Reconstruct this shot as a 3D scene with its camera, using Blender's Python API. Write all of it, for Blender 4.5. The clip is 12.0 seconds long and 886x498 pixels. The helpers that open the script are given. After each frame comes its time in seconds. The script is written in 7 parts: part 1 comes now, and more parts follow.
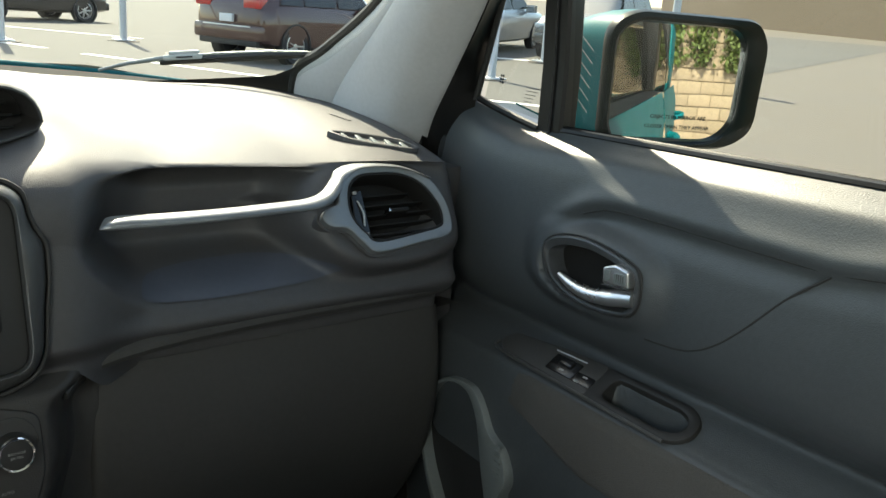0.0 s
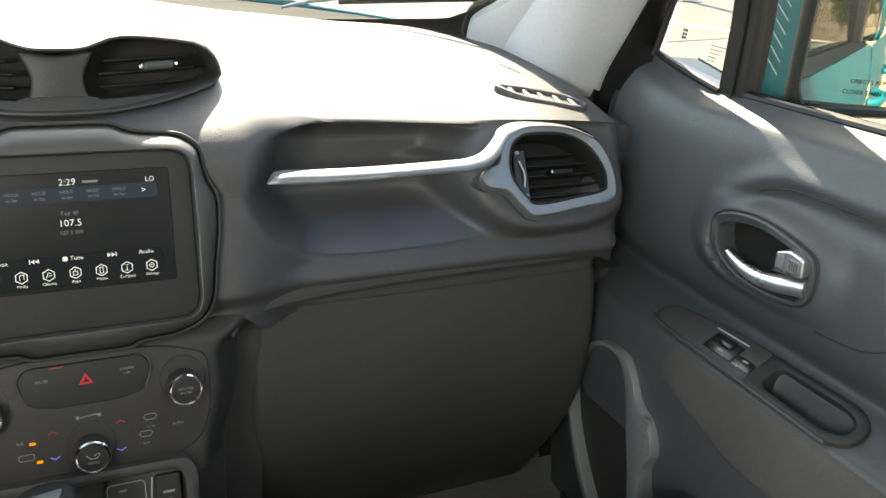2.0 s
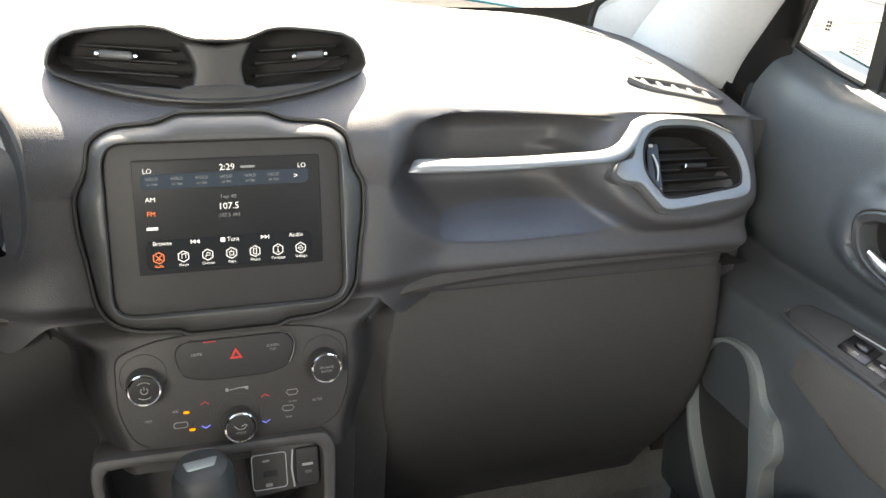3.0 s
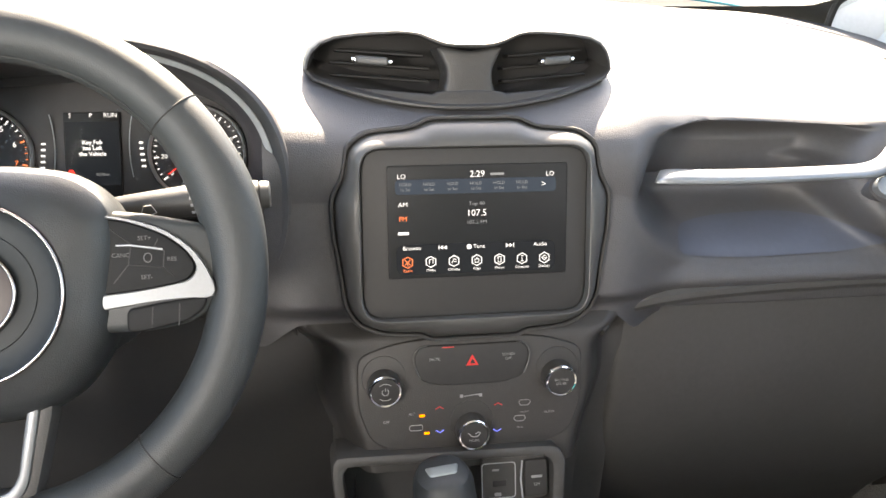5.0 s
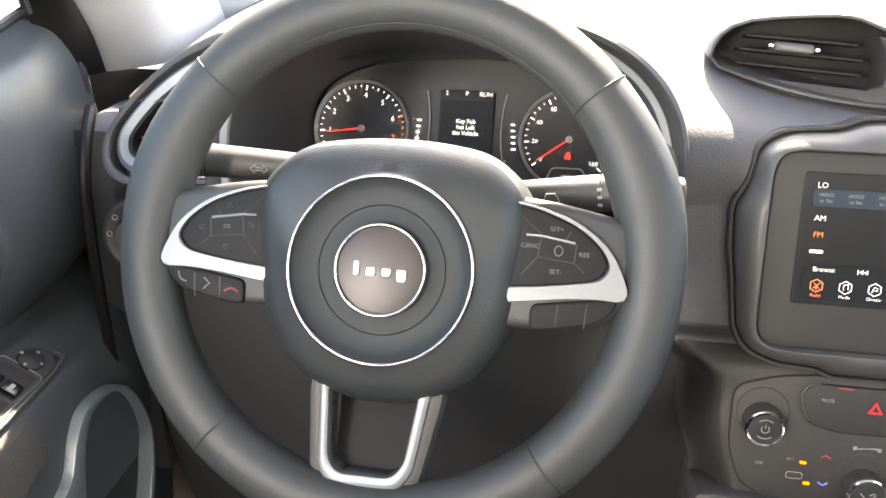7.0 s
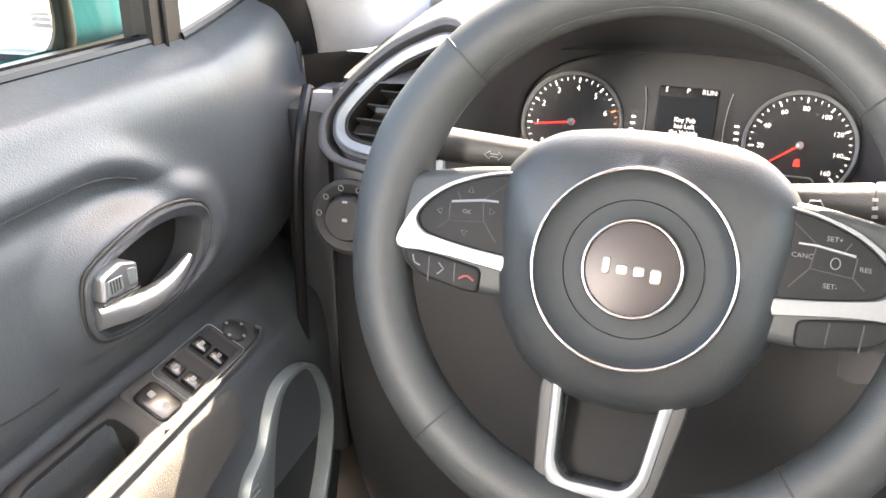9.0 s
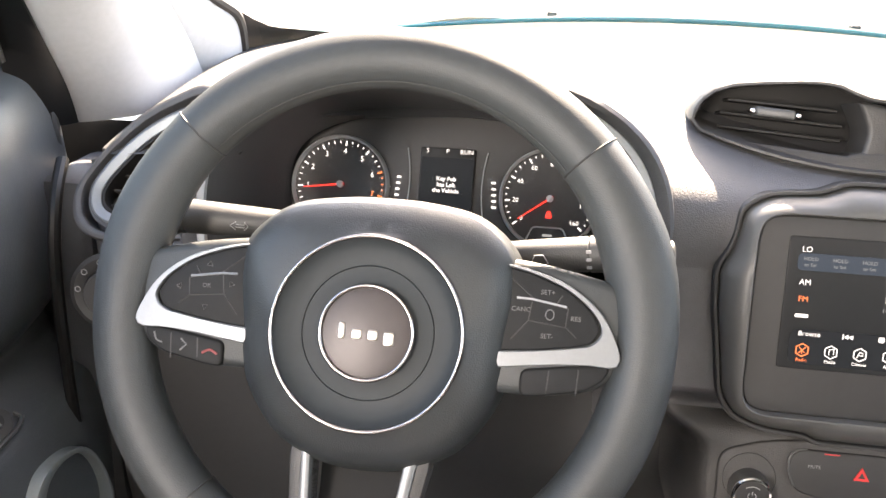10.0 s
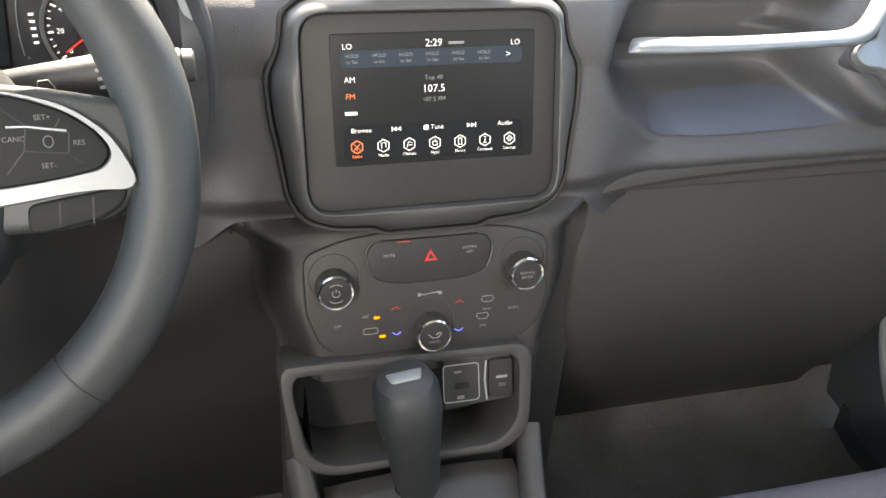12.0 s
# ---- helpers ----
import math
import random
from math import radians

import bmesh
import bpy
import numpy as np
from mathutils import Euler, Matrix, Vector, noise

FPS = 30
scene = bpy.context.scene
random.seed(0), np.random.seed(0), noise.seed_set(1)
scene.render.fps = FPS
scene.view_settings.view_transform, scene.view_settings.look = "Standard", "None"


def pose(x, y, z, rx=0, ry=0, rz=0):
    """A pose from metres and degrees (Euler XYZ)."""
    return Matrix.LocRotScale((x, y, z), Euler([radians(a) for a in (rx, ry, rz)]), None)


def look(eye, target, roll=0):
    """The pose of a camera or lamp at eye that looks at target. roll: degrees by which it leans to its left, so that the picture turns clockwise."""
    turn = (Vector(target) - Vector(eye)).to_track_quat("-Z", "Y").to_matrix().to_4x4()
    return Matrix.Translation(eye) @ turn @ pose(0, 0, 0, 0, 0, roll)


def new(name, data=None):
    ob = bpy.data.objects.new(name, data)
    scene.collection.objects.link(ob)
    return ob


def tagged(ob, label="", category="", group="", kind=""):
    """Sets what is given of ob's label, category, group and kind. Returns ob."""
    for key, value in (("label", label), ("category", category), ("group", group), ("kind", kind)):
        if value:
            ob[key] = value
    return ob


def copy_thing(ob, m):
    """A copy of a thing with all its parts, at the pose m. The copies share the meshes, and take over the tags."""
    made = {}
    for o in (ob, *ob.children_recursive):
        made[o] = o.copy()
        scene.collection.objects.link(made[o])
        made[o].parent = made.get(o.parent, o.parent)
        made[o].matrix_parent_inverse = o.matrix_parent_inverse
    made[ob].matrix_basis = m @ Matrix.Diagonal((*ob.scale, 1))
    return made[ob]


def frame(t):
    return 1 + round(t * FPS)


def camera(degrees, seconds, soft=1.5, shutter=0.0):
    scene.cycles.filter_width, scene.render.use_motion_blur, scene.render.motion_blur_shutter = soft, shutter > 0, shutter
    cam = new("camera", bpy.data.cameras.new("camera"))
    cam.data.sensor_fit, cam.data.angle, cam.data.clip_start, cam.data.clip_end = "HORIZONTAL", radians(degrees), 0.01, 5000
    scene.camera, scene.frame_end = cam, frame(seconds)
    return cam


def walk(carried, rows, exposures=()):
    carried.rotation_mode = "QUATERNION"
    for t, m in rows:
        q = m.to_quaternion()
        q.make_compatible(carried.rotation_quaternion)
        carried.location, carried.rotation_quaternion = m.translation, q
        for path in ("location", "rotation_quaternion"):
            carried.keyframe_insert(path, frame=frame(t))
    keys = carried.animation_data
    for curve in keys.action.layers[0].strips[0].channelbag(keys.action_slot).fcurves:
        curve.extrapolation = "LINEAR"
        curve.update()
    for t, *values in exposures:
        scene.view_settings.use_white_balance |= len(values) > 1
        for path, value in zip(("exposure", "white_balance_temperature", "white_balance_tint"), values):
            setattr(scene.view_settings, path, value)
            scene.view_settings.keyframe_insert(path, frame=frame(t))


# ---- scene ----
cam = camera(55.5, 12.0)
PATH = [
    (0, (-0.048, -0.788, 1.259), (1.164, 0.705, 0.71), 4.6),
    (0.5, (0.015, -0.77, 1.272), (1.099, 0.807, 0.69), 4.9),
    (1, (0.013, -0.77, 1.296), (1.017, 0.851, 0.693), 4.2),
    (1.5, (-0.006, -0.768, 1.296), (0.931, 0.86, 0.608), 4.4),
    (2, (-0.023, -0.769, 1.302), (0.829, 0.873, 0.543), 4.9),
    (2.5, (-0.046, -0.769, 1.306), (0.7, 0.91, 0.518), 4.6),
    (3, (-0.072, -0.759, 1.309), (0.585, 0.948, 0.499), 4.3),
    (3.2, (-0.084, -0.752, 1.314), (0.548, 0.956, 0.487), 4.4),
    (4.8, (-0.144, -0.726, 1.312), (0.226, 1.055, 0.481), 2.3),
    (5, (-0.153, -0.714, 1.31), (0.161, 1.074, 0.471), 2.1),
    (5.5, (-0.171, -0.685, 1.301), (-0.016, 1.122, 0.457), 1.0),
    (6, (-0.185, -0.673, 1.295), (-0.213, 1.141, 0.454), -0.0),
    (6.5, (-0.218, -0.661, 1.296), (-0.393, 1.143, 0.45), -0.2),
    (7, (-0.254, -0.649, 1.285), (-0.559, 1.128, 0.42), 0.1),
    (7.5, (-0.283, -0.645, 1.275), (-0.718, 1.097, 0.394), 0.0),
    (9.3, (-0.335, -0.645, 1.268), (-0.93, 1.06, 0.407), 0.4),
    (9.5, (-0.321, -0.639, 1.275), (-0.821, 1.107, 0.438), 1.0),
    (10, (-0.272, -0.637, 1.285), (-0.501, 1.203, 0.534), 1.8),
    (10.5, (-0.232, -0.637, 1.289), (-0.194, 1.23, 0.573), 2.3),
    (11, (-0.188, -0.634, 1.284), (0.098, 1.2, 0.539), 2.4),
    (11.5, (-0.174, -0.632, 1.28), (0.286, 1.136, 0.467), 2.5),
    (12, (-0.169, -0.639, 1.26), (0.316, 0.999, 0.22), 3.5),
]
walk(cam, [(t, look(eye, target, roll)) for t, eye, target, roll in PATH],
     exposures=[(0.0, 1.78, 7400, 0), (0.5, 1.98, 7600, 1), (1.5, 2.3, 7800, 4), (2.5, 3.2, 7900, 7), (3.0, 3.45, 7900, 10), (5.0, 3.65, 7900, 14), (6.0, 4.0, 7950, 14), (7.5, 4.05, 8000, 15), (9.5, 4.55, 8100, 17), (10.2, 3.6, 8100, 18), (11.0, 3.25, 8000, 16), (12.0, 3.75, 7900, 12)])

# ---- world and sun ----
SUN_EL, SUN_AZ = 46.0, 9.0          # degrees up, degrees right of straight ahead
world = bpy.data.worlds.new("world")
scene.world = world
world.use_nodes = True
wn = world.node_tree.nodes
sky = wn.new("ShaderNodeTexSky")
sky.sky_type = "NISHITA"
sky.sun_disc = False
sky.sun_elevation = radians(SUN_EL)
sky.sun_rotation = radians(SUN_AZ)
sky.air_density, sky.dust_density = 1.0, 1.5
world.node_tree.links.new(sky.outputs[0], wn["Background"].inputs[0])
wn["Background"].inputs[1].default_value = 0.15
sun = new("sun", bpy.data.lights.new("sun", "SUN"))
sun.data.energy, sun.data.angle, sun.data.color = 4.0, radians(0.55), (1.0, 0.93, 0.82)
sun.matrix_world = look((3 * math.sin(radians(SUN_AZ)), 3 * math.cos(radians(SUN_AZ)), 1 + 3 * math.tan(radians(SUN_EL))), (0, 0, 1))



def window_fill(name, at, target, w, h, power):
    """A fill lamp added at a rear window, in place of the sky's light there."""
    ob = new(name, bpy.data.lights.new(name, "AREA"))
    ob.data.shape, ob.data.size, ob.data.size_y, ob.data.energy, ob.data.color = "RECTANGLE", w, h, power, (0.93, 0.96, 1.0)
    ob.matrix_world = look(at, target)


# uneven powers keep the driver's door darker and brighten the passenger's
window_fill("rear_side_fill", (0.70, -1.40, 1.34), (-0.70, -1.40, 1.10), 0.7, 0.34, 1.5)
window_fill("rear_side_fill", (-0.74, -1.40, 1.34), (0.70, -1.40, 1.10), 0.7, 0.34, 7.0)


# ---- materials ----
def node_mat(name):
    m = bpy.data.materials.new(name)
    m.use_nodes = True
    return m, m.node_tree.nodes, m.node_tree.links, m.node_tree.nodes["Principled BSDF"]


def surface(name, color, rough=0.5, metal=0.0, vary=0.15, scale=12.0, fine=160.0, grain=0.0, grain_scale=600.0, pebble=False, coat=0.0, spec=0.5, rand=0.0):
    """A surface with stains at two scales, uneven gloss and a fine relief."""
    m, n, l, b = node_mat(name)
    co = n.new("ShaderNodeTexCoord")
    big, small = n.new("ShaderNodeTexNoise"), n.new("ShaderNodeTexNoise")
    big.inputs["Scale"].default_value, small.inputs["Scale"].default_value = scale, fine
    big.inputs["Detail"].default_value = 5
    for t in (big, small):
        l.new(co.outputs["Object"], t.inputs["Vector"])
    add = n.new("ShaderNodeMath")
    add.operation = "ADD"
    l.new(big.outputs["Fac"], add.inputs[0])
    l.new(small.outputs["Fac"], add.inputs[1])
    ramp = n.new("ShaderNodeMapRange")
    ramp.inputs["From Min"].default_value, ramp.inputs["From Max"].default_value = 0.6, 1.4
    ramp.inputs["To Min"].default_value, ramp.inputs["To Max"].default_value = 1 - vary, 1 + vary
    l.new(add.outputs[0], ramp.inputs["Value"])
    value = ramp.outputs[0]
    if rand:
        info, rr, mul = n.new("ShaderNodeObjectInfo"), n.new("ShaderNodeMapRange"), n.new("ShaderNodeMath")
        rr.inputs["To Min"].default_value, rr.inputs["To Max"].default_value = 1 - rand, 1 + rand
        l.new(info.outputs["Random"], rr.inputs["Value"])
        mul.operation = "MULTIPLY"
        l.new(value, mul.inputs[0])
        l.new(rr.outputs[0], mul.inputs[1])
        value = mul.outputs[0]
    hsv = n.new("ShaderNodeHueSaturation")
    hsv.inputs["Color"].default_value = (*color, 1)
    l.new(value, hsv.inputs["Value"])
    l.new(hsv.outputs[0], b.inputs["Base Color"])
    gloss = n.new("ShaderNodeMapRange")
    gloss.inputs["To Min"].default_value, gloss.inputs["To Max"].default_value = max(0.02, rough * 0.85), min(1, rough * 1.15)
    l.new(big.outputs["Fac"], gloss.inputs["Value"])
    l.new(gloss.outputs[0], b.inputs["Roughness"])
    b.inputs["Metallic"].default_value = metal
    b.inputs["Specular IOR Level"].default_value = spec
    b.inputs["Coat Weight"].default_value = coat
    b.inputs["Coat Roughness"].default_value = 0.05
    if grain:
        if pebble:
            tex = n.new("ShaderNodeTexVoronoi")
            tex.feature = "SMOOTH_F1"
            out = tex.outputs["Distance"]
        else:
            tex = n.new("ShaderNodeTexNoise")
            out = tex.outputs["Fac"]
        tex.inputs["Scale"].default_value = grain_scale
        l.new(co.outputs["Object"], tex.inputs["Vector"])
        bump = n.new("ShaderNodeBump")
        bump.inputs["Strength"].default_value = 1.0
        bump.inputs["Distance"].default_value = grain
        l.new(out, bump.inputs["Height"])
        l.new(bump.outputs[0], b.inputs["Normal"])
    return m


def glow(name, color, strength):
    m, n, l, b = node_mat(name)
    b.inputs["Base Color"].default_value = (0.006, 0.006, 0.006, 1)
    b.inputs["Specular IOR Level"].default_value = 0.1
    b.inputs["Emission Color"].default_value = (*color, 1)
    b.inputs["Emission Strength"].default_value = strength
    return m


def pane(name, tint, shine_at=0.04, rough=0.0):
    """Thin window glass: what is behind it, tinted, under a clear gloss."""
    m, n, l, b = node_mat(name)
    n.remove(b)
    clear, shine, mix, fr = n.new("ShaderNodeBsdfTransparent"), n.new("ShaderNodeBsdfGlossy"), n.new("ShaderNodeMixShader"), n.new("ShaderNodeLayerWeight")
    power, lift = n.new("ShaderNodeMath"), n.new("ShaderNodeMath")
    clear.inputs[0].default_value = (*tint, 1)
    shine.inputs["Roughness"].default_value = rough
    fr.inputs["Blend"].default_value = 0.5
    power.operation, power.inputs[1].default_value = "POWER", 5.0
    lift.operation, lift.inputs[1].default_value, lift.inputs[2].default_value = "MULTIPLY_ADD", min(0.6, shine_at * 15), shine_at
    l.new(fr.outputs["Facing"], power.inputs[0])
    l.new(power.outputs[0], lift.inputs[0])
    l.new(lift.outputs[0], mix.inputs[0])
    l.new(clear.outputs[0], mix.inputs[1])
    l.new(shine.outputs[0], mix.inputs[2])
    l.new(mix.outputs[0], n["Material Output"].inputs[0])
    return m


DASH = surface("grained_dash_plastic", (0.054, 0.054, 0.057), 0.54, vary=0.10, grain=0.00028, grain_scale=950, pebble=True, spec=0.6)
HARD = surface("hard_black_plastic", (0.042, 0.0415, 0.040), 0.55, vary=0.12, grain=0.0002, grain_scale=900)
MIRROR_FRAME = surface("satin_black_frame", (0.008, 0.012, 0.010), 0.34, vary=0.12, spec=0.25)
# bluish sky sheen of the pocket floor, put into a base colour
POCKET_SHEEN = surface("blue_grey_sheen", (0.060, 0.068, 0.088), 0.5, vary=0.08)
MATTE = surface("matte_black_plastic", (0.018, 0.018, 0.018), 0.6, vary=0.12)
POD_DARK = surface("dark_vent_housing", (0.030, 0.029, 0.028), 0.5, vary=0.1, grain=0.0002, grain_scale=1000, pebble=True)
VENT = surface("vent_black_plastic", (0.010, 0.0095, 0.009), 0.6, vary=0.12, spec=0.3)
GLOSSY = surface("gloss_black_plastic", (0.012, 0.012, 0.013), 0.22, vary=0.1, fine=60)
PAD = surface("soft_door_vinyl", (0.052, 0.059, 0.064), 0.45, vary=0.10, grain=0.00022, grain_scale=760, pebble=True, spec=0.5)
LEATHER = surface("wheel_leather", (0.020, 0.0235, 0.0245), 0.55, vary=0.14, scale=18, grain=0.00014, grain_scale=1300, pebble=True)
AIRBAG = surface("grained_airbag_cover", (0.018, 0.021, 0.022), 0.46, vary=0.10, grain=0.00014, grain_scale=1150, pebble=True)
KEYPAD = surface("wheel_key_plastic", (0.013, 0.0135, 0.014), 0.55, vary=0.10, grain=0.00008, grain_scale=1200, spec=0.12)
DISH = surface("smooth_airbag_dish", (0.020, 0.024, 0.026), 0.60, vary=0.08, spec=0.25)
BADGE = surface("satin_dark_badge", (0.036, 0.030, 0.030), 0.38, metal=0.2, vary=0.08, spec=0.3)
HANDLE_FRAME = surface("satin_dark_frame", (0.050, 0.054, 0.058), 0.36, vary=0.08)
BADGE_METAL = surface("warm_badge_chrome", (0.34, 0.31, 0.28), 0.30, metal=0.9, vary=0.1, fine=300)
RING = surface("darkened_ring_chrome", (0.34, 0.31, 0.30), 0.16, metal=1.0, vary=0.05, fine=300)
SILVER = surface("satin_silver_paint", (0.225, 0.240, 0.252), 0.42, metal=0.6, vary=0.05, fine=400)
# copy of SILVER set about a quarter darker, for the wheel's spoke trims
WHEEL_SILVER = surface("satin_silver_spokes_darker", (0.165, 0.174, 0.181), 0.42, metal=0.6, vary=0.05, fine=400)
SILVER_DULL = surface("dull_silver_plastic", (0.42, 0.44, 0.45), 0.42, metal=0.3, vary=0.07, fine=300)
SPEAKER = surface("grey_speaker_trim", (0.21, 0.235, 0.238), 0.40, metal=0.4, vary=0.08, fine=300)
BEZEL = surface("satin_grey_surround", (0.062, 0.063, 0.062), 0.44, metal=0.1, vary=0.06, fine=300)
SATIN = surface("satin_chrome", (0.62, 0.63, 0.64), 0.28, metal=0.9, vary=0.05)
CHROME = surface("chrome", (0.82, 0.82, 0.82), 0.10, metal=1.0, vary=0.03)
TRIM = surface("light_grey_pillar_trim", (0.42, 0.43, 0.44), 0.55, vary=0.06, grain=0.0002, grain_scale=900)
CLOTH = surface("woven_door_cloth", (0.065, 0.063, 0.059), 0.85, vary=0.25, fine=700, grain=0.0010, grain_scale=900)
SEAT = surface("charcoal_seat_cloth", (0.10, 0.10, 0.118), 0.9, vary=0.2, fine=500, grain=0.0012, grain_scale=700)
CARPET = surface("black_carpet", (0.105, 0.104, 0.099), 1.0, vary=0.4, fine=500, grain=0.003, grain_scale=500)
HEADLINER = surface("grey_headliner", (0.40, 0.40, 0.39), 0.95, vary=0.08)
SEAL = surface("black_window_seal", (0.006, 0.006, 0.006), 0.40, vary=0.15, spec=0.3)
COWL = surface("grey_cowl_plastic", (0.030, 0.028, 0.026), 0.85, vary=0.2, spec=0.12)
RUBBER = surface("black_rubber_seal", (0.015, 0.015, 0.015), 0.55, vary=0.15)
TEAL = surface("teal_car_paint", (0.001, 0.115, 0.130), 0.5, vary=0.04, spec=0.2)
WINDSCREEN = pane("windscreen_glass", (0.82, 0.85, 0.83))
SIDEGLASS = pane("side_window_glass", (0.72, 0.75, 0.73))
MIRROR = surface("mirror_glass", (0.86, 0.87, 0.86), 0.015, metal=1.0, vary=0.01)
TINTED = pane("tinted_rear_glass", (0.04, 0.045, 0.045), 0.10)
LENS = pane("instrument_lens", (0.92, 0.92, 0.92), 0.0006)
SCREEN = surface("display_glass", (0.010, 0.011, 0.012), 0.45, vary=0.05, spec=0.25)
WHITE_LIT = glow("lit_white_marking", (0.85, 0.9, 0.95), 0.16)
GREY_LIT = glow("lit_grey_marking", (0.45, 0.5, 0.55), 0.07)
DIM_LIT = glow("lit_dim_panel", (0.08, 0.12, 0.18), 0.05)
DARK_LIT = glow("lit_dark_panel", (0.08, 0.11, 0.15), 0.012)
RED_LIT = glow("lit_red_mark", (1.0, 0.05, 0.04), 0.17)
ORANGE_LIT = glow("lit_orange_mark", (1.0, 0.26, 0.10), 0.15)
AMBER_LED = glow("amber_led", (1.0, 0.22, 0.0), 0.3)
BLUE_LIT = glow("lit_blue_mark", (0.15, 0.2, 0.9), 0.15)
KEY_PRINT = surface("dim_key_print", (0.10, 0.10, 0.10), 0.6, vary=0.05)
PRINT = surface("white_print", (0.26, 0.26, 0.26), 0.6, vary=0.05)
KEY_RED = surface("dim_red_print", (0.16, 0.02, 0.02), 0.6, vary=0.05)
PRINT_RED = surface("red_print", (0.55, 0.03, 0.03), 0.5, vary=0.05)
DIAL = surface("dial_face", (0.020, 0.020, 0.021), 0.5, vary=0.1)


# ---- building helpers ----
def thing(name, at, label, category, group="", kind=""):
    e = new(name)
    e.empty_display_size = 0.05
    e.location = at
    return tagged(e, label, category, group, kind)


def mesh_of(name, bm, material, smooth=35):
    me = bpy.data.meshes.new(name)
    bmesh.ops.recalc_face_normals(bm, faces=bm.faces)
    bm.to_mesh(me)
    bm.free()
    if material:
        me.materials.append(material)
    if smooth:
        me.shade_smooth()
        me.set_sharp_from_angle(angle=radians(smooth))
    return me


def put(name, me, parent, label=""):
    ob = new(name, me)
    if parent:
        ob.parent = parent
        top = parent
        while top.parent:
            top = top.parent
        ob.matrix_parent_inverse = Matrix.Translation(top.location).inverted() if parent == top else Matrix.Identity(4)
    return tagged(ob, label)


def part(name, bm, material, parent, label="", smooth=35):
    return put(name, mesh_of(name, bm, material, smooth), parent, label)


def frame_at(origin, u, n):
    """A matrix whose x runs along u, z along n (towards the viewer) and y up between them."""
    u, n = Vector(u).normalized(), Vector(n).normalized()
    v = n.cross(u)
    return Matrix(((u.x, v.x, n.x, origin[0]), (u.y, v.y, n.y, origin[1]), (u.z, v.z, n.z, origin[2]), (0, 0, 0, 1)))


def leaned(origin, deg):
    """A face that looks at the seats and leans back by deg: x right, y up along it, z out of it."""
    a = radians(deg)
    return frame_at(origin, (1, 0, 0), (0, -math.cos(a), math.sin(a)))


def rounded(pts, r, seg=5):
    """A closed outline with its corners rounded; r is one radius or one for each corner."""
    out, n = [], len(pts)
    rs = r if isinstance(r, (list, tuple)) else [r] * n
    for i in range(n):
        p, a, b = Vector(pts[i]), Vector(pts[i - 1]), Vector(pts[(i + 1) % n])
        da, db = (a - p), (b - p)
        cut = min(rs[i], da.length * 0.48, db.length * 0.48)
        s, e = p + da.normalized() * cut, p + db.normalized() * cut
        for k in range(seg + 1):
            t = k / seg
            out.append(s * (1 - t) ** 2 + p * 2 * t * (1 - t) + e * t * t)
    return out


def rect(w, h, r=0.0, cx=0.0, cy=0.0, seg=5):
    pts = [(cx - w / 2, cy - h / 2), (cx + w / 2, cy - h / 2), (cx + w / 2, cy + h / 2), (cx - w / 2, cy + h / 2)]
    return rounded(pts, r, seg) if r else [Vector(p) for p in pts]


def circle(r, n=40, cx=0.0, cy=0.0, sx=1.0):
    return [Vector((cx + r * sx * math.cos(2 * math.pi * k / n), cy + r * math.sin(2 * math.pi * k / n))) for k in range(n)]


def smooth_loop(pts, per=6, closed=True):
    """A Catmull-Rom curve through the points."""
    out, n = [], len(pts)
    P = [Vector(p) for p in pts]
    last = n if closed else n - 1
    for i in range(last):
        if closed:
            a, b, c, d = P[i - 1], P[i], P[(i + 1) % n], P[(i + 2) % n]
        else:
            a, b, c, d = P[max(i - 1, 0)], P[i], P[i + 1], P[min(i + 2, n - 1)]
        for k in range(per):
            t = k / per
            out.append(0.5 * ((2 * b) + (c - a) * t + (2 * a - 5 * b + 4 * c - d) * t * t + (3 * b - a - 3 * c + d) * t ** 3))
    if not closed:
        out.append(P[-1])
    return out


def resample(loop, n):
    """n points at even steps round a closed outline, from the point that lies farthest right of its middle."""
    c = sum((p for p in loop), Vector(loop[0]) * 0) / len(loop)
    res = []
    m = len(loop)
    for k in range(n):
        want = -math.pi + 2 * math.pi * (k + 0.5) / n
        d = Vector((math.cos(want), math.sin(want)))
        best = None
        for i in range(m):
            a, b = loop[i] - c, loop[(i + 1) % m] - c
            den = d.x * (b.y - a.y) - d.y * (b.x - a.x)
            if abs(den) < 1e-12:
                continue
            s = (a.x * (b.y - a.y) - a.y * (b.x - a.x)) / den
            q = (a.x * d.y - a.y * d.x) / den
            if s > 0 and -1e-6 <= q <= 1 + 1e-6 and (best is None or s > best):
                best = s
        res.append(c + d * (best or 0))
    return res


def even(loop, n):
    """n points at even steps along a closed outline, from its first point."""
    m = len(loop)
    ends = [0.0]
    for i in range(m):
        ends.append(ends[-1] + (loop[(i + 1) % m] - loop[i]).length)
    out, i = [], 0
    for k in range(n):
        want = ends[-1] * k / n
        while ends[i + 1] < want:
            i += 1
        out.append(loop[i].lerp(loop[(i + 1) % m], (want - ends[i]) / max(1e-9, ends[i + 1] - ends[i])))
    return out


def loft(bm, rings, closed=True, cap=(False, False)):
    vs = [[bm.verts.new(p) for p in ring] for ring in rings]
    n = len(vs[0])
    for a, b in zip(vs, vs[1:]):
        for i in range(n if closed else n - 1):
            j = (i + 1) % n
            bm.faces.new((a[i], a[j], b[j], b[i]))
    if cap[0]:
        bm.faces.new(list(reversed(vs[0])))
    if cap[1]:
        bm.faces.new(vs[-1])
    return bm


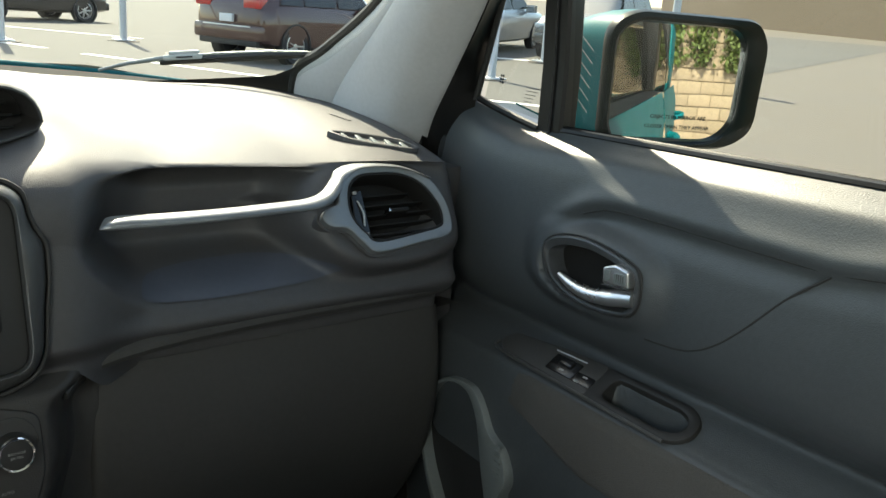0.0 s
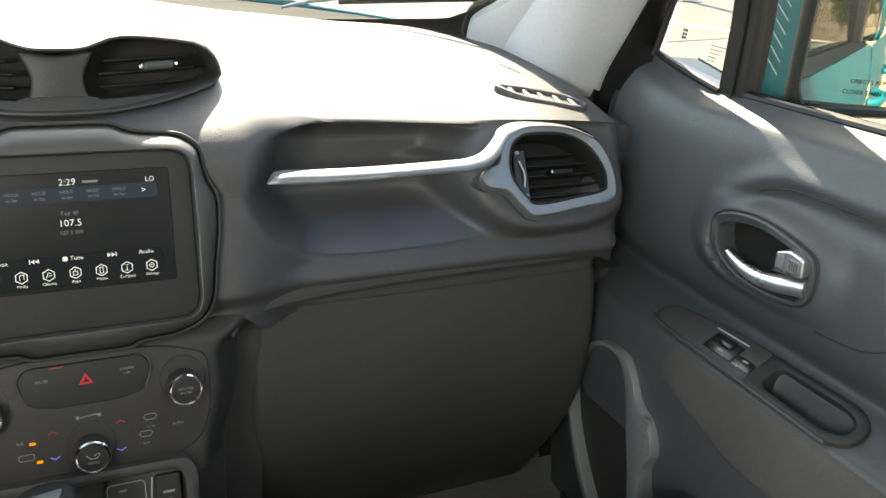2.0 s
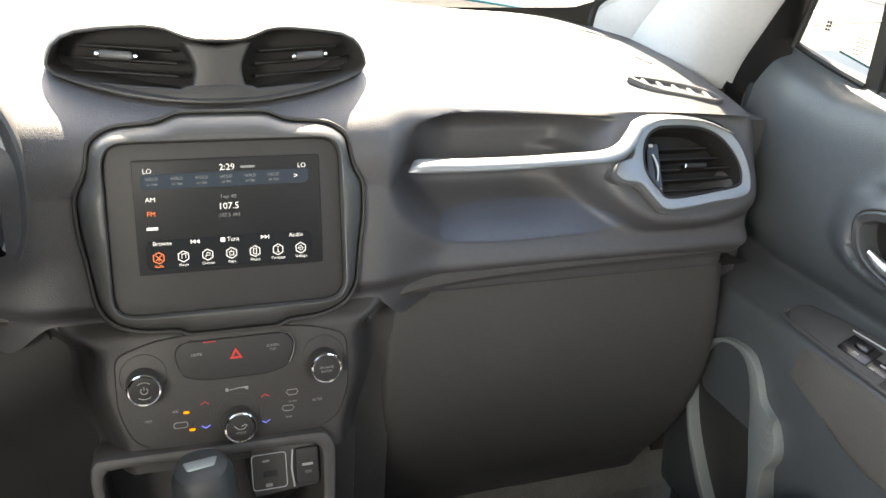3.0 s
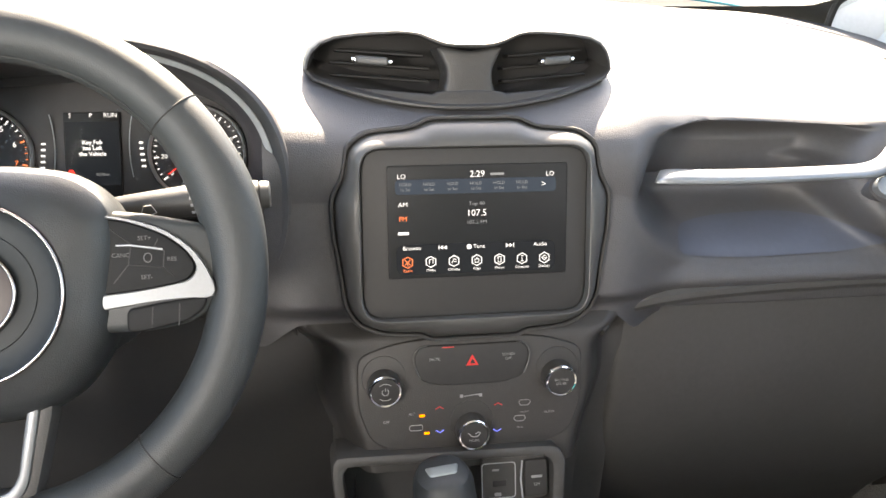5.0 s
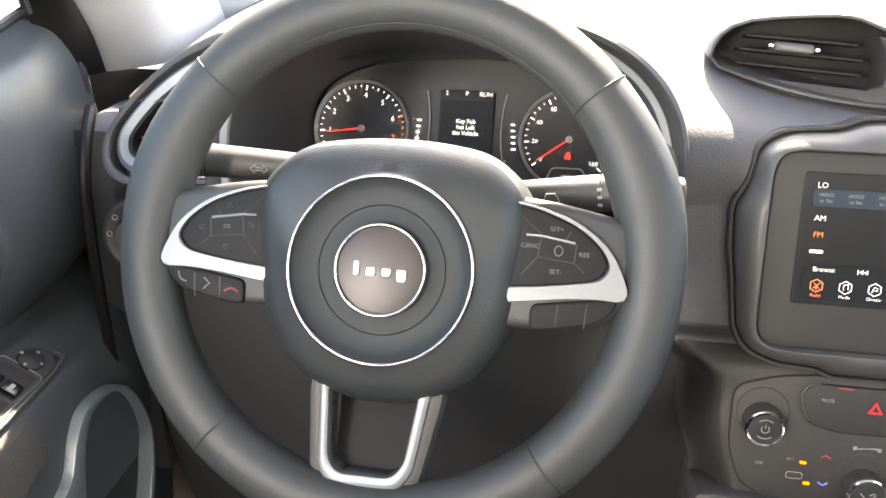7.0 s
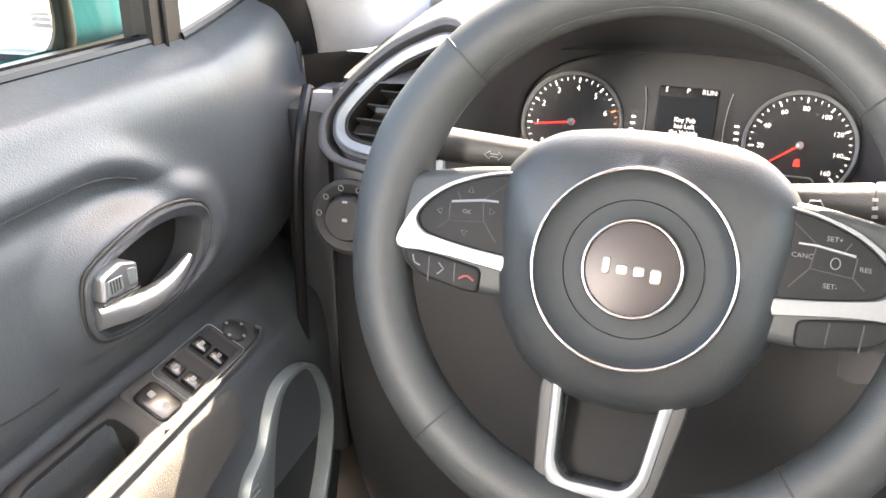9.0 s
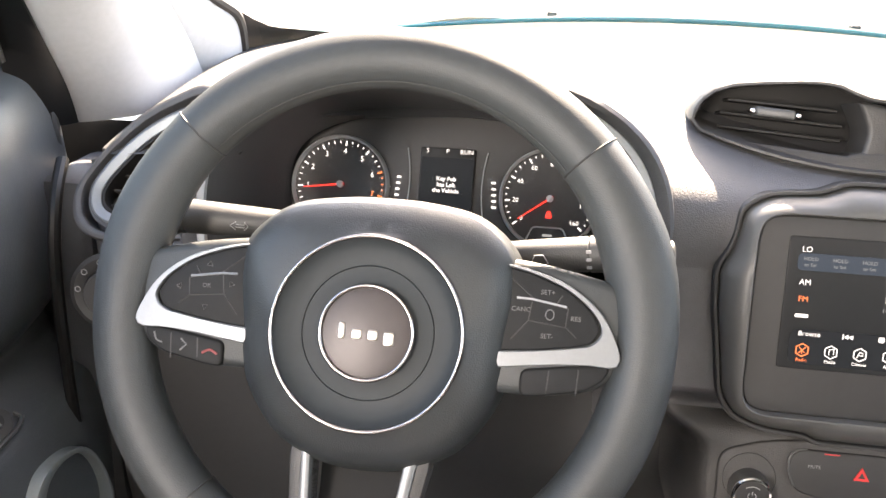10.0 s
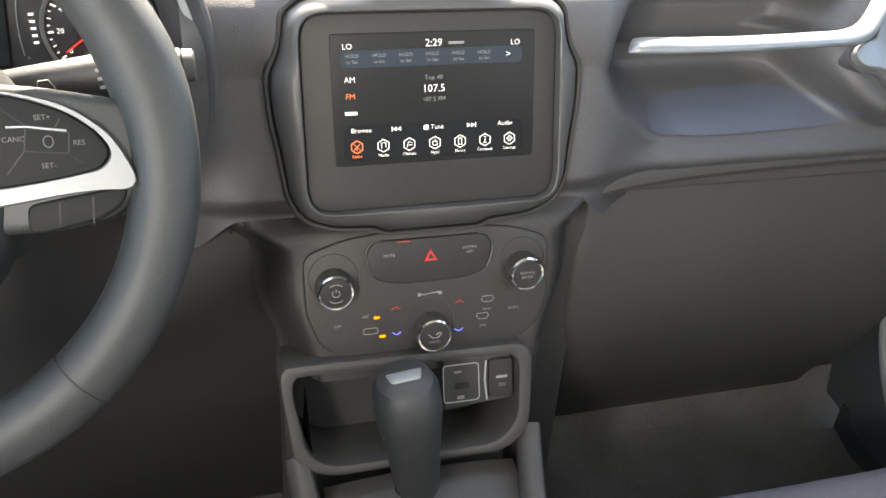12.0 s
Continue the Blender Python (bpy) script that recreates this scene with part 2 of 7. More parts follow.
def inset_of(loop, d):
    """The outline moved inwards by d."""
    n, out = len(loop), []
    area = sum(loop[i].x * loop[(i + 1) % n].y - loop[(i + 1) % n].x * loop[i].y for i in range(n))
    s = 1 if area > 0 else -1
    for i in range(n):
        a, b = loop[i] - loop[i - 1], loop[(i + 1) % n] - loop[i]
        t = (a.normalized() + b.normalized())
        t = t.normalized() if t.length > 1e-9 else a.normalized()
        out.append(loop[i] + Vector((-t.y, t.x)) * d * s)
    return out


def plate(loop, M, front, back, bevel=0.0):
    """A solid plate with a rounded front edge; front and back are heights over the frame M."""
    bm = bmesh.new()
    rings = [[M @ Vector((p.x, p.y, back)) for p in loop]]
    if bevel:
        for k in range(4):
            a = k / 3 * math.pi / 2
            ring = inset_of(loop, bevel * (1 - math.cos(a)))
            rings.append([M @ Vector((p.x, p.y, front - bevel + bevel * math.sin(a))) for p in ring])
    else:
        rings.append([M @ Vector((p.x, p.y, front)) for p in loop])
    return loft(bm, rings, cap=(True, True))


def hollow(outer, inner, M, front, back, inner_back=None, bevel=0.0015, inner_front=None):
    """A frame between two outlines of equal count, with rounded front edges."""
    bm = bmesh.new()
    ib = back if inner_back is None else inner_back
    fi = front if inner_front is None else inner_front
    P = lambda loop, h: [M @ Vector((p.x, p.y, h)) for p in loop]
    rings = [P(outer, back), P(outer, front - bevel), P(inset_of(outer, bevel * 0.3), front - bevel * 0.3), P(inset_of(outer, bevel), front),
             P(inset_of(inner, -bevel), fi), P(inset_of(inner, -bevel * 0.3), fi - bevel * 0.3), P(inner, fi - bevel), P(inner, ib)]
    return loft(bm, rings)


def tube(path, r, seg=10, closed=False, flat=1.0):
    """A round bar along a path; r may be a list, one for each point."""
    bm, n = bmesh.new(), len(path)
    rs = r if isinstance(r, (list, tuple)) else [r] * n
    rings, side = [], None
    for i, p in enumerate(path):
        p = Vector(p)
        a = Vector(path[i - 1] if (closed or i) else path[i])
        b = Vector(path[(i + 1) % n] if (closed or i < n - 1) else path[i])
        t = (b - a).normalized()
        if side is None:
            side = t.orthogonal().normalized()
        side = (side - t * side.dot(t)).normalized()
        up = t.cross(side)
        rings.append([p + side * (rs[i] * math.cos(2 * math.pi * k / seg)) + up * (rs[i] * flat * math.sin(2 * math.pi * k / seg)) for k in range(seg)])
    if closed:
        rings.append(rings[0])
    loft(bm, rings, cap=(not closed, not closed))
    if closed:
        bmesh.ops.remove_doubles(bm, verts=bm.verts, dist=1e-6)
    return bm


def box(a, b, bevel=0.0, M=None):
    """A block between two corners, its edges rounded."""
    bm = bmesh.new()
    bmesh.ops.create_cube(bm, size=1)
    a, b = Vector(a), Vector(b)
    for v in bm.verts:
        v.co = Vector([a[i] + (b[i] - a[i]) * (v.co[i] + 0.5) for i in range(3)])
    if bevel:
        bmesh.ops.bevel(bm, geom=bm.edges[:], offset=bevel, segments=2, profile=0.6, affect="EDGES")
    if M:
        bm.transform(M)
    return bm


def turned(profile, M, seg=32):
    """A turned shape: (radius, height) pairs about the z axis of M."""
    bm = bmesh.new()
    rings = [[M @ Vector((r * math.cos(2 * math.pi * k / seg), r * math.sin(2 * math.pi * k / seg), h)) for k in range(seg)] for r, h in profile]
    return loft(bm, rings)


def sheet(nu, nv, f, keep=None):
    """A surface over a grid, f(i, j) with both from 0 to 1."""
    bm = bmesh.new()
    vs = [[bm.verts.new(f(i / nu, j / nv)) for j in range(nv + 1)] for i in range(nu + 1)]
    for i in range(nu):
        for j in range(nv):
            if keep is None or keep((i + 0.5) / nu, (j + 0.5) / nv):
                bm.faces.new((vs[i][j], vs[i + 1][j], vs[i + 1][j + 1], vs[i][j + 1]))
    loose = [v for v in bm.verts if not v.link_faces]
    bmesh.ops.delete(bm, geom=loose, context="VERTS")
    return bm


def joined(*bms):
    out = bms[0]
    for b in bms[1:]:
        me = bpy.data.meshes.new("joint")
        b.to_mesh(me)
        b.free()
        out.from_mesh(me)
        bpy.data.meshes.remove(me)
    return out


def lettering(body, size, M, raise_by=0.0002, bold=0.0, wide=1.0):
    """The outline of a word, centred on M, as a mesh."""
    cu = bpy.data.curves.new("word", "FONT")
    cu.body, cu.size, cu.align_x, cu.align_y = body, size, "CENTER", "CENTER"
    cu.resolution_u, cu.offset = 2, bold
    ob = bpy.data.objects.new("word", cu)
    scene.collection.objects.link(ob)
    bpy.context.view_layer.update()
    me = bpy.data.meshes.new_from_object(ob.evaluated_get(bpy.context.evaluated_depsgraph_get()))
    bpy.data.objects.remove(ob)
    bpy.data.curves.remove(cu)
    bm = bmesh.new()
    bm.from_mesh(me)
    bpy.data.meshes.remove(me)
    for v in bm.verts:
        v.co = Vector((v.co.x * wide, v.co.y, raise_by))
    bm.transform(M)
    return bm


def word(body, size, M, x, y, material, parent, name="marking", h=0.0006, bold=0.0):
    return part(name, lettering(body, size, M @ Matrix.Translation((x, y, h)), 0, bold), material, parent, smooth=0)


def bar(w, hgt, M, x, y, material, parent, name="marking", h=0.0006):
    return part(name, plate(rect(w, hgt, min(w, hgt) * 0.3), M @ Matrix.Translation((x, y, h)), 0.0004, 0.0), material, parent, smooth=0)


def step(a, b, x):
    t = min(1, max(0, (x - a) / (b - a)))
    return t * t * (3 - 2 * t)


# ---- dashboard ----
# the cabin is a little wider on the driver's side: mirrored things lie about x = -0.031
LEFT = Matrix.Translation((-0.062, -0.02, 0.0)) @ Matrix.Diagonal((-1, 1, 1, 1))


def side_x(x):
    return x if x >= 0 else x + 0.062 * step(0, -0.2, x)


def edge_y(x):
    """Where the dashboard's top rolls over its rear edge."""
    return 0.055 + 0.025 * step(0.12, 0.30, x) * (1 - step(0.42, 0.57, x))


def brow_z(x):
    return 1.092 - 0.062 * side_x(x) ** 2 - 0.35 * (edge_y(x) - 0.055)


def front_y(x):
    x = side_x(x)
    return 0.68 - 0.3 * x * x - 1.1 * x ** 4


def dash_top(x, y):
    # the top swells up beside the centre vents
    swell = 0.010 * math.exp(-((abs(x) - 0.150) / 0.045) ** 2) * step(0.02, 0.15, y) * (1 - step(0.33, 0.46, y))
    return brow_z(x) + 0.045 * (1 - math.exp(-max(0, y - edge_y(x)) / 0.15)) - 0.012 * step(0.45, 0.7, y) + swell


def oval(y, z, cy, cz, a, b, p=2.6):
    return (abs((y - cy) / a) ** p + abs((z - cz) / b) ** p) ** (1 / p)


def face_y(x, z):
    """How far ahead the dashboard's face lies, with its hollows on the passenger's side."""
    y = edge_y(x) - 0.010 - (edge_y(x) - 0.033) * step(1.085, 1.04, z)
    y += 0.03 * step(0.925, 0.88, z)
    mid = 1 - step(0.15, 0.25, abs(x + 0.01))
    y = y * (1 - mid) + mid * (0.014 + (z - 1.05) * 0.268 + 0.03 * step(1.085, 1.10, z))
    y += mid * 0.022 * step(0.930, 0.903, z)
    # deep recess from the brow down to the pocket floor, behind the silver strip
    up, down = z - 1.043, 0.998 - z
    near = 0.160 + 0.65 * (up + math.hypot(up, 0.016)) + 0.6 * (down + math.hypot(down, 0.022)) + 0.050 * max(0, (z - brow_z(x) + 0.040) / 0.038) ** 2
    far = 0.50 + 0.12 * step(1.02, 1.05, z)
    open_x = step(near - 0.012, near + 0.040, x) * (1 - step(far - 0.15, far + 0.01, x))
    y += 0.095 * open_x * step(0.930, 0.988, z) * (1 - step(brow_z(x) - 0.012, brow_z(x) - 0.002, z))
    y -= 0.012 * step(0.16, 0.25, x) * (1 - step(0.915, 0.94, z)) * step(0.885, 0.90, z)
    # seats of the two side vents
    for vx, vz, vy in ((0.530, 1.020, 0.024), (-0.596, 1.050, 0.044)):
        w = 1 - step(0.92, 1.45, oval(x, z, vx, vz, 0.100, 0.058, 2.5))
        y = y * (1 - w) + w * (vy + (z - vz) * 0.675 + 0.012)
    for vx, vz, a, b in ((0.533, 1.024, 0.068, 0.038), (-0.617, 1.060, 0.050, 0.045)):
        y += 0.04 * (1 - step(0.96, 1.12, oval(x, z, vx, vz, a, b, 2.5)))
    return y


def build_dashboard():
    dash = thing("dashboard", (0, 0.3, 0.88), "dark grey grained plastic dashboard with an open passenger shelf", "dashboard")
    ntop = 70
    ROUND = (47, 114)

    def at(i, j):
        x = -0.70 + 1.362 * i
        k = j * 190
        p = skin(x, k)
        # beside the display the top rolls over into the face in a wide round
        w = 1 - step(0.165, 0.27, abs(x))
        if w > 0:
            ta, tb = ROUND
            if ta < k < tb:
                a, b = skin(x, ta), skin(x, tb)
                c, e = Vector((x, 0.030, 1.092)), Vector((x, 0.004 + 0.008 * step(0.13, 0.20, abs(x)), 1.083))
                t = (k - ta) / (tb - ta)
                q = a * (1 - t) ** 3 + c * 3 * t * (1 - t) ** 2 + e * 3 * t * t * (1 - t) + b * t ** 3
                p = p.lerp(q, w)
        return p

    def skin(x, k):
        end = min(x + 0.70, 0.662 - x)
        roll = (1 - step(0, 0.05, end)) ** 2
        if k <= ntop:
            t = 1 - (1 - k / ntop) ** 1.7
            y = front_y(x) * (1 - t) + (edge_y(x) + 0.05 * roll) * t
            return Vector((x, y, dash_top(x, y) - 0.02 * roll))
        z0 = dash_top(x, edge_y(x)) - 0.02 * roll
        t = (k - ntop) / (190 - ntop)
        z = z0 - (z0 - 0.868 - 0.034 * (1 - step(0.15, 0.20, abs(x + 0.01)))) * t
        y = face_y(x, z)
        soft = math.exp(-(z0 - z) / 0.006)
        return Vector((x, y * (1 - soft) + edge_y(x) * soft + 0.05 * roll, z))

    def keep(i, j):
        x, k = -0.70 + 1.362 * i, j * 190
        off = abs(x + 0.374)
        if off < 0.183:
            t = 1 - (1 - min(1, k / ntop)) ** 1.7
            if k <= ntop:
                return off > 0.165 or front_y(x) * (1 - t) + edge_y(x) * t > 0.13
            return off > 0.155 and 1.08 - 0.212 * (k - ntop) / (190 - ntop) < 0.965
        return True

    part("dash_pad", sheet(300, 190, at, keep), DASH, dash, "grained dark grey upper pad", smooth=50)
    for x, y in ((-0.712, 0.10), (0.660, 0.10)):
        part("end_cap", box((x, y, 0.60), (x + 0.036, 0.41, 1.050), 0.004), DASH, dash)
    part("end_filler", box((-0.766, 0.085, 0.60), (-0.711, 0.43, 1.030), 0.012), DASH, dash)
    part("stack_filler", box((0.095, 0.040, 0.40), (0.185, 0.30, 0.872), 0.01), HARD, dash)
    for k in range(5):
        p = Vector((0.5605 + 0.0025 * k, 0.236 - 0.008 * k, 0))
        p.z = dash_top(p.x, p.y) + 0.0004
        part("embossed_mark", box((-0.0006, -0.0032, 0), (0.004, 0.0032, 0.0008), 0.0003, Matrix.Translation(p)), DASH, dash)
    # lower skin under the face, closing the passenger side down to the glove box
    part("lower_edge", sheet(60, 8, lambda i, j: Vector((0.20 + 0.475 * i, face_y(0.20 + 0.475 * i, 0.868) + 0.10 * j, 0.868 - 0.006 * math.sin(j * 3)))), HARD, dash)
    return dash


def build_glove_box():
    g = thing("glove_box", (0.4, 0.1, 0.6), "black hard plastic glove box under the passenger dashboard", "glove box")
    def f(i, j):
        x = 0.165 + 0.475 * i
        z = 0.872 - 0.40 * j
        y = 0.050 - 0.03 * math.sin(math.pi * min(1, j * 1.1)) + 0.10 * j * j
        edge = min(i, 1 - i) * 0.475
        return Vector((x, y + 0.02 * math.exp(-edge / 0.006), z))
    part("lid", sheet(70, 30, f), HARD, g)
    part("seam", tube([(0.205, 0.034, 0.905 - 0.002), (0.206, 0.036, 0.885), (0.207, 0.05, 0.87)], 0.0018, 6), MATTE, g)
    return g


def build_lower_panels():
    k = thing("knee_panel", (-0.4, 0.1, 0.55), "black hard plastic knee panel below the steering wheel", "panel")
    def f(i, j):
        x = -0.72 + 0.60 * i
        z = 0.905 - 0.45 * j
        return Vector((x, 0.03 - 0.03 * math.sin(2.2 * j) + 0.10 * j * j + 0.09 * math.exp(-(x + 0.72) / 0.030), z))
    part("panel_face", sheet(50, 24, f), MATTE, k)
    part("seam", tube([(-0.168, 0.028, 0.905), (-0.168, 0.022, 0.885), (-0.168, 0.03, 0.868)], 0.0018, 6), MATTE, k)
    part("edge_lip", tube([(-0.66, 0.034, 0.912), (-0.45, 0.022, 0.912), (-0.25, 0.022, 0.91), (-0.17, 0.018, 0.905), (-0.135, 0.0, 0.885)], 0.010, 10), HARD, k)
    part("filler", box((-0.135, 0.005, 0.38), (0.135, 0.30, 0.885), 0.01), HARD, k)
    l = thing("dash_lower_lip", (0.4, 0.03, 0.88), "dark grey plastic lip under the passenger dashboard", "trim")
    part("lip", tube(smooth_loop([(0.135, 0.0, 0.878), (0.165, 0.018, 0.893), (0.25, 0.024, 0.903), (0.4, 0.026, 0.908), (0.55, 0.03, 0.907), (0.635, 0.045, 0.904), (0.655, 0.09, 0.902)], 6, False), 0.010, 10), HARD, l)


POD = [(-0.156, 1.123), (-0.149, 1.142), (-0.132, 1.155), (-0.104, 1.162), (-0.066, 1.1665), (-0.046, 1.165), (-0.030, 1.159), (-0.016, 1.1565),
       (0.016, 1.1565), (0.030, 1.159), (0.046, 1.165), (0.066, 1.1665), (0.104, 1.162), (0.134, 1.155), (0.150, 1.142), (0.157, 1.123),
       (0.150, 1.112), (0.102, 1.102), (0.060, 1.097), (0.025, 1.095), (-0.025, 1.095), (-0.060, 1.097), (-0.102, 1.102), (-0.149, 1.112)]
POD_X, POD_Y = 0.003, 0.083


def bowed(bm):
    """The pod bows towards the seats in plan."""
    for v in bm.verts:
        v.co.y += 0.045 * ((v.co.x - POD_X) / 0.15) ** 2 - 0.018
    return bm


def build_center_vents():
    pod = thing("center_air_vents", (0, 0.15, 1.10), "dark plastic twin air vent pod on top of the dashboard", "air vent")
    loop = resample(smooth_loop(POD, 4), 96)
    mid = Vector((0, 1.125))
    def ring(y, s, dz=0.0, d=0.0):
        lp = inset_of(loop, d) if d else loop
        return [Vector((POD_X + mid.x + (p.x - mid.x) * s, y - 0.021 + (p.y - 1.125) * 0.25, mid.y + (p.y - mid.y) * s + dz)) for p in lp]
    shell = loft(bmesh.new(), [ring(0.36, 0.7, -0.035), ring(0.25, 0.88, -0.018), ring(0.16, 0.985, -0.004), ring(0.112, 1.0), ring(0.101, 0.999), ring(0.097, 1.0, 0, 0.002),
                               ring(0.097, 1.0, 0, 0.004), ring(0.101, 1.0, 0, 0.006), ring(0.15, 0.97, 0, 0.007)])
    part("shell", bowed(shell), POD_DARK, pod)
    part("back_plate", bowed(loft(bmesh.new(), [ring(0.149, 0.97, 0, 0.004)], cap=(True, False))), VENT, pod)
    M = leaned((POD_X, POD_Y, 1.125), 14)
    bridge = resample(smooth_loop([(-0.030, -0.026), (-0.024, -0.012), (-0.022, 0.004), (-0.028, 0.018), (-0.03, 0.027), (0, 0.0225), (0.03, 0.027), (0.028, 0.018), (0.022, 0.004), (0.024, -0.012), (0.030, -0.026)], 3), 48)
    part("bridge", bowed(plate(bridge, M, 0.003, -0.04, 0.004)), POD_DARK, pod)
    lip = [(-0.146, -0.009), (-0.10, -0.0175), (-0.06, -0.0230), (-0.042, -0.0220), (-0.026, -0.014), (0.026, -0.014), (0.042, -0.0220), (0.06, -0.0230), (0.10, -0.0175), (0.138, -0.009),
           (0.140, -0.015), (0.10, -0.0245), (0.05, -0.0315), (0, -0.0335), (-0.05, -0.0315), (-0.10, -0.0265), (-0.146, -0.015)]
    part("lower_lip", bowed(plate(resample(smooth_loop(lip, 4), 110), M, 0.004, -0.03, 0.003)), POD_DARK, pod)
    for s in (-1, 1):
        for k in range(4):
            v = -0.018 + 0.0120 * k
            half = 0.047 if k < 3 else 0.042
            part("slat", bowed(plate(rect(half * 2, 0.0028, 0.0012, s * 0.083, v), M, -0.014, -0.034, 0.001)), VENT, pod)
        lever = part("lever", bowed(plate(rect(0.030, 0.0080, 0.003, s * 0.091, 0.0105), M, 0.004, -0.02, 0.0025)), BEZEL, pod)
        for e in (-1, 1):
            part("chrome_tip", bowed(plate(rect(0.0042, 0.004, 0.0018, s * 0.091 + e * 0.017, 0.0105), M, 0.003, -0.01, 0.001)), CHROME, lever)
    return pod


OUTER = [(-0.117, 0.010), (-0.1155, 0.026), (-0.098, 0.0385), (-0.056, 0.042), (-0.041, 0.050), (0.041, 0.050), (0.056, 0.042), (0.098, 0.0385), (0.1155, 0.026), (0.117, 0.010),
         (0.121, -0.006), (0.130, -0.020), (0.1285, -0.055), (0.124, -0.080), (0.119, -0.120), (0.108, -0.138), (0.085, -0.147), (0.050, -0.149), (0.042, -0.154),
         (-0.042, -0.154), (-0.050, -0.149), (-0.085, -0.147), (-0.108, -0.138), (-0.119, -0.120), (-0.124, -0.080), (-0.1285, -0.055), (-0.130, -0.020), (-0.121, -0.006)]
FACE = leaned((0, -0.004, 1.05), 15)


def build_infotainment():
    unit = thing("infotainment_display", (0, 0, 0.98), "touch screen radio in a satin grey surround", "display")
    outer = resample(rounded(OUTER, 0.009, 3), 160)
    inner = resample(rect(0.213, 0.158, 0.022, 0, -0.053), 160)
    groove = resample(rounded([(x * 1.035, -0.05 + (y + 0.05) * 1.04) for x, y in OUTER], 0.009, 3), 160)
    part("groove_frame", hollow(groove, outer, FACE, -0.009, -0.03, -0.03, 0.003), MATTE, unit)
    sur = bmesh.new()
    P = lambda lp, h: [FACE @ Vector((p.x, p.y, h)) for p in lp]
    blend = lambda t: [a * (1 - t) + b * t for a, b in zip(outer, inner)]
    loft(sur, [P(outer, -0.03), P(outer, -0.0145), P(blend(0.05), -0.0105), P(blend(0.2), -0.005), P(blend(0.45), 0.0015), P(blend(0.7), 0.0052), P(blend(0.9), 0.0066), P(blend(0.96), 0.0062), P(inner, 0.004), P(inset_of(inner, 0.001), -0.004)])
    part("surround", sur, BEZEL, unit, "satin grey surround with a raised tab")
    part("panel", plate(inset_of(inner, 0.0005), FACE, -0.001, -0.02, 0.002), MATTE, unit, "matte black front panel")
    glass = part("screen_glass", plate(rect(0.168, 0.104, 0.003, 0.002, -0.042), FACE, 0.0004, -0.01, 0.0006), SCREEN, unit)
    S = FACE
    h = 0.0012
    bar(0.150, 0.0135, S, 0, -0.0095, DIM_LIT, glass, "preset_band", h)
    bar(0.150, 0.028, S, 0, -0.076, DARK_LIT, glass, "icon_band", h)
    h = 0.002
    word("LO", 0.0062, S, -0.0690, 0.0, WHITE_LIT, glass, h=h)
    word("LO", 0.0062, S, 0.0690, 0.0, WHITE_LIT, glass, h=h)
    word("2:29", 0.0082, S, 0.0005, 0.0012, WHITE_LIT, glass, h=h)
    bar(0.013, 0.0022, S, 0.019, 0.001, GREY_LIT, glass, h=h)
    for k in range(6):
        word("HOLD", 0.0040, S, -0.0655 + 0.0216 * k, -0.0072, GREY_LIT, glass, h=h)
        word("to Set", 0.0038, S, -0.0655 + 0.0216 * k, -0.0118, GREY_LIT, glass, h=h)
    word(">", 0.0075, S, 0.063, -0.0095, WHITE_LIT, glass, h=h)
    word("AM", 0.0062, S, -0.068, -0.0255, WHITE_LIT, glass, h=h)
    word("FM", 0.0062, S, -0.068, -0.0385, ORANGE_LIT, glass, h=h)
    bar(0.010, 0.0026, S, -0.068, -0.0515, WHITE_LIT, glass, h=h)
    word("Top 40", 0.0052, S, 0, -0.0257, GREY_LIT, glass, h=h)
    word("107.5", 0.0086, S, 0, -0.0345, WHITE_LIT, glass, h=h)
    word("107.5 FM", 0.0052, S, 0, -0.0430, GREY_LIT, glass, h=h)
    for text, x in (("Browse", -0.0605), ("Tune", 0.0022), ("Audio", 0.0605)):
        word(text, 0.0054, S, x, -0.0655, WHITE_LIT, glass, h=h)
    bar(0.0042, 0.0042, S, -0.0072, -0.0655, WHITE_LIT, glass, h=h)
    for x, s in ((-0.031, -1), (0.0305, 1)):
        bm = bmesh.new()
        for e in (0, 1):
            q = [bm.verts.new(S @ Vector((x + s * (e * 0.0035 + dx), -0.0655 + dy, h))) for dx, dy in ((-0.003, 0.002), (0.0003, 0), (-0.003, -0.002))]
            bm.faces.new(q)
        q = [bm.verts.new(S @ Vector((x + s * dx, -0.0655 + dy, h))) for dx, dy in ((0.0040, -0.002), (0.0048, -0.002), (0.0048, 0.002), (0.0040, 0.002))]
        bm.faces.new(q)
        part("skip_mark", bm, WHITE_LIT, glass, smooth=0)
    names = ("Radio", "Media", "Climate", "Apps", "Phone", "Compass", "Settings")
    for k, text in enumerate(names):
        x, m = -0.0645 + 0.0215 * k, ORANGE_LIT if k == 0 else WHITE_LIT
        hexa = [Vector((x + 0.0056 * math.cos(math.pi / 6 + math.pi / 3 * q), -0.0785 + 0.0056 * math.sin(math.pi / 6 + math.pi / 3 * q))) for q in range(6)]
        small = [Vector((x, -0.0785)) + (p - Vector((x, -0.0785))) * 0.84 for p in hexa]
        icon = part("icon", hollow(hexa, small, S, h + 0.0002, h, h, 0.00002), m, glass, smooth=0)
        r = 0.0024
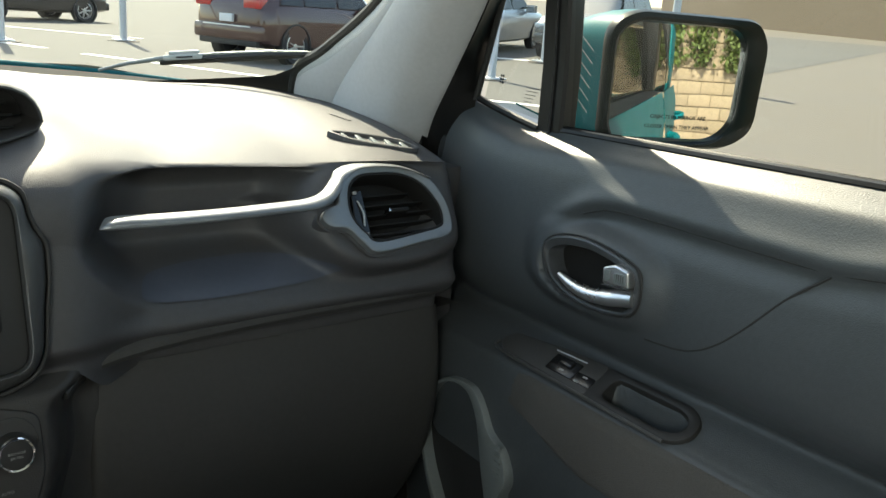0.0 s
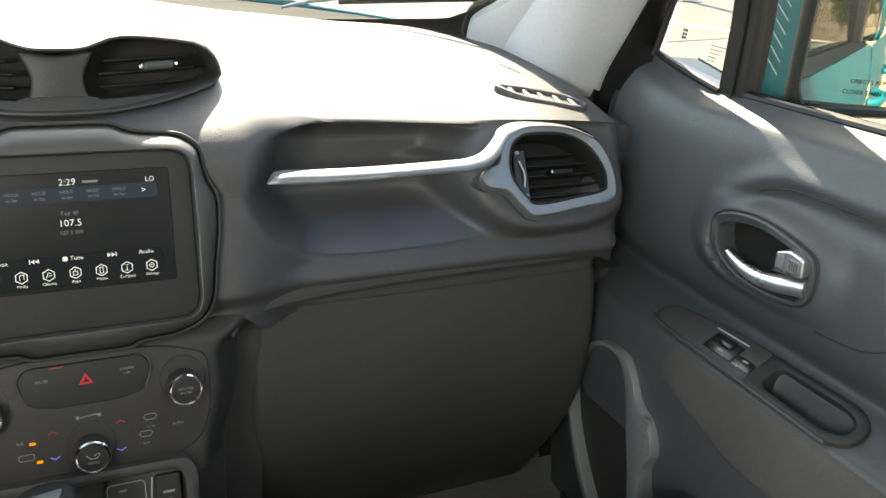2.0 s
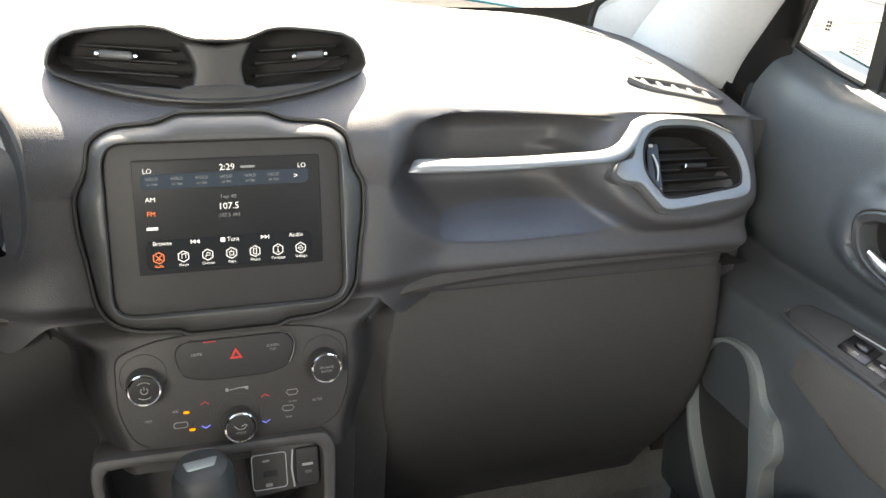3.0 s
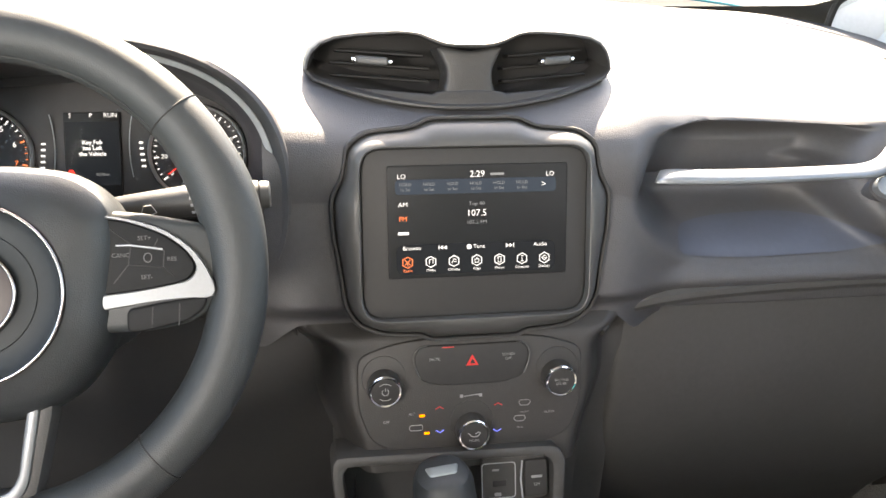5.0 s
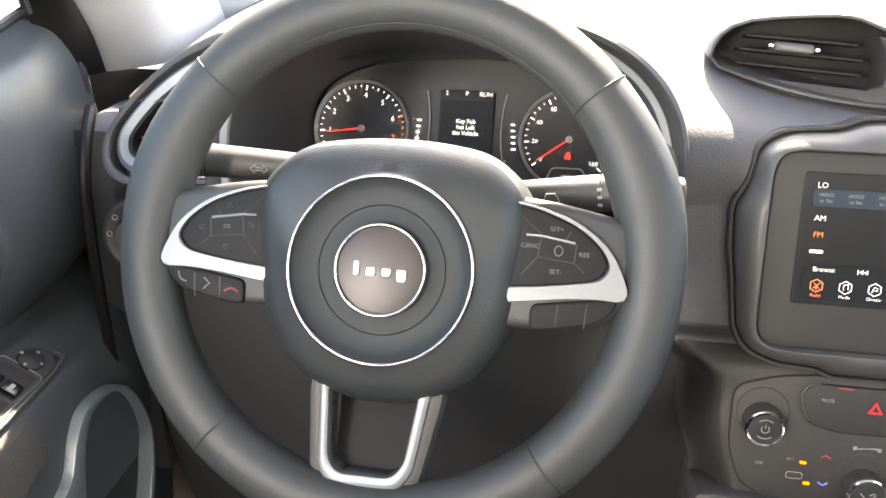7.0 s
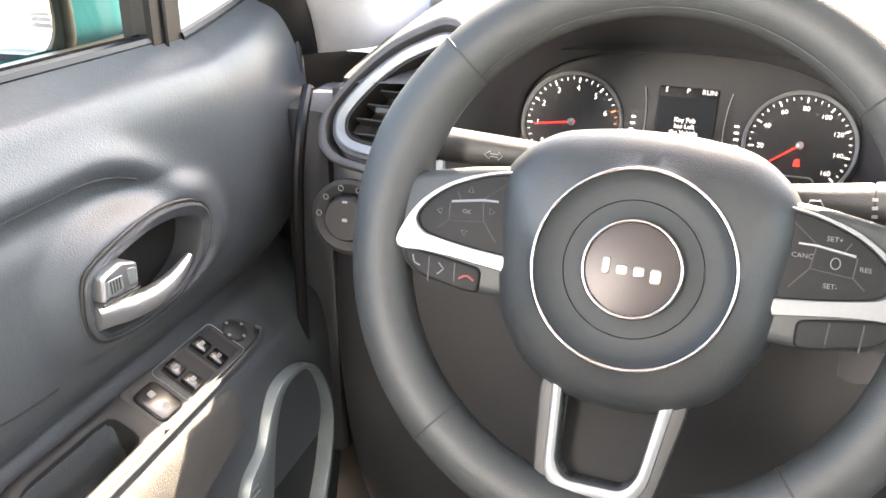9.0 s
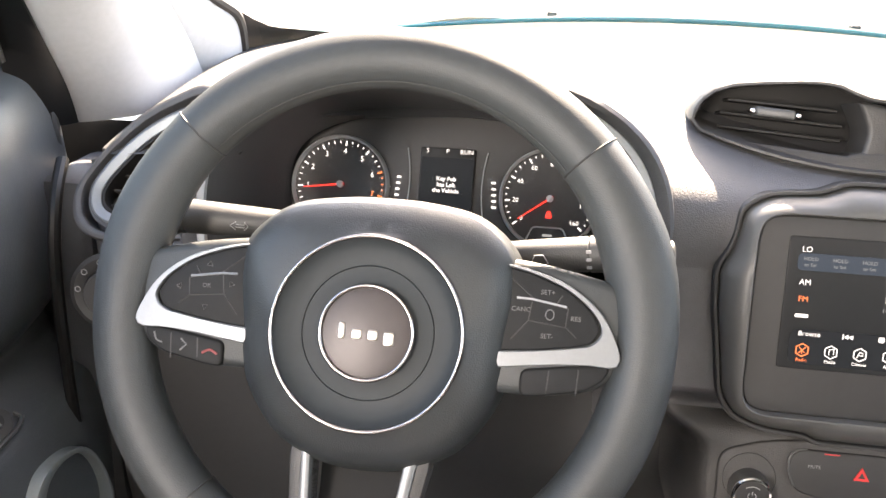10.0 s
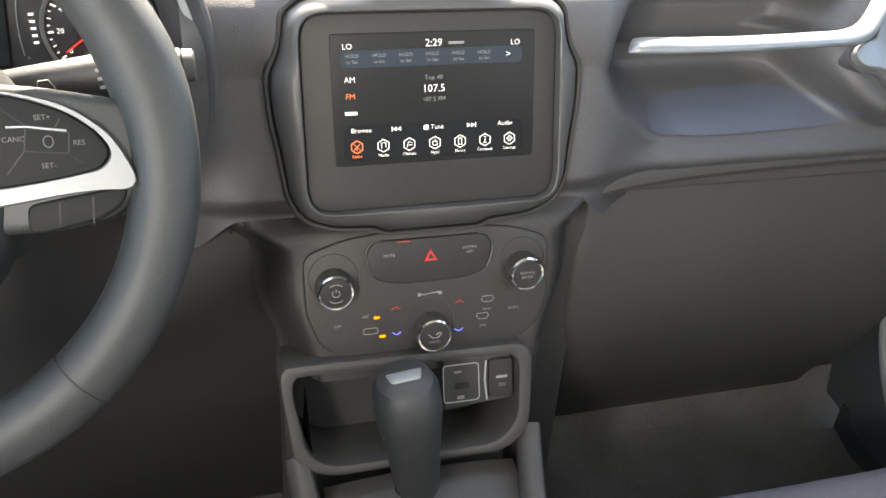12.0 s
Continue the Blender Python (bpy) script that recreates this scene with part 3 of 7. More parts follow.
        marks = {0: [((-0.0024, 0.0022), (0.0024, -0.0022)), ((-0.0024, -0.0022), (0.0024, 0.0022)), ((0, 0.0005), (0, -0.0028))],
                 1: [((-0.0014, -0.002), (-0.0014, 0.0018)), ((0.002, -0.0014), (0.002, 0.0024)), ((-0.0014, 0.002), (0.002, 0.0026))],
                 2: [((-0.002, -0.0022), (-0.0004, 0.002)), ((-0.0004, -0.0006), (0.0022, -0.0006)), ((0.0004, 0.002), (0.0022, 0.001))],
                 3: [((-0.0018, 0.0012), (0.0018, 0.0012)), ((-0.0018, -0.002), (0.0018, -0.002)), ((-0.0018, -0.002), (-0.0018, 0.0012)), ((0.0018, -0.002), (0.0018, 0.0012)), ((0, 0.0012), (0, 0.0028))],
                 4: [((-0.0014, 0.0026), (0.0014, 0.0026)), ((-0.0014, -0.0026), (0.0014, -0.0026)), ((-0.0014, -0.0026), (-0.0014, 0.0026)), ((0.0014, -0.0026), (0.0014, 0.0026))],
                 5: [((0, -0.0024), (0, 0.001)), ((-0.0008, 0.0026), (0.0008, 0.0026)), ((-0.0012, -0.0024), (0.0012, -0.0024))],
                 6: [((-r, 0), (0, r)), ((0, r), (r, 0)), ((r, 0), (0, -r)), ((0, -r), (-r, 0)), ((-0.0005, 0), (0.0005, 0))]}[k]
        bms = []
        for (ax, ay), (bx, by) in marks:
            a, b = Vector((x + ax, -0.0785 + ay)), Vector((x + bx, -0.0785 + by))
            d = (b - a).normalized() * 0.0003
            nrm = Vector((-d.y, d.x))
            bms.append(plate([a - d - nrm, b + d - nrm, b + d + nrm, a - d + nrm], S, h + 0.0002, h))
        part("icon_mark", joined(*bms), m, icon, smooth=0)
        word(text, 0.0036, S, x, -0.0863, m, glass, h=h)
    return unit


STACK = leaned((0, -0.026, 0.867), 17)


def knob(name, x, y, r, parent, collar=True, text=()):
    K = STACK @ Matrix.Translation((x, y, 0))
    o = 0.006
    part("socket", turned([(r * 1.5, -0.006), (r * 1.5, 0.001), (r * 1.42, 0.0025), (r * 1.34, 0.001), (r * 1.2, -0.002)], K @ Matrix.Translation((0, 0.004, 0)), 48), HARD, parent)
    T = K @ pose(0, -o * 0.6, 0, 8)
    kb = part("knob", turned([(r * 1.1, -0.006), (r * 1.1, 0.008), (r * 1.06, 0.014), (r * 1.0, 0.016)], T, 48), HARD, parent)
    part("chrome_ring", turned([(r * 1.05, 0.0145), (r * 1.07, 0.0165), (r * 1.0, 0.018), (r * 0.9, 0.0175), (r * 0.88, 0.0165)], T, 48), CHROME, kb)
    part("cap", turned([(r * 0.9, 0.0145), (r * 0.89, 0.0166), (r * 0.8, 0.0170), (0.0, 0.0170)], T, 40), MATTE, kb)
    for body, size, dy in text:
        word(body, size, T, 0, dy, PRINT, kb, h=0.0174)
    return T, kb


def build_center_stack():
    st = thing("climate_panel", (0, 0, 0.8), "black plastic climate and radio control panel with three knobs", "control panel")
    def f(i, j):
        v = 0.040 - 0.150 * j
        half = 0.152 - 0.024 * step(-0.02, -0.11, v) + 0.045 * step(-0.005, 0.042, v) ** 2
        a = -1 + 2 * i
        d = step(0.74, 1.0, abs(a)) ** 1.4
        return STACK @ Vector((a * half, v, -0.001 - 0.05 * d - 0.012 * step(0.02, 0.042, v)))
    part("stack_body", sheet(60, 24, f), POD_DARK, st)
    face = rounded([(-0.112, 0.008), (-0.075, 0.020), (-0.04, 0.0235), (0.04, 0.0235), (0.075, 0.020), (0.112, 0.008), (0.112, -0.045), (0.100, -0.078), (0.07, -0.092), (-0.07, -0.092), (-0.100, -0.078), (-0.112, -0.045)], 0.012, 4)
    part("face_plate", plate(face, STACK, 0.002, -0.01, 0.002), POD_DARK, st)
    raised = rounded([(-0.050, 0.0165), (0.050, 0.0165), (0.058, 0.006), (0.052, -0.018), (0.03, -0.024), (-0.03, -0.024), (-0.052, -0.018), (-0.058, 0.006)], 0.008, 4)
    part("switch_bank", plate(raised, STACK, 0.005, 0, 0.0015), MATTE, st)
    for s in (-1, 1):
        c = [STACK @ Vector((s * x, y, 0.0055)) for x, y in ((0.044, 0.0175), (0.053, 0.0145), (0.0575, 0.006), (0.0555, -0.006), (0.0515, -0.015))]
        part("side_trim", tube(smooth_loop(c, 4, False), 0.0009, 6), BEZEL, st)
    word("MUTE", 0.0040, STACK, -0.037, 0.003, PRINT, st, h=0.0055)
    word("SCREEN", 0.0036, STACK, 0.036, 0.0045, PRINT, st, h=0.0055)
    word("OFF", 0.0036, STACK, 0.036, 0.0002, PRINT, st, h=0.0055)
    tri = [Vector((-0.0062, -0.0045)), Vector((0.0062, -0.0045)), Vector((0, 0.0062))]
    haz = part("hazard_mark", plate(tri, STACK, 0.0064, 0.005), PRINT_RED, st, smooth=0)
    part("hazard_center", plate([p * 0.45 + Vector((0, -0.0004)) for p in tri], STACK, 0.0068, 0.006), MATTE, haz, smooth=0)
    bar(0.012, 0.0009, STACK, -0.024, 0.0145, PRINT_RED, st, h=0.005)
    T, kb = knob("knob_left", -0.0865, -0.017, 0.0150, st)
    part("power_mark", joined(tube([T @ Vector((0.0032 * math.sin(a), 0.0032 * math.cos(a), 0.0175)) for a in [0.6 + k * 0.26 for k in range(20)]], 0.0004, 5), tube([T @ Vector((0, 0.001, 0.0175)), T @ Vector((0, 0.0042, 0.0175))], 0.0004, 5)), PRINT, kb)
    for s in (-1, 1):
        part("arc_mark", tube([T @ Vector((0.0085 * math.sin(a), s * 0.0085 * math.cos(a), 0.0175)) for a in [-0.7 + k * 0.14 for k in range(11)]], 0.0004, 5), PRINT, kb)
    knob("knob_right", 0.0865, -0.017, 0.0150, st, text=(("BROWSE", 0.0036, 0.0016), ("ENTER", 0.0036, -0.0026)))
    T, kb = knob("knob_center", -0.001, -0.066, 0.0150, st, text=(("MODE", 0.0036, -0.0052),))
    part("airflow_mark", tube([T @ Vector((x, y, 0.0175)) for x, y in ((-0.006, 0.003), (-0.002, -0.001), (0.003, -0.001), (0.006, 0.003), (0.004, 0.004), (0.001, 0.002))], 0.0005, 5), PRINT, kb)
    for text, x, y in (("OFF", -0.085, -0.056), ("A/C", -0.060, -0.0495), ("FRONT", 0.053, -0.0545), ("REAR", 0.048, -0.070), ("AUTO", 0.078, -0.056)):
        word(text, 0.0038 if text in ("OFF", "A/C", "AUTO") else 0.0026, STACK, x, y - 0.002, PRINT, st, h=0.0023)
    for x, y in ((0.053, -0.0475), (0.048, -0.0635)):
        lp = [(x - 0.006, y + 0.001), (x - 0.0045, y + 0.0035), (x + 0.0045, y + 0.0035), (x + 0.006, y + 0.001), (x + 0.0035, y - 0.002), (x - 0.0035, y - 0.002)]
        part("defrost_mark", tube([STACK @ Vector((a, b, 0.0024)) for a, b in lp], 0.0004, 5, True), PRINT, st)
    rec = rect(0.013, 0.0055, 0.0025, -0.056, -0.0655)
    part("recirculation_mark", tube([STACK @ Vector((p.x, p.y, 0.0024)) for p in rec], 0.0004, 5, True), PRINT, st)
    for x, y in ((-0.050, -0.0515), (-0.0455, -0.0695)):
        part("led", plate(rect(0.0052, 0.0020, 0.0006, x, y - 0.002), STACK, 0.0030, 0.001), AMBER_LED, st, smooth=0)
    for x, y, m, d in ((-0.0325, -0.0465, PRINT_RED, -1), (0.026, -0.0465, PRINT_RED, -1), (-0.0325, -0.0705, BLUE_LIT, 1), (0.025, -0.0735, BLUE_LIT, 1)):
        part("arrow_mark", tube([STACK @ Vector((x - 0.004, y + d * 0.0012, 0.0026)), STACK @ Vector((x, y - d * 0.0012, 0.0026)), STACK @ Vector((x + 0.004, y + d * 0.0012, 0.0026))], 0.00055, 5), m, st)
    part("fan_mark", tube([STACK @ Vector((x, -0.0365 + y, 0.0026)) for x, y in ((-0.008, 0), (-0.003, 0.0005), (0.003, 0.0012), (0.008, 0.001))], [0.0006, 0.0004, 0.0006, 0.0010], 5), PRINT, st)
    for dx in (-0.0095, 0.0095):
        bar(0.0032, 0.0032, STACK, -0.001 + dx, -0.0362, PRINT, st, h=0.0022)
    return st


def build_console():
    con = thing("center_console", (0, -0.2, 0.55), "black plastic center console with an open storage tray", "console")
    M = leaned((-0.02, -0.072, 0.742), 20)
    outer = resample(rounded([(-0.118, 0.048), (0.104, 0.045), (0.112, 0.030), (0.108, -0.040), (0.085, -0.060), (-0.085, -0.060), (-0.112, -0.045), (-0.120, 0.030)], 0.016, 5), 120)
    inner = resample(rounded([(-0.107, 0.037), (0.093, 0.034), (0.098, 0.024), (0.096, -0.030), (0.076, -0.050), (-0.080, -0.050), (-0.100, -0.036), (-0.109, 0.024)], 0.014, 5), 120)
    part("tray_frame", hollow(outer, inner, M, 0.012, -0.05, -0.08, 0.004), HARD, con)
    part("tray_back", plate(inner, M, -0.076, -0.085), MATTE, con)
    # socket plate on the passenger's side of the tray
    socket = part("socket_panel", plate(rounded([(0.028, 0.0335), (0.092, 0.033), (0.096, 0.024), (0.094, -0.012), (0.028, -0.016)], 0.004, 3), M, 0.000, -0.06, 0.002), HARD, con)
    port = rect(0.034, 0.036, 0.004, 0.045, 0.009)
    part("usb_outline", tube([M @ Vector((p.x, p.y, 0.001)) for p in port], 0.0006, 5, True), SILVER_DULL, socket)
    part("usb_slot", plate(rect(0.014, 0.006, 0.001, 0.046, 0.006), M, 0.001, -0.004, 0.0005), MATTE, socket)
    bar(0.007, 0.002, M, 0.042, 0.020, PRINT, socket, h=0.0008)
    bar(0.007, 0.0035, M, 0.044, -0.005, PRINT, socket, h=0.0008)
    part("outlet_edge", tube([M @ Vector((0.069, 0.028, 0.002)), M @ Vector((0.067, 0.01, 0.003)), M @ Vector((0.069, -0.010, 0.002))], 0.0009, 6), SILVER_DULL, socket)
    part("outlet_lid", plate(rect(0.024, 0.038, 0.004, 0.083, 0.010), M, 0.004, -0.01, 0.002), MATTE, socket)
    bar(0.011, 0.0025, M, 0.083, 0.012, PRINT, socket, h=0.005)
    word("12V", 0.0045, M, 0.083, 0.004, PRINT, socket, h=0.005)
    # side rails running back from the tray
    for s in (-1, 1):
        pth = smooth_loop([(-0.02 + s * 0.110, -0.085, 0.70), (-0.02 + s * 0.098, -0.16, 0.655), (-0.015 + s * 0.092, -0.26, 0.625), (-0.01 + s * 0.092, -0.45, 0.612)], 6, False)
        part("side_rail", tube(pth, 0.013, 12, flat=0.8), HARD, con)
    def deck(i, j):
        y = -0.09 - 0.50 * j
        z = 0.69 - 0.075 * step(0.0, 0.35, j)
        a = -1 + 2 * i
        return Vector((-0.015 + a * 0.092, y, z - 0.02 - 0.006 * a * a))
    part("deck", sheet(20, 30, deck), HARD, con)
    for s in (-1, 1):
        part("side_skin", sheet(24, 10, lambda i, j: Vector((-0.015 + s * (0.100 + 0.02 * j), -0.03 - 0.6 * i, (0.74 - 0.12 * step(0.0, 0.3, i)) - (0.74 - 0.12 * step(0.0, 0.3, i) - 0.36) * j))), HARD, con)
    return con


def build_shifter():
    sh = thing("gear_shifter", (-0.02, -0.13, 0.62), "black leather gear shifter with a silver top button", "gear shifter")
    A = Matrix.Translation((-0.018, -0.135, 0.609)) @ pose(0, 0, 0, -3, -7, 0)
    rings = []
    for h, rx, ry, dy in ((0.085, 0.019, 0.020, 0), (0.098, 0.0205, 0.023, 0), (0.13, 0.023, 0.027, -0.001), (0.160, 0.0265, 0.031, -0.002), (0.180, 0.0285, 0.033, -0.003), (0.198, 0.0275, 0.031, -0.004), (0.208, 0.023, 0.026, -0.004), (0.2125, 0.015, 0.018, -0.004)):
        rings.append([A @ Vector((rx * abs(math.cos(a)) ** 0.8 * (1 if math.cos(a) > 0 else -1), dy + ry * math.sin(a), h)) for a in [2 * math.pi * k / 36 for k in range(36)]])
    part("grip", loft(bmesh.new(), rings, cap=(True, True)), LEATHER, sh)
    part("top_insert", plate(rounded([(-0.012, -0.006), (0.012, -0.006), (0.0155, 0.008), (-0.0155, 0.008)], 0.003, 4), A @ Matrix.Translation((0, -0.008, 0)), 0.2138, 0.200, 0.002), SPEAKER, sh, "satin silver top insert")
    part("collar", turned([(0.018, 0.066), (0.0205, 0.069), (0.0205, 0.086), (0.018, 0.089)], A, 36), CHROME, sh)
    part("boot", turned([(0.050, -0.02), (0.046, 0.005), (0.034, 0.030), (0.024, 0.050), (0.018, 0.064)], A, 24), LEATHER, sh)
    return sh


# ---- side vents, silver strip, defroster grille ----
def build_side_vent(s, with_strip):
    name = "side_air_vent"
    v = thing(name, (s * 0.56, 0.03, 0.98), "round-cornered side air vent in a satin silver frame", "air vent", "side air vents")
    left = s < 0
    flip, s = (Matrix.Identity(4) if s > 0 else Matrix.Translation((-0.004, 0.040, 0.030)) @ LEFT), 1

    def vp(name, bm, material, parent, label="", smooth=35):
        bm.transform(flip)
        return part(name, bm, material, parent, label, smooth)
    a = radians(34)
    M = frame_at((s * 0.53, 0.024, 1.02), (1, 0, 0), (0, -math.cos(a), math.sin(a)))
    c = 0.829
    def loc(pts):
        return [(s * (x - 0.53), (z - 1.02) / c) for x, z in pts]
    out_pts = [(0.428, 1.017), (0.436, 1.026), (0.452, 1.030), (0.458, 1.042), (0.466, 1.057), (0.480, 1.066), (0.500, 1.069), (0.552, 1.066), (0.590, 1.052), (0.607, 1.028), (0.609, 1.000), (0.598, 0.986), (0.560, 0.982), (0.492, 0.977), (0.474, 0.988), (0.458, 1.004), (0.437, 1.008)]
    in_pts = [(0.468, 1.030), (0.474, 1.046), (0.486, 1.056), (0.505, 1.060), (0.550, 1.058), (0.580, 1.046), (0.598, 1.022), (0.598, 1.003), (0.590, 0.996), (0.556, 0.992), (0.496, 0.988), (0.481, 0.998), (0.469, 1.014)]
    o, i = loc(out_pts), loc(in_pts)
    squeeze = lambda x: x
    if left:
        # the driver's vent is slanted, without the tab
        squeeze = lambda x: 0.079 - (0.079 - x) * 0.70
        world = ((-0.567, 1.104), (-0.584, 1.113), (-0.605, 1.106), (-0.628, 1.094), (-0.650, 1.076), (-0.668, 1.055), (-0.675, 1.040), (-0.671, 1.025), (-0.658, 1.0165), (-0.635, 1.013), (-0.605, 1.011), (-0.580, 1.014), (-0.568, 1.030), (-0.565, 1.065))
        o = [(-x - 0.596, (z - 1.05) / c) for x, z in world]
    outer = resample(smooth_loop(o, 5), 120)
    inner = inset_of(outer, 0.0095) if left else resample(smooth_loop(i, 5), 120)
    oc = sum(outer, Vector((0, 0))) / 120
    if left:
        edge = Vector((min(p.x for p in outer), oc.y))
        wide = lambda f: [edge + Vector(((p.x - edge.x) * f, (p.y - edge.y) * (2 * f - 1) * 0.97)) for p in outer]
        vp("outer_lip", hollow(wide(1.16), wide(1.08), M, 0.002, -0.03, -0.03, 0.004), DASH, v)
    vp("housing", hollow([oc + (p - oc) * (1.06 if left else 1.05) for p in outer], inset_of(outer, 0.0005), M, -0.001 if left else -0.005, -0.05, -0.04, 0.004), DASH, v)
    vp("frame_ring", hollow(outer, inner, M, 0.004, -0.03, -0.03, 0.002, 0.002), SILVER, v, "satin silver ring")
    vp("duct", plate(inner, M, -0.034, -0.04), VENT, v)
    vp("liner", hollow(inset_of(inner, -0.0004), inset_of(inner, 0.003), M, 0.001, -0.036, -0.036, 0.001), VENT, v)
    for k in range(5):
        if left:
            row = [p.x for p in inner if abs(p.y + 0.022 - 0.0145 * k) < 0.004]
            vp("slat", plate(rect(max(row) - min(row), 0.0022, 0.001, (max(row) + min(row)) / 2, -0.022 + 0.0145 * k), M, -0.010, -0.030, 0.0008), MATTE, v)
            continue
        vp("slat", plate(rect((0.092, 0.104, 0.108, 0.100, 0.076)[k], 0.0022, 0.001, (0.010, 0.013, 0.013, 0.008, 0.000)[k], -0.026 + 0.0125 * k), M, -0.014, -0.030, 0.0008), VENT, v)
    lever = vp("lever", plate(rect(0.028, 0.006, 0.0025, squeeze(0.010), 0.0), M, -0.001, -0.02, 0.002), HARD if left else VENT, v)
    vp("chrome_tip", plate(rect(0.003, 0.0045, 0.0012, squeeze(0.010) - 0.0155, 0.0), M, 0.0, -0.01, 0.001), CHROME, lever)
    if not left:
        wheel = vp("thumbwheel_plate", plate(rounded([(-0.058, -0.020), (-0.040, -0.036), (-0.036, 0.030), (-0.052, 0.024)], 0.004, 3), M, -0.004, -0.02, 0.001), GLOSSY, v)
        vp("thumbwheel", tube(smooth_loop([M @ Vector((s * -0.0465, 0.016, -0.003)), M @ Vector((s * -0.0435, 0.0, -0.001)), M @ Vector((s * -0.0455, -0.016, -0.003))], 5, False), 0.0012, 6), SILVER_DULL, wheel)
        vp("marking", plate(rect(0.005, 0.004, 0.001, -0.047, 0.026), M, -0.0025, -0.004), PRINT, wheel, smooth=0)
        vp("marking", plate(rect(0.005, 0.004, 0.001, -0.0445, -0.026), M, -0.0025, -0.004), PRINT, wheel, smooth=0)
    if with_strip:
        strip = thing("trim_strip", (0.31, 0.02, 1.03), "satin silver trim strip along the passenger shelf", "trim")
        top = smooth_loop([(0.181, 1.0335), (0.196, 1.0410), (0.24, 1.0400), (0.30, 1.0395), (0.36, 1.0405), (0.41, 1.0420), (0.434, 1.0450), (0.452, 1.0545), (0.470, 1.0650), (0.500, 1.0705), (0.552, 1.0675), (0.594, 1.0530)], 6, False)
        low = smooth_loop([(0.181, 1.0325), (0.196, 1.0310), (0.24, 1.0300), (0.30, 1.0300), (0.36, 1.0315), (0.41, 1.0325), (0.440, 1.0345), (0.460, 1.0425), (0.471, 1.0560), (0.500, 1.0680), (0.552, 1.0652), (0.592, 1.0528)], 6, False)
        bm = bmesh.new()
        rings = []
        for p, q in zip(top, low):
            yy = lambda z, x: 0.010 + 0.020 * step(0.40, 0.47, x) + (z - 1.035) * (0.3 + 0.37 * step(0.40, 0.47, x))
            m = (p + q) / 2
            t = max(0.0005, (p.y - q.y) / 2)
            deep = min(1, 0.15 + (m.x - 0.181) / 0.012)
            ring = []
            for k in range(12):
                an = 2 * math.pi * k / 12
                z = m.y + t * math.sin(an)
                ring.append(Vector((m.x, yy(z, m.x) - 0.006 * deep * math.cos(an) + (0.012 * deep if math.cos(an) < -0.1 else 0), z)))
            rings.append(ring)
        loft(bm, rings, cap=(True, True))
        part("strip", bm, SILVER, strip)
        # sky sheen on the pocket floor below the strip, as a coloured sheet
        def sheen(i, j):
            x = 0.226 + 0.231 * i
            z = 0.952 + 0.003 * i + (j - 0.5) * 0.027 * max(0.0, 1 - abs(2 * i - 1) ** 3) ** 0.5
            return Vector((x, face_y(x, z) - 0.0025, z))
        part("pocket_sheen", sheet(60, 12, sheen), POCKET_SHEEN, strip, "blue-grey sheen painted on the pocket floor", 60)
    return v


def build_defroster(s):
    d = thing("defroster_grille", (s * 0.55, 0.11, 1.085), "small dark plastic defroster grille in the dashboard top", "air vent", "defroster grilles")
    A, B = Vector((0.499, 0.137, 1.0955)), Vector((0.608, 0.086, 1.0815))
    u = (B - A).normalized()
    n = Vector((0.10, -0.30, 1)).normalized()
    n = (n - u * n.dot(u)).normalized()
    M = frame_at((A + B) / 2 - n * 0.0008, u, n)
    L = (B - A).length
    pts = [(-0.0611, 0.006), (-0.045, 0.014), (-0.008, 0.0185), (0.029, 0.0185), (0.053, 0.009), (0.0595, -0.003), (0.050, -0.0125), (0.012, -0.0150), (-0.018, -0.0145), (-0.040, -0.008)]
    outer = resample(smooth_loop(pts, 5), 72)
    inner = inset_of(outer, 0.0055)
    F = Matrix.Identity(4) if s > 0 else LEFT
    fr = hollow(outer, inner, M, 0.0030, -0.010, -0.02, 0.0018)
    fr.transform(F)
    part("rim", fr, DASH, d)
    bk = plate(inner, M, -0.005, -0.02)
    bk.transform(F)
    part("duct", bk, MATTE, d)
    for k in range(5):
        x = -L * 0.30 + L * 0.64 * k / 4
        fin = plate([Vector((x - 0.0030, -0.0085)), Vector((x + 0.0065, -0.0085)), Vector((x - 0.0030, 0.0095)), Vector((x - 0.0075, 0.0095))], M, 0.0014, -0.004, 0.0006)
        fin.transform(F)
        part("fin", fin, SPEAKER, d)
    return d


# ---- steering wheel, column, instruments ----
WHEEL = leaned((-0.374, -0.157, 1.038), 26)
HUB = WHEEL @ Matrix.Translation((0, -0.0097, 0))


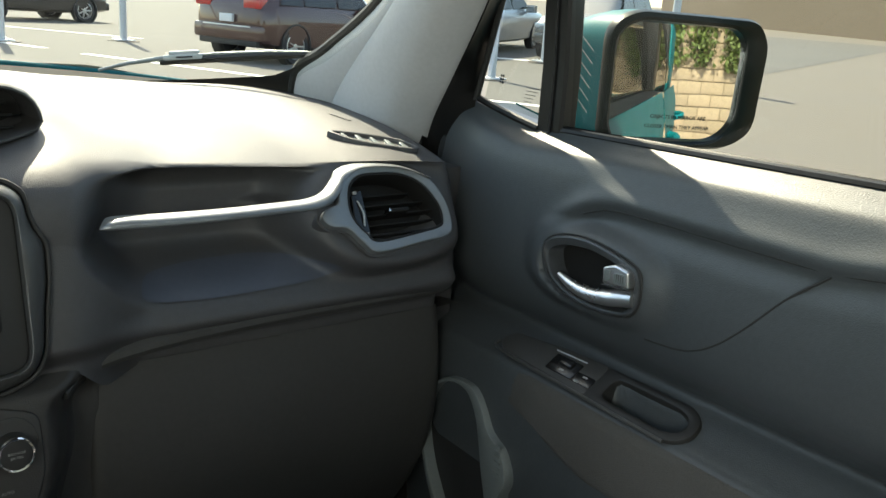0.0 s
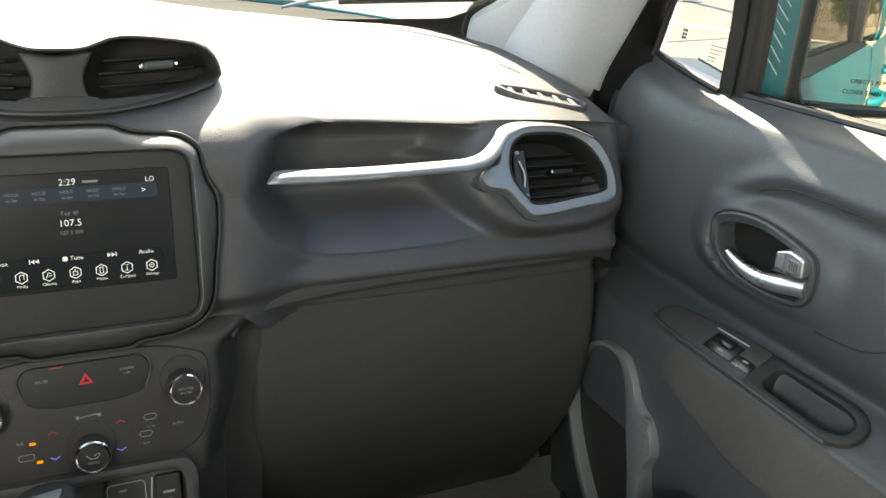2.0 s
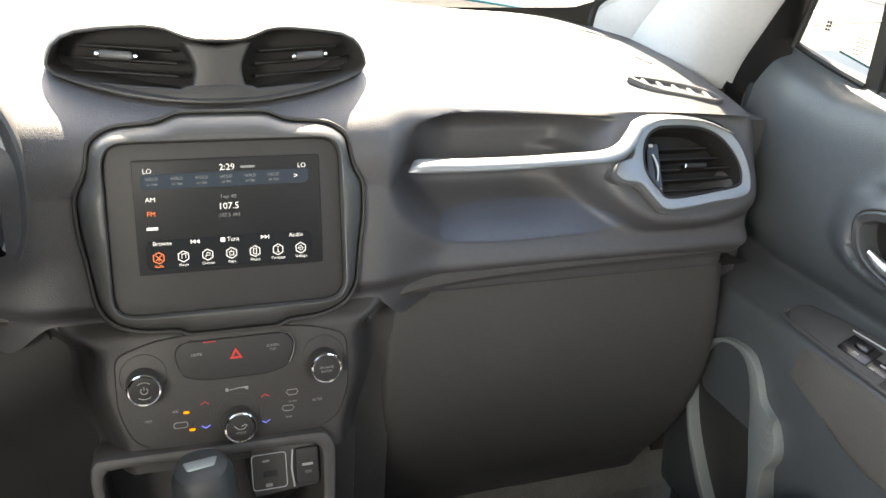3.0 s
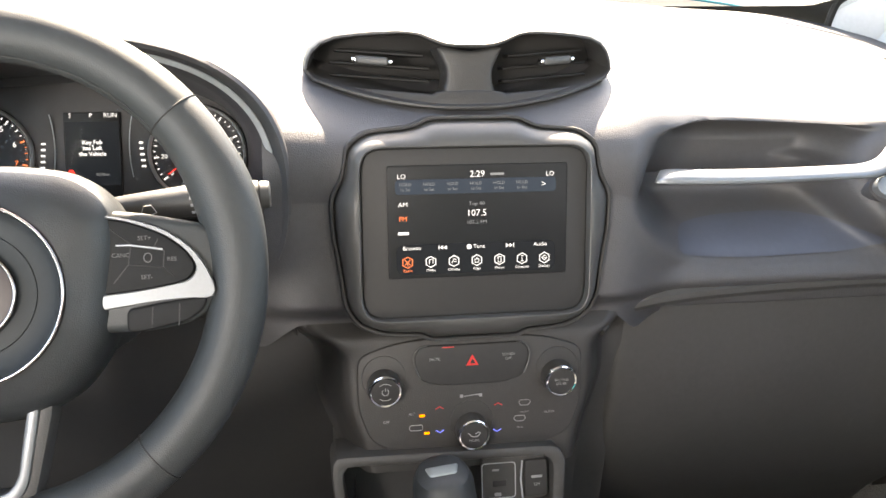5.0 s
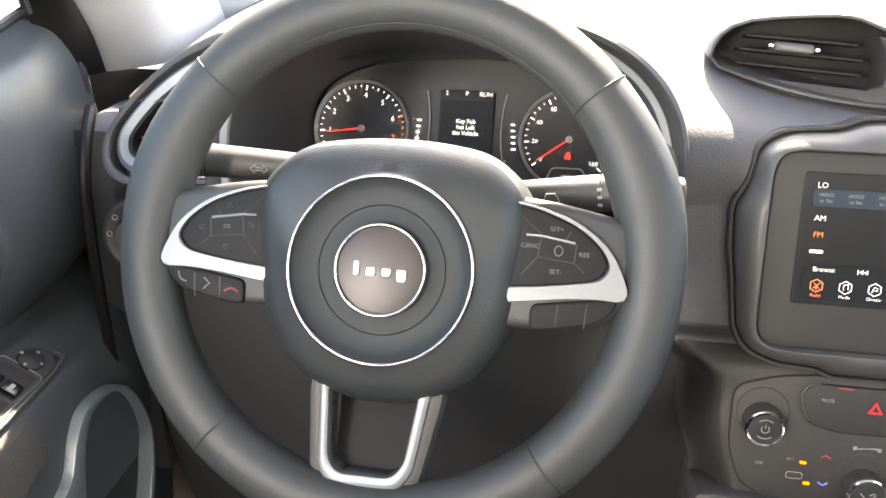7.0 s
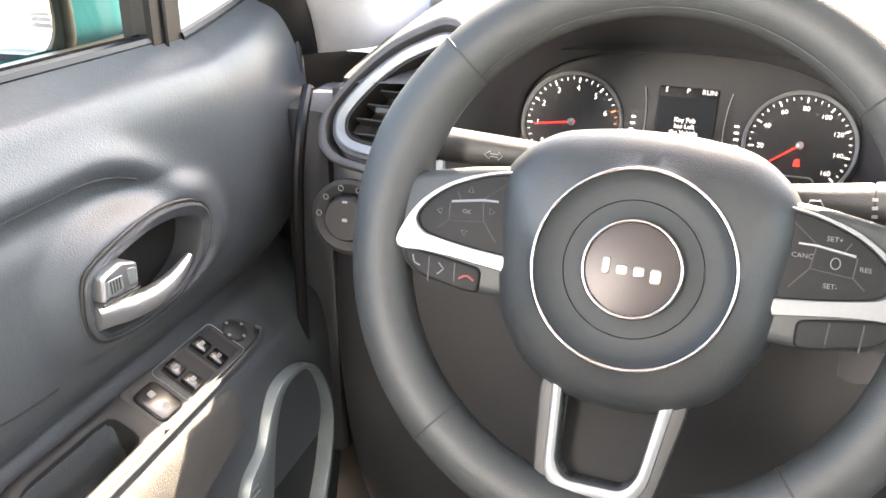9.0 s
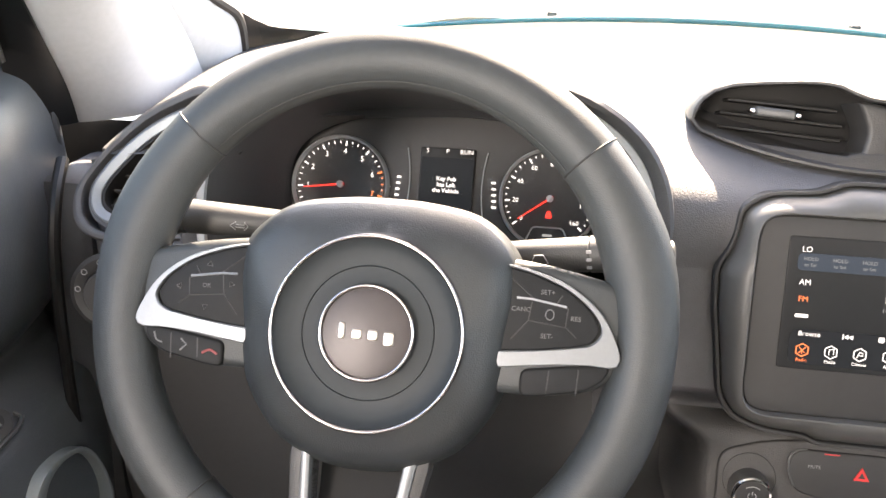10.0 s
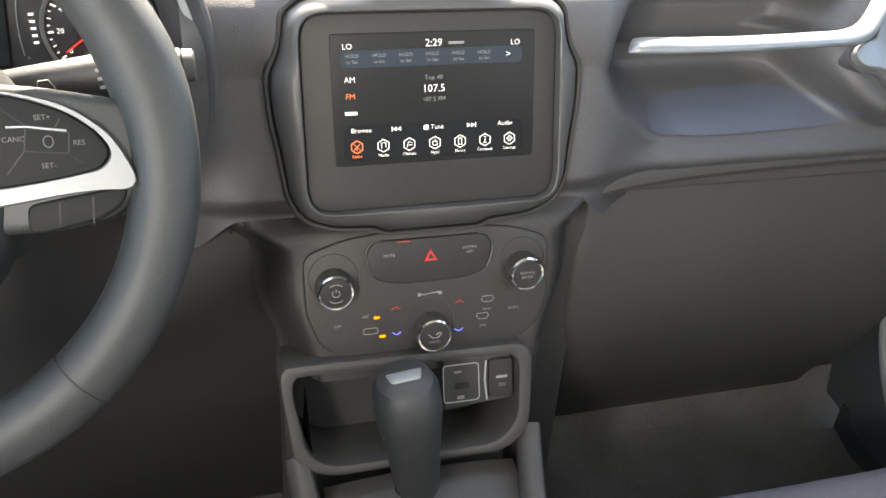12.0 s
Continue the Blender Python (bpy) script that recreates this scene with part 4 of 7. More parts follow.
def build_wheel():
    w = thing("steering_wheel", (-0.374, -0.10, 1.02), "dark leather steering wheel with satin silver spoke trims", "steering wheel")
    R, n, seg = 0.171, 120, 20
    rings = []
    for k in range(n):
        a = 2 * math.pi * k / n
        ca, sa = math.cos(a), math.sin(a)
        grip = 1 + 0.10 * (math.exp(-((a - radians(18)) / 0.22) ** 2) + math.exp(-((a - radians(162)) / 0.22) ** 2))
        ring = []
        for q in range(seg):
            b = 2 * math.pi * q / seg
            ring.append(WHEEL @ Vector(((R + 0.0205 * grip * math.cos(b)) * ca, (R + 0.0205 * grip * math.cos(b)) * sa, 0.0185 * math.sin(b))))
        rings.append(ring)
    rings.append(rings[0])
    bm = loft(bmesh.new(), rings)
    bmesh.ops.remove_doubles(bm, verts=bm.verts, dist=1e-6)
    rim = part("rim", bm, LEATHER, w)
    for deg in (41, 139, 229, 311):
        a = radians(deg)
        pth = [WHEEL @ Vector(((R + 0.0207 * math.cos(b)) * math.cos(a), (R + 0.0207 * math.cos(b)) * math.sin(a), 0.0187 * math.sin(b))) for b in [2 * math.pi * q / 24 for q in range(24)]]
        part("seam", tube(pth, 0.0007, 6, True), MATTE, rim)
    # stitching along the inside of the upper rim
    st = []
    for k in range(150):
        a = radians(42 + 96 * k / 149)
        b = radians(150)
        p = WHEEL @ Vector(((R + 0.0208 * math.cos(b)) * math.cos(a), (R + 0.0208 * math.cos(b)) * math.sin(a), 0.0188 * math.sin(b)))
        t = WHEEL.to_3x3() @ Vector((-math.sin(a), math.cos(a), 0))
        st.append(tube([p - t * 0.0011, p + t * 0.0011], 0.0004, 4))
    tagged(part("stitching", joined(*st), MATTE, rim), kind="stuff")
    # airbag cover
    pad = [(-0.084, 0.000), (-0.0875, 0.030), (-0.083, 0.055), (-0.060, 0.076), (-0.03, 0.083), (0, 0.0845), (0.03, 0.083), (0.060, 0.076), (0.083, 0.055), (0.0875, 0.030),
           (0.084, 0.000), (0.078, -0.035), (0.058, -0.066), (0.03, -0.082), (0, -0.086), (-0.03, -0.082), (-0.058, -0.066), (-0.078, -0.035)]
    lp = resample(smooth_loop([(1.08 * x, 1.05 * y) for x, y in pad], 5), 96)
    P = lambda lp, h: [HUB @ Vector((p.x, p.y, h)) for p in lp]
    cover = loft(bmesh.new(), [P(lp, -0.02), P(lp, -0.010), P(inset_of(lp, 0.0012), -0.002), P(inset_of(lp, 0.0035), 0.006), P(inset_of(lp, 0.007), 0.013), P(inset_of(lp, 0.012), 0.0190), P(inset_of(lp, 0.018), 0.0238), P(inset_of(lp, 0.026), 0.0272), P(resample(circle(0.0613, 96), 96), 0.030)])
    part("airbag_cover", cover, AIRBAG, w, "grained dark airbag cover")
    part("dish", turned([(0.0585, 0.0305), (0.056, 0.0275), (0.052, 0.0255), (0.044, 0.0240), (0.036, 0.0243), (0.030, 0.0252)], HUB, 72), DISH, w)
    part("outer_ring", turned([(0.0597 - 0.0014 * math.cos(radians(a)), 0.0315 + 0.0018 * math.sin(radians(a))) for a in range(-60, 241, 20)], HUB, 128), RING, w, "chrome ring round the airbag cover")
    part("step_ring", turned([(0.041, 0.0235), (0.0415, 0.0250), (0.0422, 0.0238)], HUB, 72), DISH, w)
    part("badge", turned([(0.0282, 0.024), (0.0275, 0.0285), (0.020, 0.0295), (0.0, 0.0300)], HUB, 60), BADGE, w, "round gloss dark badge")
    part("badge_ring", turned([(0.0290 - 0.0014 * math.cos(radians(a)), 0.0291 + 0.0017 * math.sin(radians(a))) for a in range(-60, 241, 20)], HUB, 96), RING, w)
    for x, hgt, wd, y in ((-0.0150, 0.0105, 0.0045, 0.0005), (-0.0055, 0.0066, 0.0068, -0.001), (0.0045, 0.0066, 0.0068, -0.001), (0.0145, 0.0090, 0.0068, -0.0025)):
        part("badge_bar", plate(rect(wd, hgt, 0.0022, x, y), HUB, 0.0310, 0.029, 0.0008), BADGE_METAL, w, "plain chrome badge mark")
    for s in (-1, 1):
        build_spoke(w, s)
    # lower spoke
    low = resample(rounded([(-0.049, -0.080), (0.047, -0.080), (0.032, -0.150), (0.020, -0.166), (-0.032, -0.166), (-0.044, -0.150)], 0.014, 6), 80)
    lin = resample(rounded([(-0.0335, -0.070), (0.0305, -0.070), (0.0205, -0.136), (0.013, -0.146), (-0.024, -0.146), (-0.0305, -0.137)], 0.007, 6), 80)
    part("lower_spoke", hollow(low, lin, WHEEL, 0.006, -0.014, -0.014, 0.005), HARD, w)
    tr_o = resample(rounded([(-0.0400, -0.074), (0.0385, -0.074), (0.0270, -0.143), (0.0165, -0.1555), (-0.0285, -0.1555), (-0.0370, -0.145)], 0.010, 6), 80)
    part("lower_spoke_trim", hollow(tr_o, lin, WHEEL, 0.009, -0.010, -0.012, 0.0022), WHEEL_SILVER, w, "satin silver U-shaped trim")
    part("lower_spoke_back", plate(lin, WHEEL @ pose(0, -0.145, -0.012, -14) @ Matrix.Translation((0, 0.145, 0)), -0.001, -0.004), KEYPAD, w)
    part("hub_back", turned([(0.06, -0.075), (0.066, -0.05), (0.070, -0.018), (0.0, -0.016)], WHEEL, 40), HARD, w)
    return w


def resample_open(pts, n):
    """n points at even steps along an open line."""
    run = [0.0]
    for a, b in zip(pts, pts[1:]):
        run.append(run[-1] + (b - a).length)
    out, k = [], 0
    for m in range(n):
        d = run[-1] * m / (n - 1)
        while k < len(pts) - 2 and run[k + 1] < d:
            k += 1
        out.append(pts[k].lerp(pts[k + 1], min(1, (d - run[k]) / max(1e-9, run[k + 1] - run[k]))))
    return out


def build_spoke(w, s):
    """One side spoke: backing, silver bracket, button pad and lower keys; s is -1 or 1."""
    def mir(pts):
        q = [(s * x, y) for x, y in pts]
        return q if s > 0 else q[::-1]
    body = rounded(mir([(0.070, 0.0465), (0.110, 0.042), (0.158, 0.032), (0.158, -0.018), (0.144, -0.034), (0.110, -0.0405), (0.068, -0.040)]), 0.012, 5)
    part("spoke_body", plate(body, WHEEL, 0.010, -0.014, 0.006), LEATHER, w)
    br = [(0.078, 0.0415), (0.100, 0.0375), (0.1235, 0.029), (0.1425, 0.0140), (0.1525, -0.003), (0.1558, -0.0140), (0.151, -0.0185), (0.137, -0.0182), (0.118, -0.0194), (0.098, -0.0220), (0.082, -0.0240),
          (0.078, -0.0140), (0.100, -0.0120), (0.124, -0.0085), (0.138, -0.0050), (0.1430, 0.004), (0.1360, 0.0158), (0.1205, 0.0273), (0.099, 0.0356), (0.078, 0.0397)]
    outside = resample_open(smooth_loop(br[:11], 6, False), 48)
    inside = resample_open(smooth_loop(br[11:][::-1], 6, False), 48)
    rings = []
    for p, q in zip(outside, inside):
        e = (q - p).normalized() * 0.0009
        ring = [WHEEL @ Vector((s * v.x, v.y, h)) for v, h in ((p, 0.004), (p, 0.0143), (p + e, 0.0153), (q - e, 0.0153), (q, 0.0143), (q, 0.004))]
        rings.append(ring if s > 0 else ring[::-1])
    bm = loft(bmesh.new(), rings, cap=(True, True))
    bmesh.ops.recalc_face_normals(bm, faces=bm.faces)
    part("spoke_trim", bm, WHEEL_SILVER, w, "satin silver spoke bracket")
    padm = rounded(mir([(0.078, 0.0396), (0.099, 0.0355), (0.1205, 0.0272), (0.1358, 0.0157), (0.1428, 0.004), (0.1378, -0.0049), (0.124, -0.0084), (0.100, -0.0119), (0.078, -0.0139)]), 0.004, 3)
    pad = part("button_pad", plate(padm, WHEEL, 0.0140, 0.004, 0.0012), KEYPAD, w)
    for a, b in (((0.086, 0.032), (0.100, 0.0205)), ((0.118, 0.0235), (0.114, 0.0165)), ((0.100, 0.0195), (0.122, 0.0155)), ((0.098, 0.0065), (0.121, 0.0040)), ((0.088, -0.006), (0.098, 0.0065)), ((0.128, -0.002), (0.121, 0.0040)), ((0.100, 0.0205), (0.098, 0.0065)), ((0.122, 0.0155), (0.121, 0.0040))):
        part("key_gap", tube([WHEEL @ Vector((s * a[0], a[1], 0.0140)), WHEEL @ Vector((s * b[0], b[1], 0.0140))], 0.0005, 4), MATTE, pad)
    part("key_edge", tube([WHEEL @ Vector((s * 0.090, 0.0200, 0.0145)), WHEEL @ Vector((s * 0.100, 0.0198, 0.0145)), WHEEL @ Vector((s * 0.121, 0.0165, 0.0145))], 0.0008, 5), SILVER, pad)
    if s > 0:
        for text, x, y in (("SET+", 0.109, 0.0245), ("RES", 0.127, 0.0095), ("SET-", 0.110, -0.0025), ("CANC", 0.093, 0.013)):
            word(text, 0.0042, WHEEL, x, y, KEY_PRINT, pad, h=0.0143)
        part("cruise_mark", tube([WHEEL @ Vector((0.111 + 0.0026 * math.cos(a), 0.0110 + 0.0032 * math.sin(a), 0.0144)) for a in [2 * math.pi * k / 14 for k in range(14)]], 0.0004, 4, True), KEY_PRINT, pad)
    else:
        for x, y, d in ((-0.109, 0.0250, 1), (-0.128, 0.0095, 2), (-0.110, -0.0025, 3), (-0.0935, 0.013, 0)):
            r = 0.0022
            q = [WHEEL @ Vector((x + r * math.cos(d * math.pi / 2 + 2 * math.pi * k / 3), y + r * math.sin(d * math.pi / 2 + 2 * math.pi * k / 3), 0.0144)) for k in range(3)]
            part("arrow_mark", tube(q, 0.0003, 4, True), KEY_PRINT, pad)
        word("OK", 0.004, WHEEL, -0.110, 0.0110, KEY_PRINT, pad, h=0.0143)
    keys = part("lower_keys", plate(rounded(mir([(0.0955, -0.0240), (0.118, -0.0205), (0.137, -0.0182), (0.1505, -0.0172), (0.147, -0.0265), (0.136, -0.034), (0.106, -0.0400), (0.0955, -0.0405)]), 0.005, 4), WHEEL, 0.013, 0.002, 0.002), KEYPAD, w)
    for x in (0.113, 0.131):
        part("key_gap", tube([WHEEL @ Vector((s * x, -0.0225 - 0.1 * (0.12 - x), 0.0131)), WHEEL @ Vector((s * (x - 0.001), -0.0375, 0.0125))], 0.0006, 4), MATTE, keys)
    if s < 0:
        part("phone_mark", tube(smooth_loop([WHEEL @ Vector((-0.1425, -0.0215, 0.0134)), WHEEL @ Vector((-0.1405, -0.0265, 0.0134)), WHEEL @ Vector((-0.1365, -0.0280, 0.0134))], 3, False), 0.0006, 5), KEY_PRINT, keys)
        part("voice_mark", tube([WHEEL @ Vector((-0.124, -0.0245, 0.0134)), WHEEL @ Vector((-0.120, -0.0280, 0.0134)), WHEEL @ Vector((-0.124, -0.0320, 0.0134))], 0.0006, 5), KEY_PRINT, keys)
        part("hangup_mark", tube(smooth_loop([WHEEL @ Vector((-0.109, -0.0325, 0.0134)), WHEEL @ Vector((-0.104, -0.0300, 0.0134)), WHEEL @ Vector((-0.099, -0.0325, 0.0134))], 3, False), 0.0009, 5), KEY_RED, keys)


def build_column():
    c = thing("steering_column", (-0.374, 0.0, 0.98), "black plastic steering column shroud with two stalks", "steering column")
    bm = bmesh.new()
    rings = []
    for h, sx, sy in ((-0.025, 0.062, 0.050), (-0.06, 0.070, 0.058), (-0.14, 0.078, 0.064), (-0.22, 0.080, 0.066)):
        rings.append([WHEEL @ Vector((sx * math.cos(a), -0.012 + sy * math.sin(a), h)) for a in [2 * math.pi * k / 36 for k in range(36)]])
    loft(bm, rings, cap=(True, False))
    part("shroud", bm, HARD, c)
    for s in (-1, 1):
        p0 = Vector((-0.322, -0.078, 1.052)) if s > 0 else Vector((-0.425, -0.078, 1.065))
        tip = Vector((-0.226, -0.088, 1.067)) if s > 0 else Vector((-0.542, -0.090, 1.0725))
        d = tip - p0
        stalk = part("stalk", tube([p0, p0 + d * 0.4, p0 + d * 0.86, p0 + d * 0.88], [0.0095, 0.0112, 0.0126, 0.0118], 22), HARD, c, "black plastic control stalk")
        if s > 0:
            end = Vector((-0.181, -0.086, 1.068))
            part("stalk_end", tube([p0 + d * 0.88, p0 + d * 0.89, p0 + d * 1.0, tip.lerp(end, 0.55), tip.lerp(end, 0.80)], [0.0118, 0.0130, 0.0132, 0.0128, 0.0116], 22), HARD, stalk)
            part("end_button", tube([tip.lerp(end, 0.80), tip.lerp(end, 0.83), tip.lerp(end, 0.97), end], [0.0100, 0.0112, 0.0108, 0.0088], 22), BEZEL, stalk, "grey end button")
        else:
            part("stalk_end", tube([p0 + d * 0.88, p0 + d * 0.89, p0 + d * 0.97, p0 + d * 0.995, tip], [0.0118, 0.0130, 0.0132, 0.0124, 0.0108], 22), HARD, stalk)
        K = frame_at(p0 + d * 0.52 + Vector((0, -0.0120, 0.001)), d.normalized(), Vector((0, -1, 0.15)))
        if s > 0:
            part("wiper_mark", tube([K @ Vector((x, y, 0.001)) for x, y in ((-0.006, -0.002), (-0.003, 0.004), (0.003, 0.004), (0.006, -0.002), (0.0, -0.004))], 0.0005, 4, True), PRINT, stalk)
            for k in range(3):
                bar(0.0035, 0.0022, K, 0.034, 0.0055 - 0.0055 * k, PRINT, stalk, h=0.0012)
        else:
            part("turn_mark", tube([K @ Vector((x, y, 0.001)) for x, y in ((-0.006, 0), (-0.003, 0.003), (-0.003, 0.001), (0.003, 0.001), (0.003, 0.003), (0.007, 0), (0.003, -0.003), (0.003, -0.001), (-0.003, -0.001), (-0.003, -0.003))], 0.0004, 4, True), PRINT, stalk)
            part("lamp_mark", tube([K @ Vector((-0.028 + x, -0.004 + y, 0.001)) for x, y in ((0, -0.003), (0.004, -0.002), (0.004, 0.002), (0, 0.003))], 0.0005, 4, True), PRINT, stalk)
    return c


CLUSTER = leaned((-0.374, 0.172, 1.018), 22)


def arch(a, b, c, y, power=2.6, n=64, low=-0.075):
    """An arched outline round the instruments: half width a, height b over c, open below."""
    out = []
    for k in range(n + 1):
        t = math.pi * (1.12 - 1.24 * k / n)
        ct, st = math.cos(t), math.sin(t)
        x = a * abs(ct) ** (2 / power) * (1 if ct > 0 else -1)
        z = b * abs(st) ** (2 / power) * (1 if st > 0 else -0.9)
        z = max(z, low)
        out.append(Vector((-0.374 + x, y + 0.16 * (z - b), c + z)))
    return out


def build_cluster():
    cl = thing("instrument_cluster", (-0.374, 0.15, 0.95), "hooded instrument cluster with two round dials and a display", "instrument cluster")
    hood = loft(bmesh.new(), [arch(0.165, 0.085, 1.035, 0.36), arch(0.188, 0.120, 1.032, 0.20), arch(0.203, 0.137, 1.030, 0.09), arch(0.208, 0.142, 1.030, 0.035), arch(0.207, 0.1415, 1.030, 0.030), arch(0.204, 0.139, 1.030, 0.027), arch(0.200, 0.135, 1.030, 0.028), arch(0.195, 0.130, 1.030, 0.034)], closed=False)
    part("hood", hood, DASH, cl, "grained dark hood")
    funnel = loft(bmesh.new(), [arch(0.1890, 0.124, 1.030, 0.0395), arch(0.180, 0.116, 1.029, 0.056), arch(0.173, 0.110, 1.026, 0.085), arch(0.166, 0.094, 1.020, 0.135), arch(0.160, 0.078, 1.014, 0.185)], closed=False)
    part("funnel", funnel, DASH, cl)
    ring = loft(bmesh.new(), [arch(0.1955, 0.1305, 1.030, 0.036), arch(0.1945, 0.1292, 1.030, 0.034), arch(0.1895, 0.1245, 1.030, 0.0365), arch(0.1885, 0.1235, 1.030, 0.040)], closed=False)
    part("inner_trim", ring, SILVER_DULL, cl, "dull silver inner trim")
    part("dial_plate", plate(rounded([(-0.168, -0.07), (0.168, -0.07), (0.168, 0.05), (0.12, 0.085), (-0.12, 0.085), (-0.168, 0.05)], 0.02, 5), CLUSTER, -0.004, -0.01), DIAL, cl)
    for cx, top, stepv, a0, a1, label in ((-0.1075, 7, 1, 218, -13, "engine speed dial"), (0.1075, 160, 20, 218, -42, "speedometer dial")):
        D = CLUSTER @ Matrix.Translation((cx, 0, 0))
        dial = part("dial", turned([(0.0485, -0.006), (0.0485, -0.002), (0.0, -0.002)], D, 56), DIAL, cl, label)
        part("dial_ring", turned([(0.0475, -0.003), (0.0480, 0.004), (0.0492, 0.0055), (0.0505, 0.004), (0.0512, -0.004)], D, 64), SILVER_DULL, dial)
        steps = top // stepv
        sub = 4
        for k in range(steps * sub + 1):
            a = radians(a0 + (a1 - a0) * k / (steps * sub))
            major = k % sub == 0
            r0, r1 = (0.0402 if major else 0.0422 if k % 2 == 0 else 0.0430), 0.0450
            wd = 0.0008 if major else 0.00045
            d, nn = Vector((math.cos(a), math.sin(a))), Vector((-math.sin(a), math.cos(a)))
            red = label.startswith("engine") and k >= steps * sub - sub
            part("tick", plate([d * r0 - nn * wd, d * r1 - nn * wd, d * r1 + nn * wd, d * r0 + nn * wd], D, -0.0012, -0.002), ORANGE_LIT if red else WHITE_LIT, dial, smooth=0)
            if major:
                val = str(k // sub * stepv)
                word(val, 0.0078 if top == 7 else 0.0064, D, d.x * 0.0345, d.y * 0.0345, ORANGE_LIT if red and k == steps * sub else WHITE_LIT, dial, h=-0.0012)
        an = radians(188 if top == 7 else 216)
        d, nn = Vector((math.cos(an), math.sin(an))), Vector((-math.sin(an), math.cos(an)))
        part("needle", plate([d * -0.004 - nn * 0.0009, d * 0.038 - nn * 0.0004, d * 0.038 + nn * 0.0004, d * -0.004 + nn * 0.0009], D, 0.003, 0.0015), RED_LIT, dial, smooth=0)
        part("needle_cap", turned([(0.0036, 0.0), (0.0034, 0.0045), (0.0, 0.005)], D, 24), SILVER_DULL, dial)
    D = CLUSTER @ Matrix.Translation((0.1075, 0, 0))
    bell = [(-0.0032, -0.0195), (0.0032, -0.0195), (0.0026, -0.0165), (0.0022, -0.0135), (0, -0.012), (-0.0022, -0.0135), (-0.0026, -0.0165)]
    part("warning_mark", plate([Vector(p) for p in bell], D, -0.0006, -0.002), RED_LIT, cl, smooth=0)
    lim = rounded([(-0.022, -0.045), (0.022, -0.045), (0.015, -0.029), (-0.015, -0.029)], 0.004, 4)
    part("unit_window", tube([D @ Vector((p.x, p.y, -0.0005)) for p in lim], 0.0009, 5, True), SILVER_DULL, cl)
    bar(0.010, 0.0026, D, 0, -0.037, GREY_LIT, cl, h=-0.001)
    disp = part("center_display", plate(rect(0.056, 0.088, 0.002, 0.002, 0.000), CLUSTER, 0.001, -0.004, 0.0006), SCREEN, cl, "dark center display")
    for t, x in (("S", -0.019), ("P", 0.0015), ("RUN", 0.021)):
        word(t, 0.0066, CLUSTER, x, 0.0405, WHITE_LIT, disp, h=0.0015)
    part("display_window", plate(rect(0.053, 0.066, 0.001, 0.002, 0.001), CLUSTER, 0.0014, 0), DARK_LIT, disp)
    for t, y in (("Key Fob", 0.0125), ("has Left", 0.0065), ("the Vehicle", 0.0005)):
        word(t, 0.0060, CLUSTER, 0.002, y, WHITE_LIT, disp, h=0.0019, bold=0.00015)
    word("9270mi", 0.0044, CLUSTER, 0.011, -0.021, GREY_LIT, disp, h=0.0019)
    lock = [(-0.024, -0.0245), (-0.0165, -0.0245), (-0.0165, -0.0195), (-0.0185, -0.0155), (-0.022, -0.0155), (-0.024, -0.0195)]
    part("lock_mark", plate([Vector(p) for p in lock], CLUSTER, 0.0019, 0.001), RED_LIT, disp, smooth=0)
    for s in (-1, 1):
        arc = [CLUSTER @ Vector((0.0015 + s * (0.037 + 0.008 * (y / 0.05) ** 2), 0.006 + y, 0.0)) for y in [-0.03 + 0.006 * k for k in range(12)]]
        part("gauge_arc", tube(arc, 0.0006, 5), SILVER_DULL, cl)
        for k in range(5):
            bar(0.0045, 0.0022, CLUSTER, 0.0015 + s * (0.0485 + 0.0005 * k), 0.012 - 0.0062 * k, WHITE_LIT, cl, h=-0.002)
        word("H" if s < 0 else "F", 0.0042, CLUSTER, 0.0015 + s * 0.047, 0.042, GREY_LIT, cl, h=-0.002)
        word("C" if s < 0 else "E", 0.0042, CLUSTER, 0.0015 + s * 0.043, -0.026, GREY_LIT, cl, h=-0.002)
    lens = part("lens", sheet(12, 8, lambda i, j: CLUSTER @ Vector((-0.16 + 0.32 * i, -0.07 + 0.145 * j, 0.012 + 0.01 * j))), LENS, cl)
    lens.visible_shadow = False
    return cl


def build_light_switch():
    b = thing("headlight_switch", (-0.645, -0.02, 0.95), "round black headlight switch beside the steering wheel", "switch")
    M = frame_at((-0.653, 0.008, 0.955), (1, 0.12, 0), (0.12, -1, 0.18))
    part("socket", turned([(0.036, -0.01), (0.036, 0.002), (0.032, 0.004), (0.024, 0.001)], M, 40), MATTE, b)
    kn = part("knob", turned([(0.021, -0.004), (0.0205, 0.012), (0.019, 0.014), (0.0, 0.014)], M, 40), MATTE, b)
    part("pointer", plate(rect(0.005, 0.002, 0.0008, 0, 0.017), M, 0.0148, 0.012), PRINT, kn)
    for k, a in enumerate((175, 140, 105, 70)):
        part("mark", tube([M @ Vector((0.0285 * math.cos(radians(a)) + 0.0025 * math.cos(q), 0.0285 * math.sin(radians(a)) + 0.0025 * math.sin(q), 0.004)) for q in [2 * math.pi * i / 10 for i in range(10)]], 0.0004, 4, True), PRINT, b)
    bar(0.005, 0.003, M, 0, 0, PRINT, kn, h=0.0142)
    return b


